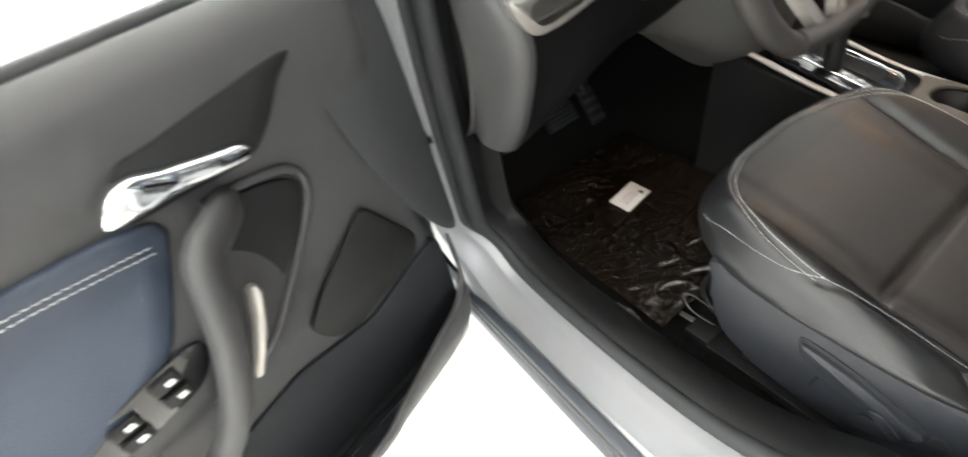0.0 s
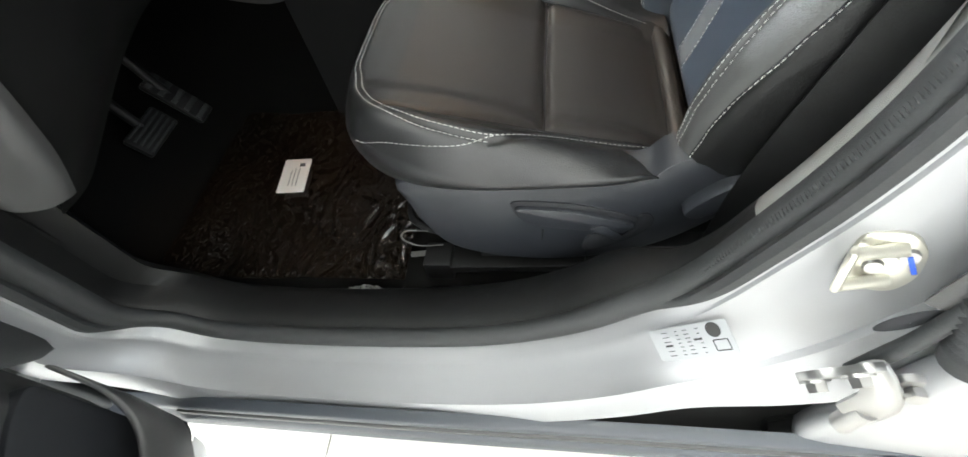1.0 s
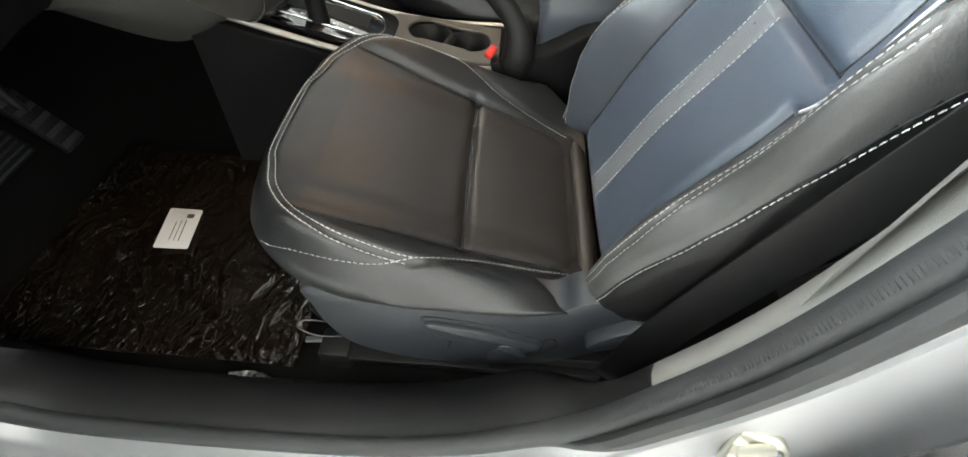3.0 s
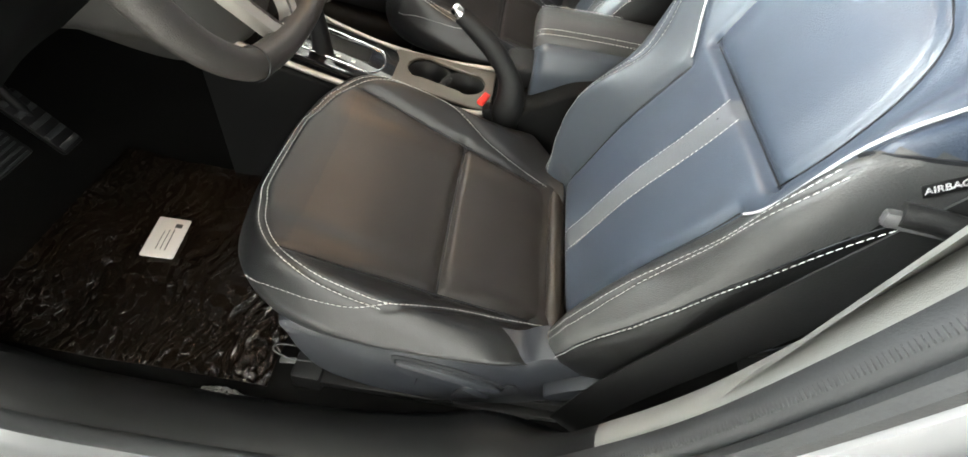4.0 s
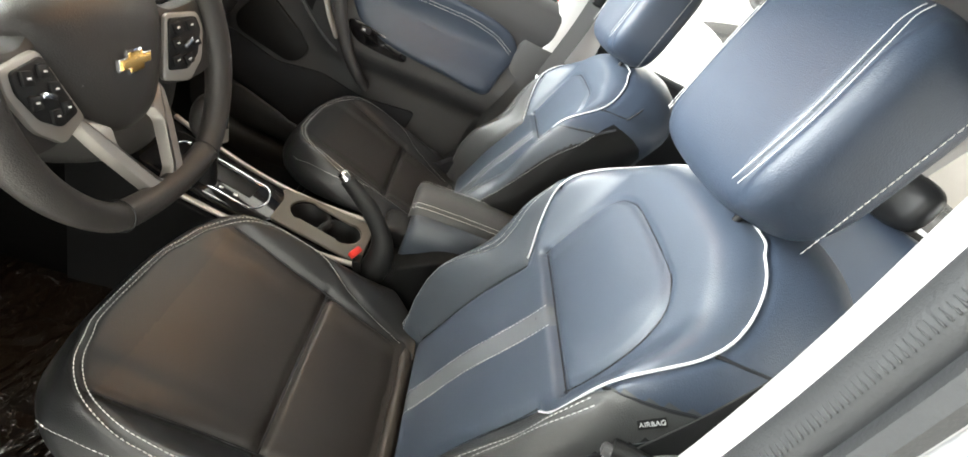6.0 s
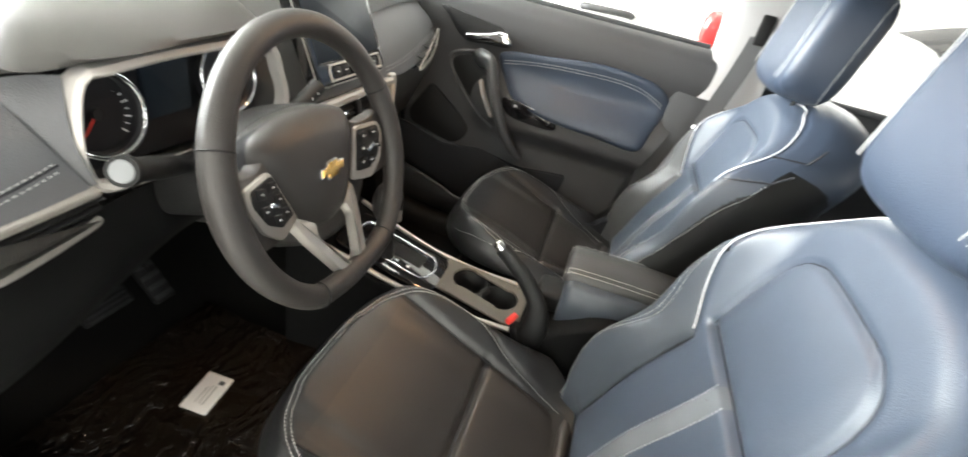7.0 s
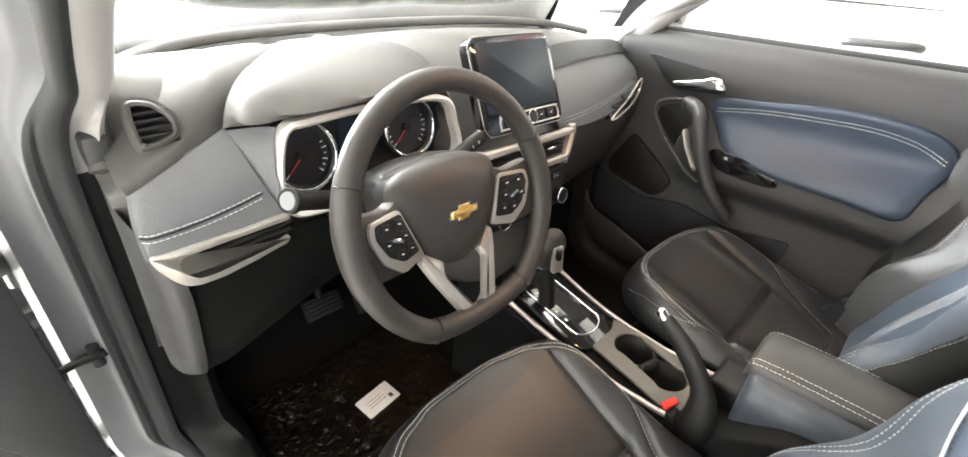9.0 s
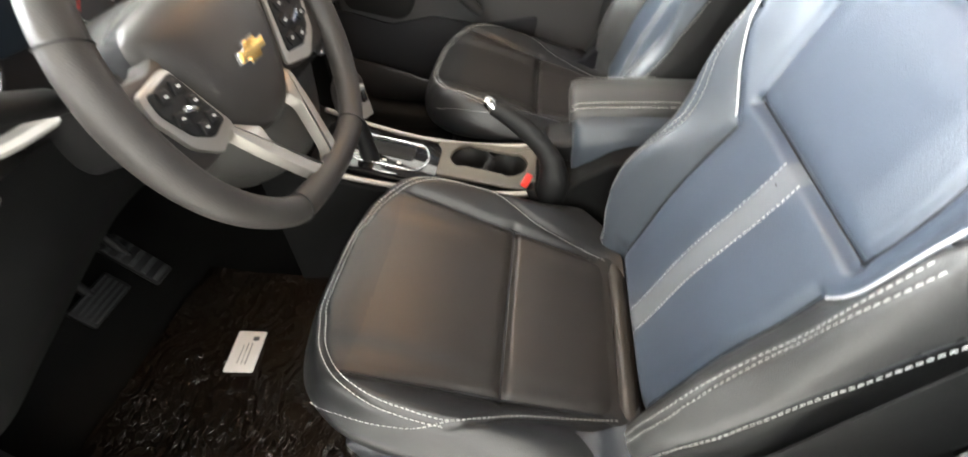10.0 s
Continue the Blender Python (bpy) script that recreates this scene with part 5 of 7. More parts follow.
    # taupe tray round the cup holders, with a waist between them
    a0, a1 = np.array(CUPS[0][:2]), np.array(CUPS[1][:2])
    ax = (a1 - a0) / np.linalg.norm(a1 - a0)
    inner = []
    for q in np.linspace(0, 2 * math.pi, 96, endpoint=False):
        dv = np.array((math.cos(q), math.sin(q)))
        cen = a1 if dv @ ax > 0 else a0
        pinch = 1 - 0.16 * math.exp(-((dv @ ax) / 0.22) ** 2)
        inner.append(tuple(cen + dv * 0.042 * pinch))
    outer = []
    box = np.array([(-0.300, -0.062), (-0.075, -0.060), (-0.070, 0.094), (-0.292, 0.096)])
    mid = (a0 + a1) / 2
    for px, py in inner:
        dv = np.array((px, py)) - mid
        dv /= np.linalg.norm(dv)
        ks = [((0.090 if dv[1] > 0 else -0.060) - mid[1]) / dv[1] if abs(dv[1]) > 1e-6 else 9, ((-0.078 if dv[0] > 0 else -0.298) - mid[0]) / dv[0] if abs(dv[0]) > 1e-6 else 9]
        outer.append(tuple(mid + dv * min(ks)))
    ring_plate("cup_tray", outer, inner, pose(0, 0, 0.5425, 0, 1.5, 0), 0.006, M["taupe"], c, "taupe satin tray round the cup holders", r=0.002)
    # gear lever
    g = thing("gear_selector", "black leather automatic gear selector with a satin front", "gear lever", (-0.425, -0.02, 0.575))
    tube("selector_shaft", spline([(-0.420, -0.02, 0.570), (-0.424, -0.022, 0.64), (-0.428, -0.028, 0.70)], 12), [0.020 - 0.0006 * i for i in range(12)], M["plastic"], g, "", seg=16)
    kn = [(-0.428, -0.028, 0.690), (-0.428, -0.030, 0.715), (-0.425, -0.032, 0.745), (-0.418, -0.033, 0.768), (-0.408, -0.033, 0.778)]
    tube("selector_knob", spline(kn, 18), [0.015, 0.019, 0.021, 0.023, 0.0245, 0.0255, 0.026, 0.0265, 0.027, 0.027, 0.027, 0.0265, 0.0255, 0.024, 0.0215, 0.0185, 0.014, 0.006], M["wheel"], g, "dark leather knob", seg=20, flat=1.35)
    block("knob_insert", frame_m((-0.399, -0.040, 0.725), (0.35, 1, 0), (-0.15, 0, 1)), (0.026, 0.060, 0.012), M["satin"], g, "satin knob insert", r=0.004)
    block("knob_button", frame_m((-0.396, -0.043, 0.740), (0.35, 1, 0), (-0.15, 0, 1)), (0.013, 0.026, 0.014), M["gloss"], g, r=0.003)
    # handbrake
    h = thing("handbrake", "black handbrake lever with a chrome release button", "handbrake", (0.0, -0.035, 0.55))
    path = spline([(-0.050, -0.076, 0.540), (-0.044, -0.072, 0.590), (-0.055, -0.062, 0.632), (-0.090, -0.050, 0.672), (-0.130, -0.040, 0.700), (-0.160, -0.036, 0.718)], 34)
    tube("brake_lever", path, [0.030] * 6 + list(np.linspace(0.030, 0.019, 10)) + [0.019] * 8 + list(np.linspace(0.019, 0.015, 10)), M["plastic"], h, "black grip", seg=16, flat=0.62, up=(0, 1, 0))
    tube("brake_button", [(-0.158, -0.036, 0.717), (-0.170, -0.034, 0.7255), (-0.174, -0.0335, 0.728)], [0.0115, 0.0115, 0.008], M["chrome"], h, "chrome release button", seg=18)
    block("brake_tray", pose(-0.020, 0.045, 0.595, 0, -8, 0), (0.085, 0.085, 0.05), M["plastic"], h, "dark tray beside the lever", r=0.012, seg=3)
    # armrest: a stitched lid over a padded base that swells towards the seats
    a = thing("armrest_box", "padded charcoal armrest lid with pale seams over a slate-blue base", "armrest", (0.12, 0.0, 0.60))
    lid, base = [], []
    for x, dz, k in ((-0.020, -0.016, 0.90), (-0.014, -0.006, 0.96), (-0.004, -0.001, 1.0), (0.05, 0.002, 1.0), (0.12, 0.004, 1.0), (0.20, 0.004, 1.0), (0.33, 0.0, 1.0)):
        ym = 0.058
        lid.append([(x, ym + (y - ym) * k, z + dz) for y, z in ((-0.006, 0.678), (-0.003, 0.690), (0.006, 0.699), (0.030, 0.706), (0.058, 0.708), (0.086, 0.706), (0.110, 0.699), (0.119, 0.690), (0.122, 0.678))])
        xb = x + (0.010 if x < 0 else 0)
        base.append([(xb, ym + (y - ym) * k, z + dz * 0.5) for y, z in ((-0.028, 0.560), (-0.036, 0.610), (-0.036, 0.640), (-0.028, 0.662), (-0.012, 0.682), (0.058, 0.688), (0.128, 0.682), (0.144, 0.662), (0.150, 0.640), (0.146, 0.560))])
    v, f = sheet(loft(lid, 50, 60), cap=True)
    raw("armrest_lid", v, f, M["bolster"], a, "charcoal leather lid")
    v, f = sheet(loft(base, 50, 60), cap=True)
    raw("armrest_base", v, f, M["slate"], a, "slate-blue padded base")
    for yy, zz in ((0.001, 0.6965), (0.009, 0.7025), (0.114, 0.6985)):
        pts = spline([(-0.017, yy + 0.004 * (0.058 - yy) / 0.058, zz - 0.010), (-0.006, yy, zz - 0.0005), (0.05, yy, zz + 0.0035), (0.16, yy, zz + 0.0055), (0.31, yy, zz + 0.003)], 70)
        stitches("armrest_stitching", pts, (0, -0.5, 0.85), a)
    for xx, zz in ((-0.0190, 0.690), (-0.0140, 0.698)):
        pts = spline([(xx + 0.001, 0.006, zz - 0.004), (xx, 0.058, zz + 0.003), (xx + 0.001, 0.110, zz - 0.004)], 40)
        stitches("armrest_stitching", pts, (-0.8, 0, 0.6), a)
    # belt buckle
    b = thing("belt_buckle", "red and black seat belt buckle between seat and console", "seat belt buckle", (-0.075, -0.140, 0.56))
    bm_ = frame_m((-0.085, -0.140, 0.605), (0, 1, 0), (-0.35, 0, 1))
    block("buckle_body", bm_ @ pose(0, -0.012, 0), (0.028, 0.060, 0.018), M["plastic"], b, r=0.005)
    block("release_button", frame_m((-0.098, -0.140, 0.634), (0.35, 1, 0), (-1, 0, 0.3)), (0.032, 0.014, 0.012), M["red"], b, "red release button", r=0.003)
    b.location += Vector((0.004, 0.060, -0.046))


console()


# ---- doors ----
def car_door(driver):
    """Inner face of a front door. Along (u) from the hinge edge, up (z), and out of the panel into the cabin (w)."""
    if driver:
        o, d, n, dz = Vector((-0.685, -0.835, -0.052)), Vector((0.25, -0.97, 0)).normalized(), Vector((0.97, 0.25, 0)).normalized(), 0
        at = (-0.66, -0.83, 0.3)
    else:
        o, d, n, dz = Vector((-0.760, 0.687, 0.035)), Vector((1, 0, 0)), Vector((0, -1, 0)), 0
        at = (-0.40, 0.70, 0.3)
    label = "open driver door, grey and navy trim with a chrome handle" if driver else "closed passenger door, grey and navy trim with a chrome handle"
    door = thing("front_car_door", label, "car door", at, "front doors")

    def W(u, z, w):
        return o + d * u + n * w + Vector((0, 0, z))

    ex = d
    if Vector((0, 0, 1)).cross(n).dot(d) < 0:
        flip = -1
    else:
        flip = 1

    def plane(u, z, w):
        """A plane on the panel: x along the door, y up, z into the cabin."""
        m = Matrix.Identity(4)
        for k, a in enumerate((d * flip, Vector((0, 0, 1)), n)):
            m[0][k], m[1][k], m[2][k] = a
        m.translation = W(u, z, w)
        return m

    def out(pts):
        q = [(flip * u, z) for u, z in pts]
        return q if flip > 0 else q[::-1]

    def bulge(u, z):
        top = 0.028 * smooth(0.86, 1.00, z) * smooth(1.085, 1.04, z)
        arm = 0.055 * smooth(0.64, 0.72, z) * smooth(0.90, 0.76, z) * smooth(0.22, 0.42, u)
        pocket = 0.0
        return 0.012 + top + arm + pocket - 0.03 * smooth(0.05, 0.0, u)

    def stretch(u):
        return u if driver else u + 0.18 * max(0.0, u - 0.6)

    us, zs = np.linspace(0.0, 0.93, 64), np.linspace(0.33, 1.075, 60)
    rows = []
    for i, z in enumerate(zs):
        row = []
        for u in us:
            lo = 0.0 + 0.02 * smooth(0.50, 0.36, z) if driver else 0.0
            uu = lo + u * (0.80 + 0.115 * smooth(0.55, 1.05, z) - lo) / 0.93
            uu = stretch(uu)
            row.append(W(uu, z, float(bulge(uu, z))))
        rows.append(row)
    back = [[W((q - o).dot(d), q.z - o.z, -0.07) for q in r] for r in (rows[-1], rows[0])]
    v, f = sheet(rows + back, closed_u=True)
    raw("door_panel", v, f, M["grey"], door, "grained grey door trim")
    # navy insert
    ins = [(0.345, 0.915), (0.50, 0.945), (0.67, 0.962), (0.79, 0.935), (0.842, 0.88), (0.822, 0.80), (0.800, 0.735), (0.70, 0.750), (0.56, 0.765), (0.46, 0.785), (0.40, 0.82)]
    rows = []
    so = spline([(stretch(a), q + 0.02 * float(smooth(0.6, 0.85, a)) * (not driver)) for a, q in ins], 90, True)
    for k, h in ((1.0, -0.004), (1.0, 0.004), (0.97, 0.009), (0.85, 0.011), (0.55, 0.012), (0.2, 0.012), (0.01, 0.012)):
        q = so.mean(0) + (so - so.mean(0)) * k
        rows.append([W(a, b, float(bulge(a, b)) + h) for a, b in q])
    v, f = sheet(rows, closed_v=True)
    raw("door_insert", v, f, M["navy"], door, "navy leather door insert")
    for off in (0, 0.009):
        c = spline([(0.365, 0.890 + off), (0.50, 0.914 + off), (0.66, 0.924 + off), (0.76, 0.905 + off), (0.825, 0.868 + off)], 70)
        stitches("insert_stitching", [W(stretch(a), q, float(bulge(stretch(a), q)) + 0.0125) for a, q in [(a, q + 0.02 * float(smooth(0.6, 0.85, a)) * (not driver)) for a, q in c]], tuple(n), door, r=0.0006, dash=0.006)
    # handle in its bowl
    # raised black plate; its dark colour stands in for a sunk bowl's shade
    plate("handle_bowl", spline(out([(0.348, 0.986), (0.300, 0.994), (0.220, 1.004), (0.138, 1.010), (0.165, 0.985), (0.195, 0.952), (0.235, 0.928), (0.300, 0.932), (0.372, 0.940)]), 60, True), plane(0, 0, 0.0395), 0.004, M["plastic"], door, "flat dark plate for the shaded handle bowl", r=0.002)
    grip = spline(out([(0.232, 0.951), (0.270, 0.961), (0.312, 0.972), (0.336, 0.982), (0.358, 0.981), (0.374, 0.969), (0.382, 0.951), (0.340, 0.944), (0.280, 0.937), (0.236, 0.934)]), 60, True)
    rows = [[plane(0, 0, 0.043) @ Vector((q[0], q[1], h + 0.010 * float(smooth(0.30, 0.37, abs(q[0]))))) for q in (inset(grip, k) if k < 0.006 else grip.mean(0) + (grip - grip.mean(0)) * (1 - k * 40))] for k, h in ((0, -0.004), (0, 0.006), (0.0015, 0.011), (0.004, 0.014), (0.012, 0.0155), (0.0245, 0.016))]
    raw("door_handle", *sheet(rows, closed_v=True, cap=True), M["chrome"], door, "chrome door handle")
    # pull handle: a hooked bar over a flat dark plate for its recess
    bar = spline([(0.285, 0.880, 0.020), (0.305, 0.893, 0.060), (0.340, 0.890, 0.092), (0.358, 0.850, 0.104), (0.380, 0.790, 0.106), (0.415, 0.715, 0.100), (0.455, 0.655, 0.085), (0.485, 0.615, 0.060)], 60)
    tube("pull_handle", [W(*q) for q in bar], [0.032] * 10 + list(np.linspace(0.032, 0.029, 12)) + [0.029] * 26 + list(np.linspace(0.029, 0.024, 12)), M["grey"], door, "moulded pull handle", seg=18, flat=0.62, up=tuple(n))
    tube("pull_insert", [W(*q) for q in spline([(0.322, 0.842, 0.110), (0.345, 0.795, 0.114), (0.380, 0.738, 0.110)], 18)], [0.007] + [0.0125] * 16 + [0.007], M["satin"], door, "satin insert in the pull handle", seg=10, flat=0.5)
    cup = out([(0.300, 0.893), (0.240, 0.884), (0.200, 0.866), (0.196, 0.840), (0.225, 0.800), (0.262, 0.762), (0.315, 0.725), (0.375, 0.690), (0.420, 0.690), (0.38, 0.78), (0.345, 0.86)])
    plate("pull_bowl", spline(cup, 70, True), plane(0, 0, 0.012), 0.010, M["plastic"], door, "flat dark plate for the recess behind the pull handle", r=0.003)
    ring = spline([(0.300, 0.903), (0.240, 0.895), (0.192, 0.876), (0.186, 0.838), (0.217, 0.793), (0.256, 0.752), (0.31, 0.715), (0.372, 0.678)], 60)
    tube("pull_edge", [W(a, q, float(bulge(a, q)) + 0.004) for a, q in ring], 0.006, M["grey"], door, "")
    # switches
    plate("switch_plate", spline(out([(0.395, 0.796), (0.46, 0.796), (0.56, 0.776), (0.575, 0.740), (0.47, 0.738), (0.415, 0.752)]), 50, True), plane(0, 0, 0.066), 0.006, M["gloss"], door, "black switch plate", r=0.002)
    for u_, z_ in ((0.445, 0.785), (0.446, 0.761), (0.497, 0.773), (0.499, 0.750)) if driver else ((0.445, 0.785),):
        block("window_switch", plane(u_, z_, 0.076), (0.030, 0.017, 0.008), M["plastic"], door, r=0.002)
        block("switch_mark", plane(u_ - 0.004, z_, 0.0805), (0.009, 0.007, 0.0008), M["whiteplastic"], door, r=0.0002)
    # speaker grille and map pocket
    plate("speaker_grille", round_poly(out([(0.132, 0.765), (0.062, 0.650), (0.075, 0.610), (0.236, 0.575), (0.272, 0.598), (0.292, 0.639), (0.253, 0.681)]), 0.02, 5), plane(0, 0, 0.014), 0.012, M["plastic"], door, "black speaker grille", r=0.003)
    pk = spline([(-0.005, 0.585, 0.022), (0.018, 0.525, 0.056), (0.060, 0.478, 0.072), (0.155, 0.462, 0.092), (0.26, 0.442, 0.112), (0.34, 0.424, 0.120), (0.60, 0.420, 0.110), (0.74, 0.50, 0.03)], 60)
    low = [(a, 0.320 + 0.03 * float(smooth(0.10, 0.0, a)), w * 0.55) for a, q, w in pk]
    lip = [[W(*q) for q in low], [W(a, (q + z2) / 2, (w * 1.05 + w2) / 2 + 0.006) for (a, q, w), (a2, z2, w2) in zip(pk, low)], [W(a, q - 0.006, w) for a, q, w in pk], [W(a, q, w - 0.004) for a, q, w in pk], [W(a, q - 0.003, w - 0.012) for a, q, w in pk], [W(a, q - 0.10, w * 0.5) for a, q, w in pk]]
    v, f = sheet(lip)
    raw("pocket_wall", v, f, M["grey"], door, "grey map pocket wall")
    # black sheet and plate add the shade inside the grey pocket
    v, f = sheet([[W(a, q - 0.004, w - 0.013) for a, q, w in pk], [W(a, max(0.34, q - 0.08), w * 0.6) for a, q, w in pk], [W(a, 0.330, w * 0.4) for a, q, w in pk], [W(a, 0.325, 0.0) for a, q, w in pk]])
    raw("pocket_liner", v, f, M["seam"], door, "black sheet standing in for shade inside the map pocket")
    plate("pocket_back", round_poly(out([(0.02, 0.60), (0.02, 0.36), (0.62, 0.36), (0.66, 0.585), (0.48, 0.560), (0.34, 0.585), (0.20, 0.560), (0.06, 0.600)]), 0.02, 4), plane(0, 0, 0.0), 0.020, M["seam"], door, "dark plate for the shaded back of the map pocket", r=0.003)
    # outer skin and window edge
    v, f = sheet([[W(u, z, -0.075 - 0.05 * math.sin(math.pi * (z - 0.25) / 0.95)) for u in np.linspace(-0.02, 1.0, 8)] for z in np.linspace(0.24, 1.06, 14)])
    raw("door_skin", v, f, M["paint"], door, "silver outer door skin")
    v, f = sheet([[W(u, z, w) for u in np.linspace(0.02, 0.97, 6)] for z, w in ((0.335, 0.030), (0.29, 0.016), (0.235, -0.012), (0.225, -0.07))])
    raw("door_lower_edge", v, f, M["paint"], door, "silver lower door edge")
    tube("window_seal", [W(u, 1.077, -0.01) for u in np.linspace(0.02, 0.93, 12)], 0.010, M["rubber"], door, "black window seal")
    sail = [(-0.03, 1.06), (0.10, 1.075), (0.145, 1.085), (0.03, 1.19)]
    plate("mirror_sail", out(sail) if True else sail, plane(0, 0, -0.03), 0.03, M["plastic"], door, "black mirror corner panel", r=0.006)
    if driver:
        # dark seal panel at the hinge edge
        edge = out([(0.070, 1.010), (0.112, 0.975), (0.120, 0.935), (0.106, 0.870), (0.088, 0.795), (0.048, 0.690), (0.005, 0.612), (-0.025, 0.594), (-0.025, 0.69), (-0.01, 1.01), (0.03, 1.025)])
        plate("hinge_edge_panel", spline(edge, 60, True), plane(0, 0, 0.016), 0.010, M["rubber"], door, "black panel along the hinge edge", r=0.004)
    else:
        mm = thing("door_mirror", "black door mirror housing outside the window", "mirror", tuple(W(0.09, 1.09, -0.05)))
        rows = []
        for k, h in ((0.75, 0.0), (1.0, 0.02), (1.0, 0.06), (0.7, 0.10), (0.2, 0.115)):
            rows.append([W(0.13, 1.125, -0.17) + Vector((-h, 0.10 * k * math.cos(a), 0.065 * k * math.sin(a))) for a in np.linspace(0, 6.283, 28, endpoint=False)])
        v, f = sheet(rows, closed_v=True, cap=True)
        raw("mirror_housing", v, f, M["gloss"], mm, "gloss black housing")
        tube("mirror_arm", [W(0.08, 1.085, -0.03), W(0.10, 1.10, -0.14)], 0.02, M["plastic"], mm)
    return door


car_door(True)
car_door(False)


# ---- car body ----
def opening(y):
    """The door opening, as a closed loop in the side of the body."""
    return spline([(-0.758, y, 0.55), (-0.750, y, 0.42), (-0.70, y, 0.340), (-0.60, y, 0.306), (-0.40, y, 0.303), (-0.20, y, 0.325), (-0.06, y, 0.385), (0.025, y, 0.470), (0.092, y, 0.60), (0.134, y, 0.70), (0.158, y, 0.80), (0.176, y, 0.95), (0.178, y, 1.08), (0.168, y, 1.20), (0.150, y, 1.33), (0.09, y, 1.385), (-0.10, y, 1.395), (-0.30, y, 1.345), (-0.55, y, 1.205), (-0.695, y, 1.075), (-0.742, y, 0.92), (-0.760, y, 0.72)], 220, True)


def car_body():
    car = thing("silver_car", "silver car shell with open door frame and black seals", "car", (0, 0, 0.12))
    p = opening(0)[:, (0, 2)]
    t = np.roll(p, -1, 0) - np.roll(p, 1, 0)
    t /= np.linalg.norm(t, axis=1)[:, None]
    nrm = np.stack([t[:, 1], -t[:, 0]], 1)
    ctr = p.mean(0)
    if ((p - ctr) * nrm).sum() < 0:
        nrm = -nrm

    def sweep(name, prof, mat, label, closed=False, side=-1, upper=None):
        rows = []
        for q, m, in zip(p, nrm):
            rear = float(smooth(-0.02, 0.08, q[0]) * smooth(0.36, 0.50, q[1]))
            front = float(smooth(-0.64, -0.74, q[0]) * smooth(0.34, 0.46, q[1]))
            row = []
            for a, y in prof(rear, front):
                row.append((q[0] + m[0] * a, side * (y + 0.026 * front), q[1] + m[1] * a))
            rows.append(row)
        high = [i for i in range(len(p)) if p[i][1] > 0.97]
        mid = [i for i in range(len(p)) if p[i][0] > 0 and p[i][1] > 0.60][0]
        if upper == "pillar":
            rows = rows[mid:high[0] + 1]
        elif upper == "sill":
            rows = rows[high[-1]:] + rows[:mid + 1]
        elif upper is not None:
            rows = rows[high[0]:high[-1] + 1] if upper else rows[high[-1]:] + rows[:high[0] + 1]
        v, f = sheet(rows, closed_u=upper is None, closed_v=closed)
        return raw(name, v, f, mat, car, label, True, 45)

    for side in (-1, 1):
        if side < 0:
            sweep("door_frame", lambda r, g: [(0.002, 0.690 + 0.034 * max(r, g)), (0.007, 0.706 + 0.020 * max(r, g)), (0.0115, 0.7155 + 0.0115 * max(r, g)), (0.0125, 0.7205 + 0.0105 * max(r, g)), (0.016 + 0.004 * r, 0.7235 + 0.0095 * max(r, g)), (0.024 + 0.03 * r, 0.738 - 0.001 * r), (0.031 + 0.06 * r, 0.756 - 0.010 * r), (0.035 + 0.078 * r, 0.770 - 0.018 * r), (0.0355 + 0.080 * r, 0.776 - 0.0165 * r), (0.040 + 0.082 * r, 0.7785 - 0.017 * r), (0.050 + 0.1 * r, 0.784 - 0.004 * r), (0.075 + 0.11 * r, 0.790)], M["paint"], "silver painted door frame", side=side)
            wide = [(-0.006, 0.684), (-0.010, 0.692), (-0.009, 0.702), (-0.004, 0.708), (0.002, 0.7105), (-0.003, 0.713), (-0.006, 0.720), (-0.002, 0.727), (0.006, 0.729), (0.014, 0.722), (0.014, 0.700), (0.008, 0.684)]
            ring_ = [(0.021 * math.cos(a) - 0.016, 0.692 + 0.014 * math.sin(a)) for a in np.linspace(3.9, 3.9 - 2 * math.pi, 12, endpoint=False)]
            sweep("door_seal", lambda r, g: [tuple(np.array(a) * (1 - max(r, g)) + np.array((c[0] - 0.020 * g * (c[1] < 0.712), c[1])) * max(r, g)) for a, c in zip(ring_, wide)], M["rubber"], "black rubber door seal", closed=True, side=side)
            ribs = []
            fine = np.linspace(0, len(p) - 1, 4 * len(p))
            for q, m in zip(np.stack([np.interp(fine, range(len(p)), p[:, k]) for k in (0, 1)], 1), np.stack([np.interp(fine, range(len(p)), nrm[:, k]) for k in (0, 1)], 1)):
                if q[0] > 0.06 and q[1] < 1.3:
                    ribs.append(block_data(frame_m((q[0] - 0.0088 * m[0], side * 0.701, q[1] - 0.0088 * m[1]), (0, 1, 0), (-m[1], 0, m[0])), (0.008, 0.0014, 0.0016), 0.0006, 1))
            raw("seal_ribs", *merge(ribs), M["rubber"], car, "fine ribs on the door seal")
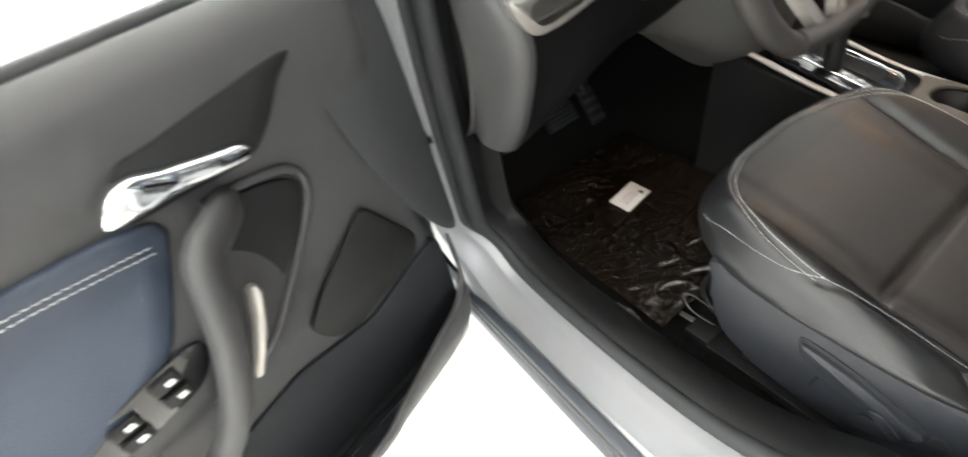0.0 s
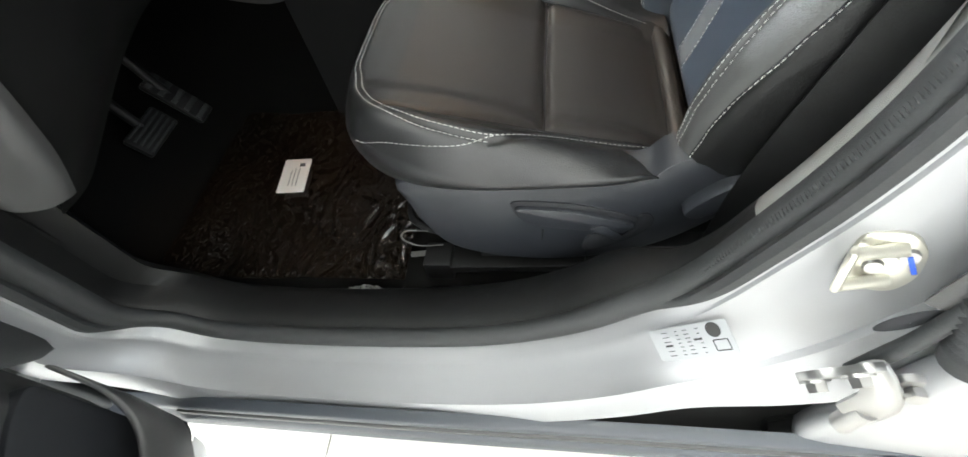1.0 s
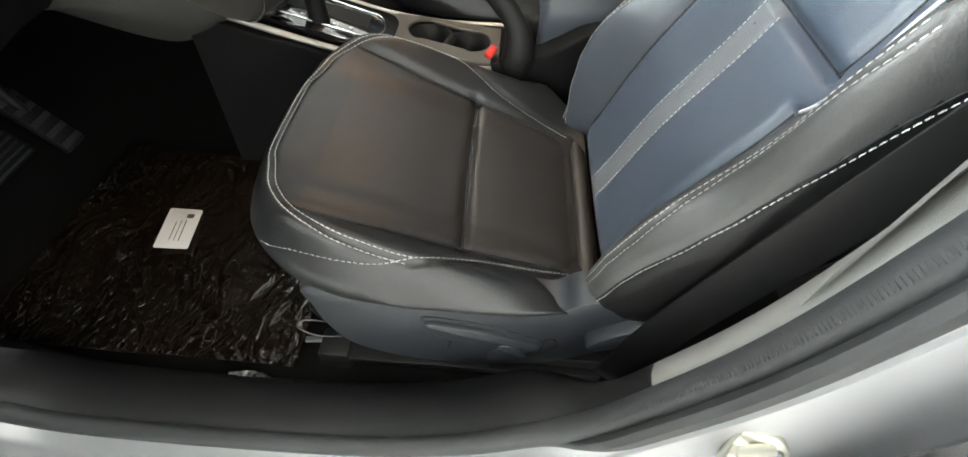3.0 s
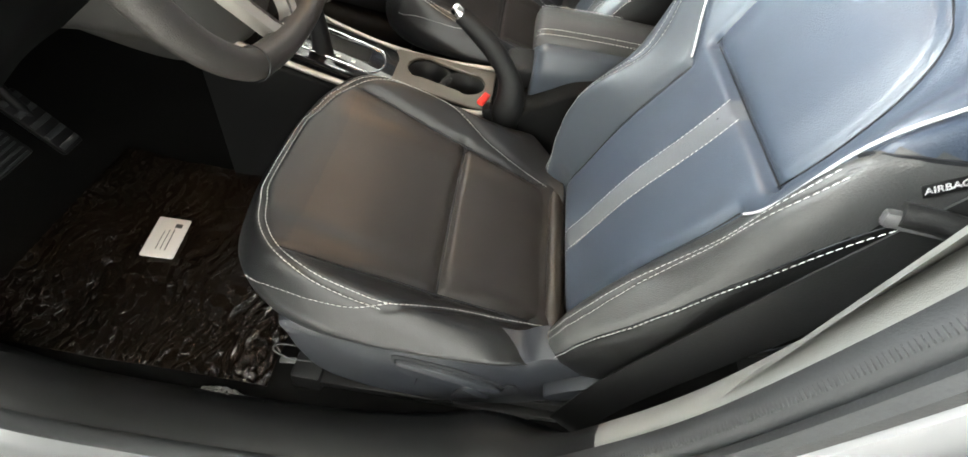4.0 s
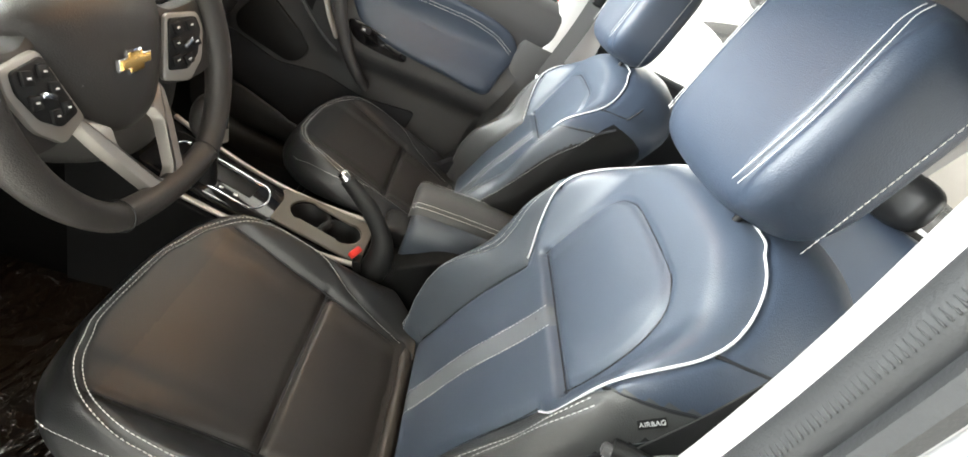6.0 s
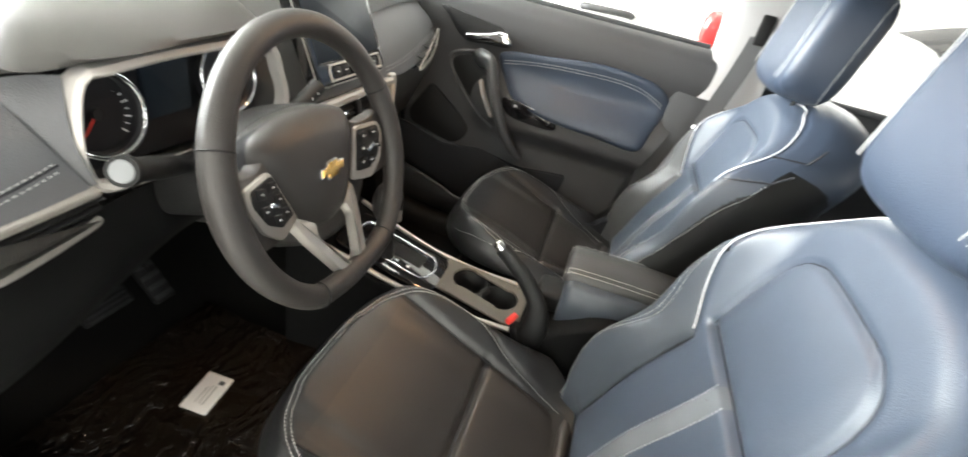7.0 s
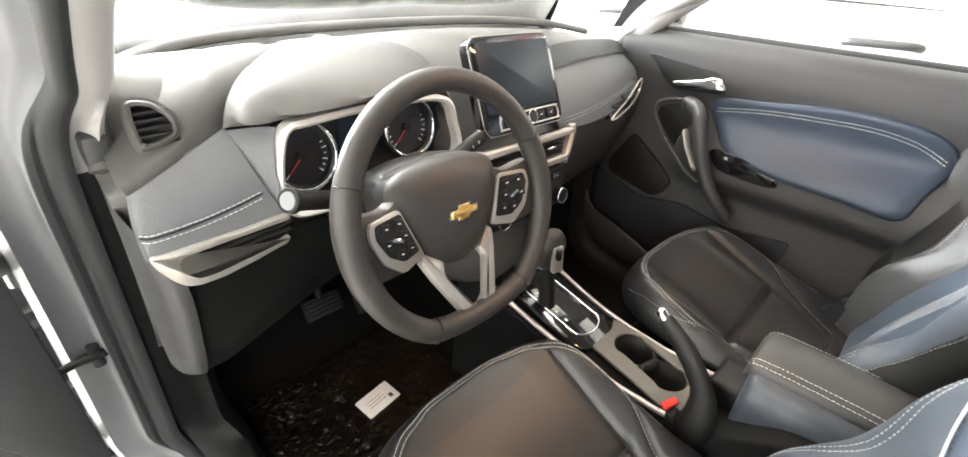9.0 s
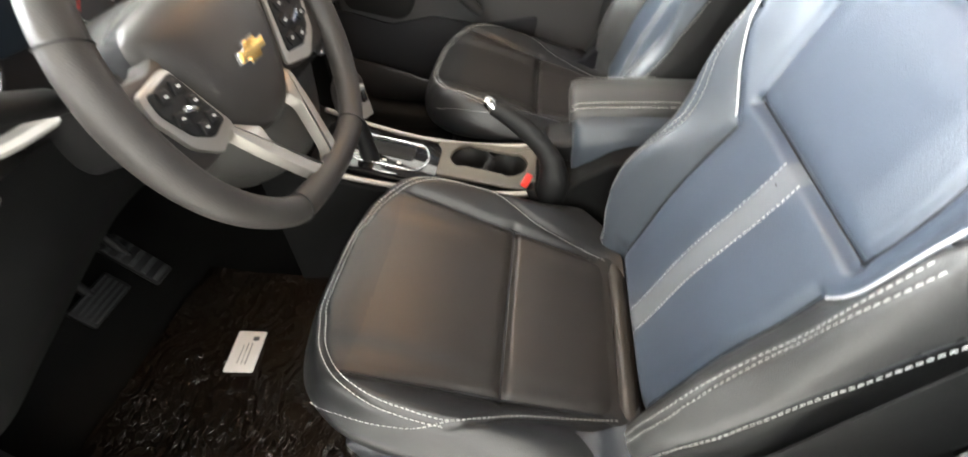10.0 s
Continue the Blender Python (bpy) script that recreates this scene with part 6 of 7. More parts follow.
        for name, mat, lab, up in (("entry_trim", M["plastic"], "black plastic entry trim", False), ("upper_frame_trim", M["liner"], "pale upper frame trim", True)):
            low = lambda r, g: [(-0.030 + 0.034 * max(r, g), 0.690 - 0.004 * max(r, g)), (-0.036 + 0.036 * max(r, g), 0.680), (-0.039 + 0.041 * max(r, g), 0.666 + 0.002 * r), (-0.037 + 0.046 * max(r, g), 0.640 + 0.015 * r), (-0.028 + 0.058 * r, 0.615 + 0.033 * r), (-0.005 + 0.085 * r, 0.600 + 0.043 * r), (0.03 + 0.13 * r, 0.592 + 0.045 * r)]
            high_ = lambda r, g: [(-0.030 + 0.034 * max(r, g), 0.690 - 0.004 * max(r, g)), (-0.034 + 0.032 * max(r, g), 0.682), (-0.036 + 0.036 * max(r, g), 0.670), (-0.030 + 0.038 * r, 0.656), (-0.012 + 0.042 * r, 0.645), (0.02 + 0.045 * r, 0.640), (0.05 + 0.11 * r, 0.637)]
            if up or side > 0:
                sweep(name, high_ if up else low, mat, lab, side=side, upper=up)
            else:
                sweep(name, low, mat, lab, side=side, upper="sill")
                sweep("pillar_lower_trim", low, M["trimlit"], "mid-grey lower pillar trim", side=side, upper="pillar")
    # joint line in the entry trim
    block("trim_joint", pose(-0.345, -0.632, 0.328), (0.0025, 0.05, 0.004), M["rubber"], car, r=0.0008)
    # rocker cladding
    for side in (-1, 1):
        rows = []
        for x in np.linspace(-0.95, 0.62, 30):
            base = 0.262 + 0.015 * float(smooth(-0.4, 0.1, x))
            rows.append([(x, side * yy, base + zz) for yy, zz in ((0.785, 0.004), (0.800, 0.0), (0.804, -0.012), (0.800, -0.030), (0.808, -0.036), (0.815, -0.060), (0.806, -0.090), (0.77, -0.105), (0.70, -0.11))])
        v, f = sheet(rows)
        raw("rocker_cladding", v, f, M["rocker"], car, "black rocker cladding with a bluish reflection in its colour")
    rows = [[(x, -yy, 0.252 + 0.015 * float(smooth(-0.4, 0.1, x)) + zz) for yy, zz in ((0.802, -0.004), (0.8065, -0.006), (0.8065, -0.022), (0.802, -0.024))] for x in np.linspace(-0.735, 0.5, 24)]
    v, f = sheet(rows, cap=True)
    raw("rocker_insert", v, f, M["grey"], car, "grey strip on the cladding")
    # floor
    v, f = sheet(loft([[(x, y, z) for x, z in ((-1.15, 0.62), (-1.02, 0.44), (-0.92, 0.325), (-0.78, 0.280), (-0.40, 0.272), (0.0, 0.272), (0.5, 0.30))] for y in (-0.63, -0.4, -0.2, 0.0, 0.2, 0.4, 0.63)], 30, 50))
    raw("car_floor", v, f, M["carpet"], car, "black carpet floor")
    # A pillar trim, roof, windscreen, rear
    for side in (-1, 1):
        pts = spline([(-0.745, side * 0.672, 1.060), (-0.70, side * 0.672, 1.105), (-0.56, side * 0.660, 1.195), (-0.30, side * 0.625, 1.32), (-0.10, side * 0.60, 1.375)], 40)
        if side > 0:
            tube("pillar_trim", pts, [0.026] * 6 + [0.028] * 34, M["liner"], car, "light grey pillar trim", seg=14, flat=0.75)
        block("pillar_foot", pose(-0.725, side * 0.682, 1.022, 0, 12, 0), (0.075, 0.03, 0.05), M["grey"], car, "dark pillar foot cover", r=0.009)
    v, f = sheet(loft([[(x, y, 1.405 + 0.035 * math.cos(y * 2.2) - 0.10 * max(0, x - 0.6) ** 2 - 0.9 * max(0, -x - 0.05) ** 2) for x in (-0.30, -0.1, 0.3, 0.8, 1.3, 1.5)] for y in (-0.60, -0.3, 0, 0.3, 0.60)], 24, 24))
    raw("headliner", v, f, M["liner"], car, "grey fabric headliner")
    v, f = sheet(loft([[(x, y, 1.430 + 0.040 * math.cos(y * 2.2) - 0.10 * max(0, x - 0.6) ** 2 - 0.9 * max(0, -x - 0.05) ** 2) for x in (-0.32, -0.1, 0.3, 0.8, 1.3, 1.6)] for y in (-0.64, -0.3, 0, 0.3, 0.64)], 24, 24))
    raw("roof_skin", v, f, M["paint"], car, "silver roof skin")
    ws = raw("windscreen", *sheet([[Vector((-1.14 + 0.10 * abs(y), y, 1.03)).lerp(Vector((-0.30, y * 0.86, 1.385)), t) + Vector((-0.03 * math.sin(math.pi * t), 0, 0.03 * math.sin(math.pi * t))) for y in np.linspace(-0.68, 0.68, 16)] for t in np.linspace(0, 1, 12)]), M["glass"], car, "clear windscreen")
    ws.visible_shadow = False
    v, f = sheet([[(-1.14 + 0.10 * abs(y) + h, y, 1.104 - 0.04 * abs(y) + k) for y in np.linspace(-0.70, 0.70, 20)] for h, k in ((-0.10, -0.03), (0.0, 0.008), (0.03, 0.010), (0.05, -0.02))])
    raw("cowl", v, f, M["plastic"], car, "black scuttle below the windscreen")
    # bonnet and front wing keep the front closed
    v, f = sheet(loft([[(x, y, z - 0.08 * (y / 0.8) ** 2) for x, z in ((-1.16, 1.02), (-1.5, 0.98), (-1.9, 0.92), (-2.2, 0.80), (-2.3, 0.45))] for y in (-0.84, -0.5, 0, 0.5, 0.84)], 16, 24))
    raw("bonnet", v, f, M["paint"], car, "silver bonnet")
    for side in (-1, 1):
        v, f = sheet(loft([[(x, side * y, z) for y, z in ((0.72, 1.02), (0.82, 0.93), (0.86, 0.75), (0.85, 0.45), (0.80, 0.20))] for x in (-0.90, -1.2, -1.6, -2.1)], 16, 20))
        raw("front_wing", v, f, M["paint"], car, "silver front wing")
    # road wheels
    for x in (-1.62, 1.02):
        for side in (-1, 1):
            an = np.linspace(0, 2 * math.pi, 40, endpoint=False)
            rim = lambda prof: sheet([[(x + r * math.cos(a), side * y, 0.315 + r * math.sin(a)) for a in an] for r, y in prof], closed_v=True)
            v, f = rim(((0.22, 0.60), (0.29, 0.60), (0.315, 0.62), (0.315, 0.76), (0.29, 0.785), (0.225, 0.78), (0.215, 0.76)))
            wheel = raw("road_wheel", v, f, M["rubber"], car, "black tyre")
            v, f = rim(((0.218, 0.765), (0.20, 0.755), (0.18, 0.74), (0.06, 0.755), (0.03, 0.765), (0.002, 0.765)))
            raw("wheel_rim", v, f, M["satin"], wheel, "silver wheel rim")
    # firewall
    v, f = sheet([[(-1.12, y, z) for y in (-0.72, 0.72)] for z in (0.25, 1.03)])
    raw("bulkhead", v, f, M["shade"], car, "black bulkhead")
    v, f = sheet([[(x, s, 0.24 + 0.0 * x) for s in (-0.80, 0.80)] for x in (-1.12, 1.9)])
    raw("underbody", v, f, M["plastic"], car, "black underbody")


car_body()


# ---- footwell things ----
def footwell():
    mat_ = thing("floor_mat", "black floor mat under crinkled clear protective film", "floor mat", (-0.60, -0.35, 0.28))
    ol = round_poly([(-0.83, -0.57), (-0.36, -0.57), (-0.36, -0.12), (-0.86, -0.12)], 0.05)
    rng = random.Random(3)
    nx, ny = 120, 104
    rows = []
    for i in range(nx):
        r = []
        for j in range(ny):
            x, y = -0.86 + 0.50 * i / (nx - 1), -0.575 + 0.46 * j / (ny - 1)
            fold = noise.noise((x * 14, y * 9, 0.3))
            ridge = (1 - abs(noise.noise((x * 46 + 3 * fold, y * 26, 1.3)))) ** 3
            z = 0.296 + 0.14 * max(0.0, -(x + 0.72)) ** 1.2 + 0.004 * fold + 0.0030 * ridge + rng.uniform(-0.0002, 0.0002)
            r.append((x, y, z))
        rows.append(r)
    v, f = sheet(rows)
    raw("mat_film", v, f, M["film"], mat_, "crinkled clear film over the mat", True)
    card = thing("paper_card", "small pale paper card on the floor mat", "card", (-0.654, -0.332, 0.306))
    cm = frame_m((-0.655, -0.332, 0.309), (0.012, -0.09, 0), (0.05, 0.012, -0.006))
    plate("card_sheet", round_poly([(-0.048, -0.029), (0.048, -0.029), (0.048, 0.029), (-0.048, 0.029)], 0.004), cm if cm[2][2] > 0 else cm @ pose(0, 0, 0, 180, 0, 0), 0.0012, M["paper"], card, r=0.0004)
    top = cm if cm[2][2] > 0 else cm @ pose(0, 0, 0, 180, 0, 0)
    for bx, by, sx, sy in ((-0.030, 0.012, 0.010, 0.012), (0.005, 0.008, 0.05, 0.0016), (0.005, 0.0, 0.05, 0.0012), (0.008, -0.008, 0.044, 0.0012)):
        block("print_bar", top @ pose(bx, by, 0.0014), (sx, sy, 0.0003), M["grey"], card, r=0)
    foil = thing("film_scrap", "crumpled scrap of clear plastic film on the sill carpet", "plastic scrap", (-0.40, -0.588, 0.29))
    vs = []
    for i in range(20):
        r = []
        for j in range(10):
            a, b = i / 19, j / 9 - 0.5
            x, y = -0.459 + 0.084 * a, -0.603 + 0.030 * b * math.sin(math.pi * min(1, 0.12 + 0.95 * a)) ** 0.6
            r.append((x + 0.003 * noise.noise((i, j, 0)), y + 0.002 * noise.noise((j, i, 7)), 0.296 + 0.018 * abs(noise.noise((i * 0.8, j * 0.9, 4))) + 0.010 * (1 - 4 * b * b) * math.sin(math.pi * a)))
        vs.append(r)
    v, f = sheet(vs)
    raw("scrap_sheet", v, f, M["scrap"], foil, smooth=False)
    for name, px, py, pz, w, h, lab in (("brake_pedal", -0.905, -0.325, 0.445, 0.105, 0.055, "ribbed black brake pedal"), ("accelerator_pedal", -0.91, -0.215, 0.44, 0.05, 0.13, "long black plastic accelerator pedal")):
        pd = thing(name, lab, "pedal", (px, py, pz))
        pm = frame_m((px, py, pz), (0, 1, 0), (-0.6, 0, 0.8))
        block("pedal_pad", pm, (w, h, 0.014), M["plastic"], pd, r=0.005)
        for i in range(5):
            block("pedal_rib", pm @ pose(0, -h / 2 + h * (i + 0.5) / 5, 0.008), (w * 0.85, h * 0.08, 0.004), M["rubber"], pd, r=0.001)
        tube("pedal_arm", spline([(px - 0.01, py, pz + 0.01), (px - 0.05, py, pz + 0.12), (px - 0.12, py, pz + 0.30)], 14), 0.010, M["plastic"], pd)


footwell()


# ---- details on the driver's side frame ----
def pillar_details():
    lab = thing("tyre_label", "silver-grey tyre pressure label with tiny print on the door frame", "label", (0.055, -0.73, 0.45))
    a, b, d = Vector((0.018, -0.7205, 0.443)), Vector((0.080, -0.7365, 0.515)), Vector((0.032, -0.7485, 0.423))
    ex, ey = (b - a), (d - a)
    m = frame_m(a + ex / 2 + ey / 2, tuple(ex), tuple(-ey))
    if m.to_3x3().col[2].y > 0:
        m = m @ pose(0, 0, 0, 180, 0, 0)
    L, H = ex.length, ey.length
    m = m @ Matrix.Translation((0, 0, 0.004))
    plate("label_sheet", round_poly([(-L / 2, -H / 2), (L / 2, -H / 2), (L / 2, H / 2), (-L / 2, H / 2)], 0.003), m, 0.0008, M["labelgrey"], lab, r=0.0002)
    rng = random.Random(5)
    for cx, n, w in ((-0.30, 6, 0.10), (-0.14, 7, 0.05), (-0.02, 7, 0.08), (0.13, 6, 0.05)):
        for i in range(n):
            block("print_bar", m @ pose(cx * L, (0.36 - 0.72 * i / (n - 1)) * H, 0.0009), (w * L * rng.uniform(0.6, 1.0), 0.022 * H, 0.0002), M["ink"], lab, r=0)
    an = np.linspace(0, 2 * math.pi, 24, endpoint=False)
    plate("label_disc", [(0.32 * L + 0.085 * L * math.cos(q), 0.26 * H + 0.085 * L * math.sin(q)) for q in an], m @ Matrix.Translation((0, 0, 0.0007)), 0.0004, M["ink"], lab, r=0.0001)
    o = np.array(round_poly([(0.26 * L, -0.36 * H), (0.44 * L, -0.36 * H), (0.44 * L, -0.02 * H), (0.26 * L, -0.02 * H)], 0.002))
    ring_plate("label_icon", o, inset(o, 0.0012), m @ Matrix.Translation((0, 0, 0.0007)), 0.0004, M["ink"], lab, r=0.0001)
    for cx, cy in ((-0.30, -0.05), (0.10, 0.05)):
        block("label_pictogram", m @ pose(cx * L, cy * H, 0.001), (0.10 * L, 0.06 * H, 0.0002), M["ink"], lab, r=0)

    st = thing("door_striker", "zinc door striker loop on a plate with a bolt", "striker", (0.15, -0.745, 0.63))
    sm = frame_m((0.160, -0.739, 0.630), (0.975, -0.219, 0.031), (-0.249, 0.273, 0.929))
    plate("striker_plate", round_poly([(-0.020, -0.031), (0.016, -0.031), (0.027, -0.012), (0.025, 0.014), (0.010, 0.031), (-0.020, 0.026)], 0.010, 6), sm, 0.006, M["zincyellow"], st, "yellowish zinc base plate", r=0.002)
    for by in (-0.017, 0.016):
        tube("striker_post", [sm @ Vector(q) for q in ((0.008, by, 0.006), (-0.006, by, 0.012), (-0.024, by, 0.020))], [0.0062, 0.0052, 0.0050], M["zincyellow"], st, "striker post", seg=12)
    block("striker_bar", sm @ pose(-0.025, 0, 0.020, 0, -25, 0), (0.007, 0.043, 0.013), M["zincyellow"], st, "flat striker bar", r=0.003)
    for bx, by in ((0.013, 0.010), (-0.004, -0.004)):
        tube("striker_bolt", [sm @ Vector((bx, by, 0.005)), sm @ Vector((bx, by, 0.0095))], [0.0075, 0.0062], M["steel"], st, "steel bolt head", seg=12)
    block("paint_mark", sm @ pose(0.0165, 0.004, 0.0098, 0, 0, 28), (0.0035, 0.018, 0.0008), M["bluepen"], st, "blue paint mark", r=0.0003)

    hg = thing("rear_door_hinge", "zinc rear door hinge with bolts on the pillar", "hinge", (0.18, -0.79, 0.50))
    hm = frame_m((0.150, -0.794, 0.542), (0.60, -0.10, 0.79), (-0.75, -0.25, 0.55))
    if hm.to_3x3().col[2].y > 0:
        hm = hm @ pose(0, 0, 0, 180, 0, 0)
    plate("hinge_leaf", round_poly([(-0.034, -0.012), (-0.014, -0.017), (0.004, -0.012), (0.022, -0.016), (0.034, -0.006), (0.030, 0.014), (0.006, 0.011), (-0.012, 0.016), (-0.032, 0.012)], 0.007, 5), hm, 0.008, M["steel"], hg, "zinc hinge leaf", r=0.003)
    for bx in (-0.022, 0.013):
        tube("hinge_washer", [hm @ Vector((bx, 0, 0.007)), hm @ Vector((bx, 0, 0.010))], [0.0125, 0.0120], M["steel"], hg, "bolt washer", seg=20)
        tube("hinge_bolt", [hm @ Vector((bx, 0, 0.009)), hm @ Vector((bx, 0, 0.018))], [0.0090, 0.0082], M["steel"], hg, "hexagonal hinge bolt", seg=6)
    arm = spline([(0.166, -0.797, 0.556), (0.178, -0.806, 0.540), (0.186, -0.812, 0.515), (0.184, -0.812, 0.485)], 20)
    tube("hinge_arm", arm, [0.013] * 6 + list(np.linspace(0.013, 0.019, 8)) + [0.019] * 6, M["steel"], hg, "bent hinge arm", seg=10, flat=0.5, up=(0, -1, 0))
    tube("hinge_knuckle", [(0.176, -0.818, 0.462), (0.182, -0.815, 0.500)], 0.010, M["steel"], hg, "hinge knuckle", seg=16)
    tube("flange_bolt", [(0.206, -0.802, 0.532), (0.205, -0.808, 0.533)], [0.017, 0.015], M["steel"], hg, "flanged bolt", seg=22)
    tube("flange_bolt", [(0.205, -0.808, 0.533), (0.204, -0.816, 0.534)], 0.0085, M["steel"], hg, "hexagonal bolt head", seg=6)

    cd = thing("cable_conduit", "black corrugated cable boot between pillar and rear door", "cable boot", (0.22, -0.79, 0.60))
    path = spline([(0.212, -0.782, 0.640), (0.218, -0.791, 0.612), (0.224, -0.801, 0.582)], 55)
    tube("conduit_boot", path, [0.016 + 0.005 * i / 54 + (0.0022 * math.cos(i * 2 * math.pi / 6) if i < 42 else 0.002) for i in range(55)], M["rubber"], cd, "corrugated rubber boot", seg=20)
    tube("conduit_arm", spline([(0.190, -0.785, 0.760), (0.200, -0.784, 0.715), (0.209, -0.782, 0.678), (0.213, -0.783, 0.636)], 20), [0.011] * 8 + [0.013] * 8 + [0.016] * 4, M["rubber"], cd, "flat black cable arm", seg=10, flat=0.6)
    strip = thing("pillar_seal", "black rubber seal strip beside the rear door hinge", "seal", (0.19, -0.78, 0.54))
    tube("seal_strip", spline([(0.170, -0.788, 0.520), (0.180, -0.786, 0.545), (0.193, -0.784, 0.582), (0.204, -0.780, 0.630), (0.212, -0.778, 0.70), (0.220, -0.778, 0.82), (0.224, -0.778, 0.95)], 40), 0.0075, M["rubber"], strip, "black rubber strip", seg=8)
    # grey strip stands in for the shadow in the gap at the pillar's rear edge
    tube("pillar_gap_shade", spline([(0.196, -0.772, 0.618), (0.203, -0.770, 0.660), (0.209, -0.769, 0.72), (0.217, -0.769, 0.85), (0.220, -0.769, 0.96)], 30), 0.015, M["grey"], strip, "dark grey strip for the shaded gap at the pillar edge", seg=10, flat=0.35, up=(0, -1, 0))
    # flat black oval in place of a hole; the colour gives its dark inside
    hole = [(0.184 + 0.022 * math.cos(q) * 0.8 + 0.010 * math.sin(q) * 0.4, -0.7745 - 0.002 * math.sin(q), 0.594 + 0.018 * math.cos(q) * 0.9 - 0.008 * math.sin(q)) for q in np.linspace(0, 6.283, 24, endpoint=False)]
    v, f = sheet([hole, [tuple(Vector(q).lerp(Vector((0.184, -0.776, 0.594)), 0.98)) for q in hole]], closed_v=True)
    ob = raw("frame_hole", v, f, M["seam"], None)
    tagged(ob, "black oval patch for the dark hole in the pillar", "grommet")

    ck = thing("door_check", "black door check strap bolted to the front pillar", "door check", (-0.80, -0.757, 0.64))
    tube("check_strap", spline([(-0.790, -0.742, 0.648), (-0.802, -0.790, 0.636), (-0.795, -0.850, 0.625), (-0.77, -0.92, 0.615)], 16), [0.012, 0.012, 0.011, 0.010] + [0.009] * 12, M["plastic"], ck, "black strap", seg=8, flat=0.6)
    tube("check_pin", [(-0.796, -0.756, 0.622), (-0.796, -0.756, 0.664)], 0.009, M["rubber"], ck, "pivot pin", seg=12)
    ck.location += Vector((0.015, -0.014, 0.016))
    # hinges of the open door
    for z in (0.46, 0.84):
        h2 = thing("front_door_hinge", "painted front door hinge on the pillar", "hinge", (-0.84, -0.80, z), "front hinges")
        block("hinge_leaf", pose(-0.850, -0.800, z, 0, 0, 10), (0.045, 0.012, 0.07), M["steel"], h2, r=0.004)
        block("hinge_arm", pose(-0.815, -0.832, z, 0, 0, -50), (0.075, 0.014, 0.035), M["steel"], h2, r=0.005)
        tube("hinge_pin", [(-0.832, -0.818, z - 0.045), (-0.832, -0.818, z + 0.045)], 0.009, M["steel"], h2, seg=12)


pillar_details()


# ---- open rear door on the driver's side ----
def rear_door():
    door = thing("rear_car_door", "shut silver rear door with a rolled front edge", "car door", (0.25, -0.83, 0.3))
    o = Vector((0.212, -0.814, 0))
    rows = []
    for z in np.linspace(0.27, 1.02, 26):
        bow = min(max(0.10 * (z - 0.6), -0.03), 0.03)
        rows.append([o + Vector((u, -w - bow, z)) for u, w in ((0.060, -0.026), (0.012, -0.027), (0.002, -0.024), (-0.004, -0.010), (-0.0045, -0.003), (-0.002, 0.003), (0.004, 0.006), (0.03, 0.010), (0.15, 0.018), (0.40, 0.024), (0.75, 0.02), (0.95, 0.0))])
    v, f = sheet(rows)
    raw("door_skin", v, f, M["paint"], door, "silver door skin with rolled front edge", True, 60)
    rows = []
    for z in (0.20, 0.215, 0.262, 0.272):
        rows.append([o + Vector((u, -w + 0.03, z)) for u, w in ((0.02, -0.03), (-0.03, -0.02), (-0.035, 0.0), (0.0, 0.014), (0.3, 0.03), (0.9, 0.02))])
    v, f = sheet(rows)
    raw("door_cladding", v, f, M["plastic"], door, "black lower cladding corner")


rear_door()


def wing_inner():
    t = thing("wing_inner", "dark inner wing and sealing behind the open door's hinges", "car part", (-0.90, -0.83, 0.2))
    block("inner_panel", pose(-0.905, -0.835, 0.66), (0.03, 0.13, 0.98), M["rubber"], t, r=0.008)
    block("wing_edge", pose(-0.915, -0.895, 0.66), (0.05, 0.012, 0.96), M["paint"], t, "silver wing edge", r=0.005)
    for z in (0.30, 0.56, 0.70, 0.95):
        block("wing_bracket", pose(-0.885, -0.825, z, 0, 12, 20), (0.02, 0.07, 0.05), M["steel"], t, "bare metal bracket", r=0.006)
        tube("bracket_bolt", [(-0.876, -0.825, z), (-0.866, -0.825, z)], 0.009, M["steel"], t, seg=6)
    tube("wing_seal", spline([(-0.872, -0.80, 0.25), (-0.885, -0.80, 0.6), (-0.880, -0.795, 1.0)], 20), 0.012, M["rubber"], t, "black seal")


wing_inner()


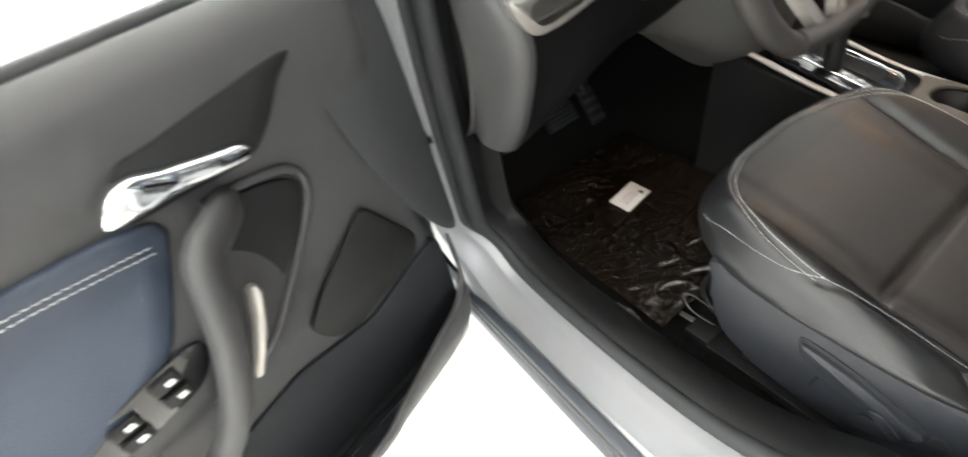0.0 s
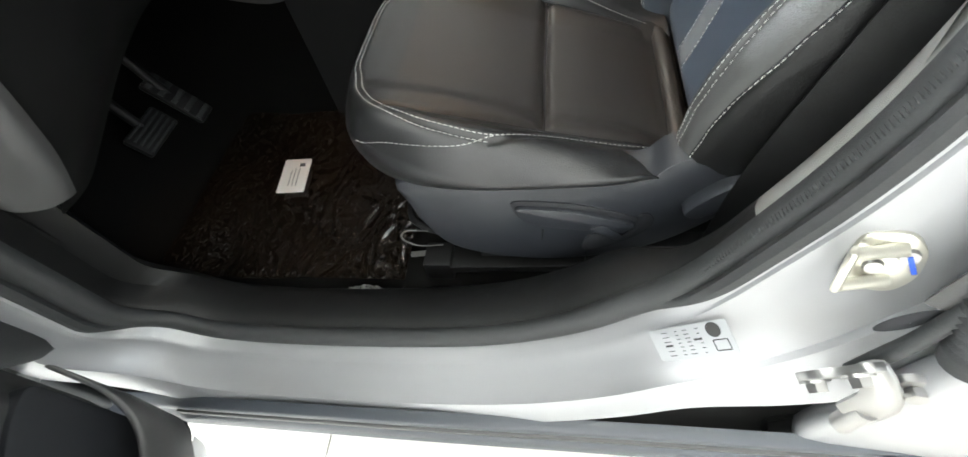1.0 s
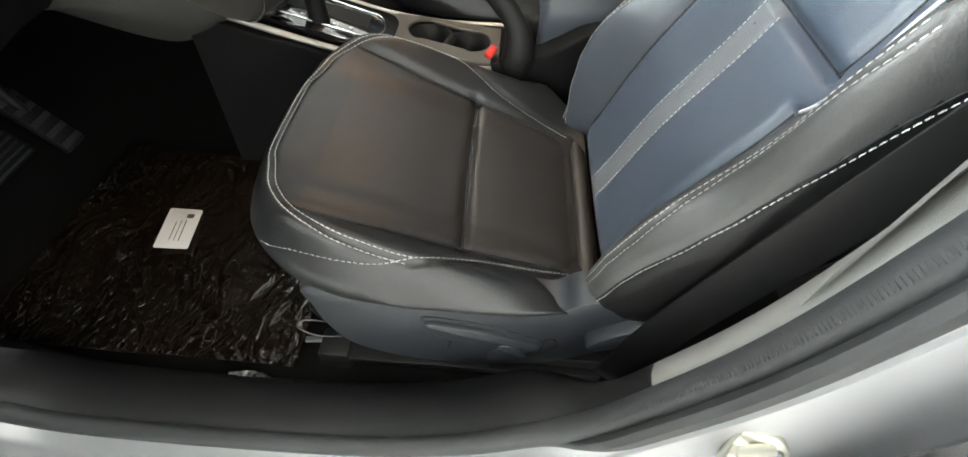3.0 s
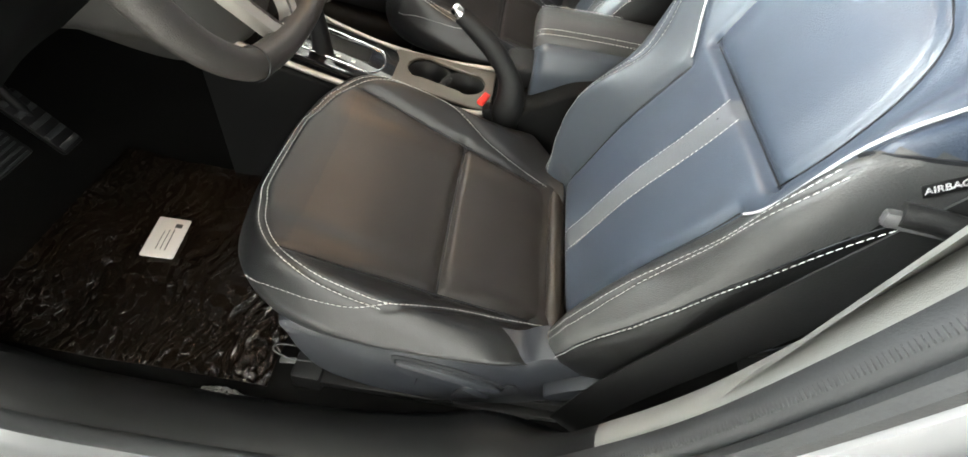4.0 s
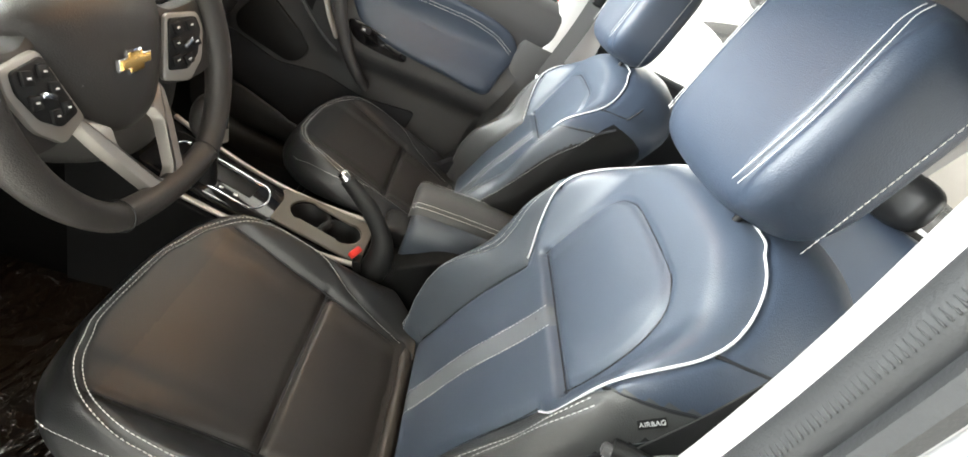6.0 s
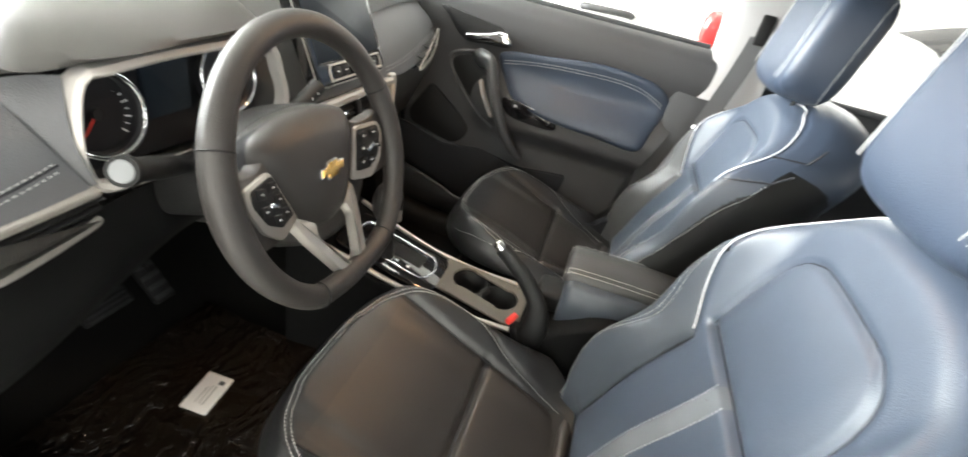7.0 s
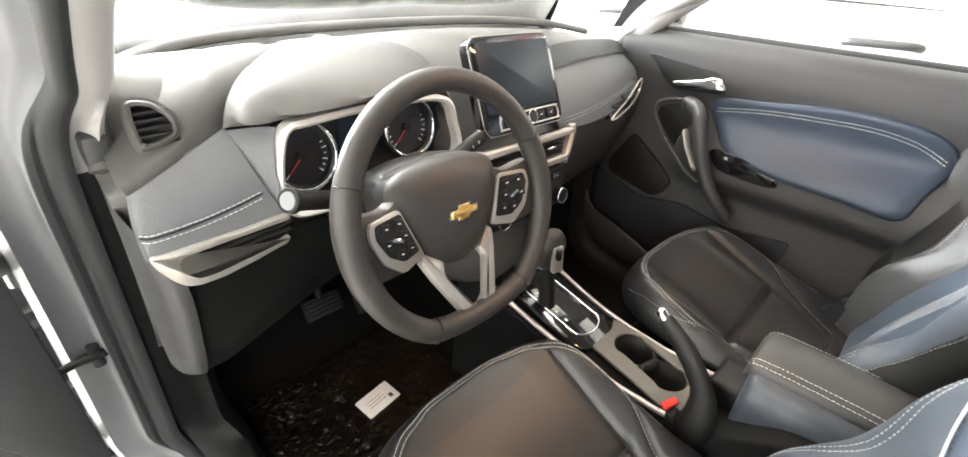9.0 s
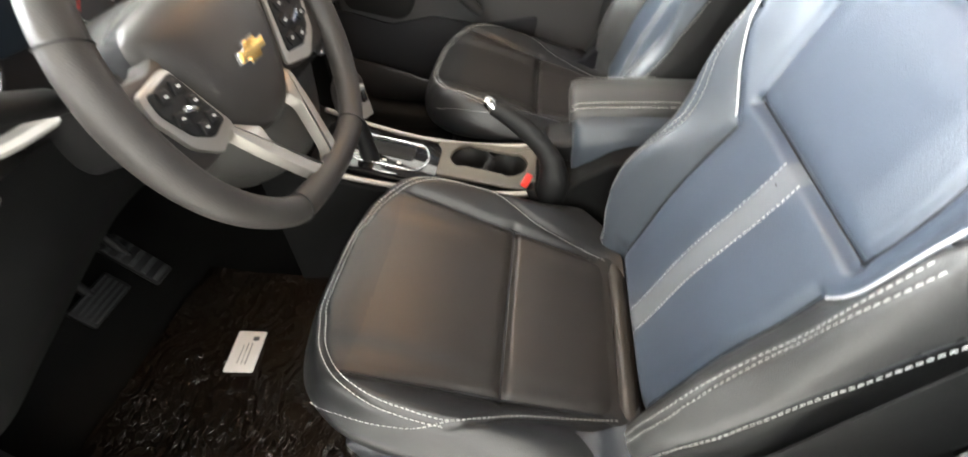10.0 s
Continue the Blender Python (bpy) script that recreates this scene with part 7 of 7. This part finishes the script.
# ---- rear cabin ----
def rear_cabin():
    bench = thing("rear_bench", "charcoal and navy leather rear bench seat", "rear seat", (0.95, 0, 0.3))
    v, f = sheet(loft([[(x, y, z) for x, z in ((0.62, 0.32), (0.60, 0.46), (0.64, 0.52), (0.80, 0.53), (1.05, 0.50))] for y in (-0.62, -0.55, -0.3, -0.02, 0.02, 0.3, 0.55, 0.62)], 40, 30))
    raw("bench_cushion", v, f, M["leather"], bench, "charcoal leather bench cushion")
    v, f = sheet(loft([[(x, y, z + 0.01 * math.cos(9 * y)) for x, z in ((1.03, 0.48), (1.00, 0.60), (1.10, 0.85), (1.18, 1.02), (1.26, 1.03), (1.30, 0.9))] for y in (-0.62, -0.55, -0.3, -0.02, 0.02, 0.3, 0.55, 0.62)], 40, 34))
    raw("bench_back", v, f, M["navy"], bench, "navy leather bench back")
    for y in (-0.34, 0.34):
        rows = []
        for k, h in ((0.3, 0.0), (0.85, 0.005), (1.0, 0.03), (1.0, 0.06), (0.85, 0.085), (0.3, 0.09)):
            rows.append([(1.17 + h, y + 0.125 * k * np.sign(math.cos(q)) * abs(math.cos(q)) ** 0.6, 1.10 + 0.075 * k * np.sign(math.sin(q)) * abs(math.sin(q)) ** 0.6) for q in np.linspace(0, 6.283, 32, endpoint=False)])
        v, f = sheet(rows, closed_v=True, cap=True)
        raw("rear_headrest", v, f, M["leather"], bench, "charcoal rear headrest")
    shell = thing("rear_shell", "grey trimmed rear cabin sides and rear window surround", "car interior", (1.0, 0, 0.3))
    for side in (-1, 1):
        if side > 0:
            v, f = sheet(loft([[(x, side * y, z) for y, z in ((0.69, 0.28), (0.66, 0.55), (0.69, 0.75), (0.68, 0.92), (0.72, 1.045))] for x in (0.14, 0.5, 0.95, 1.05)], 24, 24))
            raw("rear_door_trim", v, f, M["leather"], shell, "dark rear door trim")
            tube("rear_window_seal", [(x, side * 0.725, 1.05) for x in np.linspace(0.22, 1.05, 8)], 0.010, M["rubber"], shell, "black window seal")
        v, f = sheet(loft([[(x, side * y, z) for y, z in ((0.70, 0.95), (0.66, 1.15), (0.60, 1.37))] for x in (1.00, 1.15, 1.35, 1.6)], 14, 14))
        raw("c_pillar_trim", v, f, M["liner"], shell, "pale rear pillar trim")
        # roof rail with grab handle
        tube("roof_rail_trim", [(x, side * 0.600, 1.385 - 0.05 * max(0, x - 0.5)) for x in np.linspace(-0.12, 1.2, 16)], 0.032, M["liner"], shell, "grey roof rail trim", seg=10)
        tube("grab_handle", spline([(0.62, side * 0.575, 1.365), (0.63, side * 0.545, 1.335), (0.72, side * 0.54, 1.325), (0.81, side * 0.545, 1.325), (0.82, side * 0.575, 1.35)], 24), 0.010, M["liner"], shell, "grey folding grab handle", seg=10)
    v, f = sheet(loft([[(x, y, 0.98 + 0.02 * math.cos(2 * y)) for x in (1.22, 1.5, 1.75)] for y in (-0.66, 0, 0.66)], 10, 10))
    raw("parcel_shelf", v, f, M["carpet"], shell, "black parcel shelf")
    v, f = sheet([[(1.95, y, z) for y in (-0.85, 0.85)] for z in (0.2, 0.98)])
    raw("tail_panel", v, f, M["paint"], shell, "silver tail panel")
    # front passenger pillar: belt and slot
    bl = thing("seat_belt", "dark grey seat belt webbing on the pale pillar trim", "seat belt", (0.25, 0.66, 0.9))
    path = spline([(0.268, 0.632, 1.17), (0.255, 0.622, 1.08), (0.235, 0.612, 0.98), (0.215, 0.600, 0.86), (0.205, 0.590, 0.74)], 30)
    rows = [[(q[0] - 0.024, q[1] + 0.002, q[2]), (q[0] + 0.024, q[1], q[2]), (q[0] + 0.024, q[1] - 0.0015, q[2]), (q[0] - 0.024, q[1] - 0.0005, q[2])] for q in path]
    v, f = sheet(rows, closed_v=True, cap=True)
    raw("belt_webbing", v, f, M["webbing"], bl, "dark grey webbing", True, 40)
    db = thing("seat_belt", "black seat belt webbing behind the driver seat", "seat belt", (0.15, -0.615, 0.42))
    path = spline([(0.262, -0.640, 1.16), (0.236, -0.634, 1.02), (0.206, -0.626, 0.90), (0.170, -0.618, 0.76), (0.128, -0.608, 0.58), (0.110, -0.600, 0.42)], 40)
    rows = [[(q[0] - 0.020, q[1] + 0.010, q[2]), (q[0] + 0.020, q[1] - 0.010, q[2]), (q[0] + 0.020, q[1] - 0.0115, q[2]), (q[0] - 0.020, q[1] + 0.0085, q[2])] for q in path]
    raw("belt_strap", *sheet(rows, closed_v=True, cap=True), M["sideblack"], db, "black webbing", True, 40)
    block("belt_loop", frame_m((0.192, -0.628, 0.935), (0.9, -0.3, 0.2), (0, 0.2, 1)), (0.050, 0.012, 0.010), M["grey"], db, "grey plastic belt loop", r=0.004)
    block("belt_guide", frame_m((0.270, 0.634, 1.19), (1, 0, 0), (0, 0.2, 1)), (0.034, 0.075, 0.014), M["plastic"], bl, "black belt guide slot", r=0.005)
    block("belt_tongue", frame_m((0.225, 0.603, 0.905), (1, 0, 0), (0, 0.1, 1)), (0.055, 0.03, 0.008), M["chrome"], bl, "metal belt tongue", r=0.003)
    # lower grey section of that pillar
    v, f = sheet(loft([[(x, y, z) for x, y in ((0.105, 0.675), (0.13, 0.655), (0.20, 0.643), (0.30, 0.65))] for z in (0.40, 0.60, 0.80, 0.985)], 16, 16))
    raw("lower_pillar_trim", v, f, M["grey"], shell, "dark grey lower pillar trim")
    # the same trim on the driver's side, in the lit grey
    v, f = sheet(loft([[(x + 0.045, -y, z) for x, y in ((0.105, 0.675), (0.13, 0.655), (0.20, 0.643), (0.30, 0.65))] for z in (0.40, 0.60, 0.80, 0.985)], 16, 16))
    raw("lower_pillar_trim", v, f, M["trimlit"], shell, "dark grey lower pillar trim")
    tube("belt_anchor", [(0.176, -0.622, 0.936), (0.190, -0.628, 0.940), (0.215, -0.640, 0.945)], 0.008, M["plastic"], shell, "black belt anchor")
    # kick panels beside the footwells
    for side in (-1, 1):
        v, f = sheet(loft([[(x, side * y, z) for y, z in ((0.655, 0.26), (0.66, 0.50), (0.675, 0.75), (0.70, 1.03))] for x in (-1.13, -0.95, -0.76)] + ([[(-0.73, side * y, z) for y, z in ((0.692, 0.26), (0.70, 0.50), (0.702, 0.75), (0.705, 1.03))]] if side > 0 else []), 12, 16))
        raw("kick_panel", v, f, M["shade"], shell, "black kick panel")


rear_cabin()


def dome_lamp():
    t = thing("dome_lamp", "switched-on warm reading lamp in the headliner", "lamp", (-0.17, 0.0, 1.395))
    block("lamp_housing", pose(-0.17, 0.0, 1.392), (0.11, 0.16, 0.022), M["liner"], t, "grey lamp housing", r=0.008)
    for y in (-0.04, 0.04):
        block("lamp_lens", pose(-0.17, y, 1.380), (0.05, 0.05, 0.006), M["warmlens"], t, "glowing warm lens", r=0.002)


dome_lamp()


# ---- cars parked beside ----
def parked_car(name, label, at, turn, paint, tall=1.0, lamp_x=2.12):
    car = thing(name, label, "parked car", (0, 0, 0))
    m = pose(*at, 0, 0, turn) @ Matrix.Diagonal((1, 1, tall, 1))
    prof = [(-2.2, 0.35), (-2.25, 0.65), (-2.1, 0.82), (-1.2, 0.98), (-1.0, 1.02), (-0.45, 1.36), (0.1, 1.46), (0.8, 1.45), (1.35, 1.28), (1.75, 1.08), (2.15, 1.0), (2.25, 0.7), (2.2, 0.35)]
    top = spline(prof, 80)
    rows = []
    for y, k in ((-0.80, 0.35), (-0.88, 0.55), (-0.90, 0.75), (-0.88, 0.90), (-0.80, 0.99), (0, 1.0), (0.80, 0.99), (0.88, 0.90), (0.90, 0.75), (0.88, 0.55), (0.80, 0.35)):
        rows.append([m @ Vector((x, y * (1 - 0.22 * max(0, (min(z, 0.3 + (z - 0.3) * 1.0) - 0.95)) / 0.5 * (k > 0.85)), 0.22 + (z - 0.22) * k if k < 0.99 else z)) for x, z in top])
    v, f = sheet(rows)
    raw("car_shell", v, f, paint, car, "painted body")
    for side in (-1, 1):
        for x0, x1, x2, x3 in ((-0.75, -0.05, 0.0, -0.38), (0.05, 1.25, 0.85, 0.05)):
            q = [(x0, 1.0), (x1, 1.0), (x2, 1.36), (x3, 1.33)]
            vv = [m @ Vector((x, side * (0.892 - 0.17 * (z - 1.0) / 0.36), z)) for x, z in q] + [m @ Vector((x, side * (0.86 - 0.17 * (z - 1.0) / 0.36), z)) for x, z in q]
            raw("side_window", vv, [(0, 1, 2, 3), (4, 5, 6, 7), (0, 1, 5, 4), (1, 2, 6, 5), (2, 3, 7, 6), (3, 0, 4, 7)], M["gloss"], car, "dark side window", False)
        for x in (-0.15, 0.85):
            tube("pull_handle", [m @ Vector(q) for q in spline([(x - 0.10, side * 0.885, 0.90), (x - 0.08, side * 0.925, 0.905), (x + 0.08, side * 0.925, 0.91), (x + 0.11, side * 0.885, 0.905)], 14)], 0.014, M["grey"], car, "grey door handle")
        for x in (-1.4, 1.4):
            an = np.linspace(0, 6.283, 32, endpoint=False)
            rr = [[m @ Vector((x + r * math.cos(q), side * y, 0.32 + r * math.sin(q))) for q in an] for r, y in ((0.32, 0.70), (0.32, 0.88), (0.30, 0.90), (0.20, 0.885), (0.02, 0.88))]
            v, f = sheet(rr, closed_v=True)
            wheel = raw("road_wheel", v, f, M["rubber"], car, "black tyre and rim")
        block("tail_lamp", m @ pose(lamp_x, side * (0.74 if lamp_x > 2 else 0.86), 0.93), (0.24, 0.30 if lamp_x > 2 else 0.14, 0.12), M["lampred"], car, "red tail lamp", r=0.04, seg=3)
    return car


parked_car("white_car", "white parked car with dark grey door handles", (-1.03, 2.30, 0), 0, M["white"], 1.2, 1.36)
parked_car("dark_car", "dark grey car parked further back in the showroom", (3.6, 4.2, 0), 150, M["darkcar"])
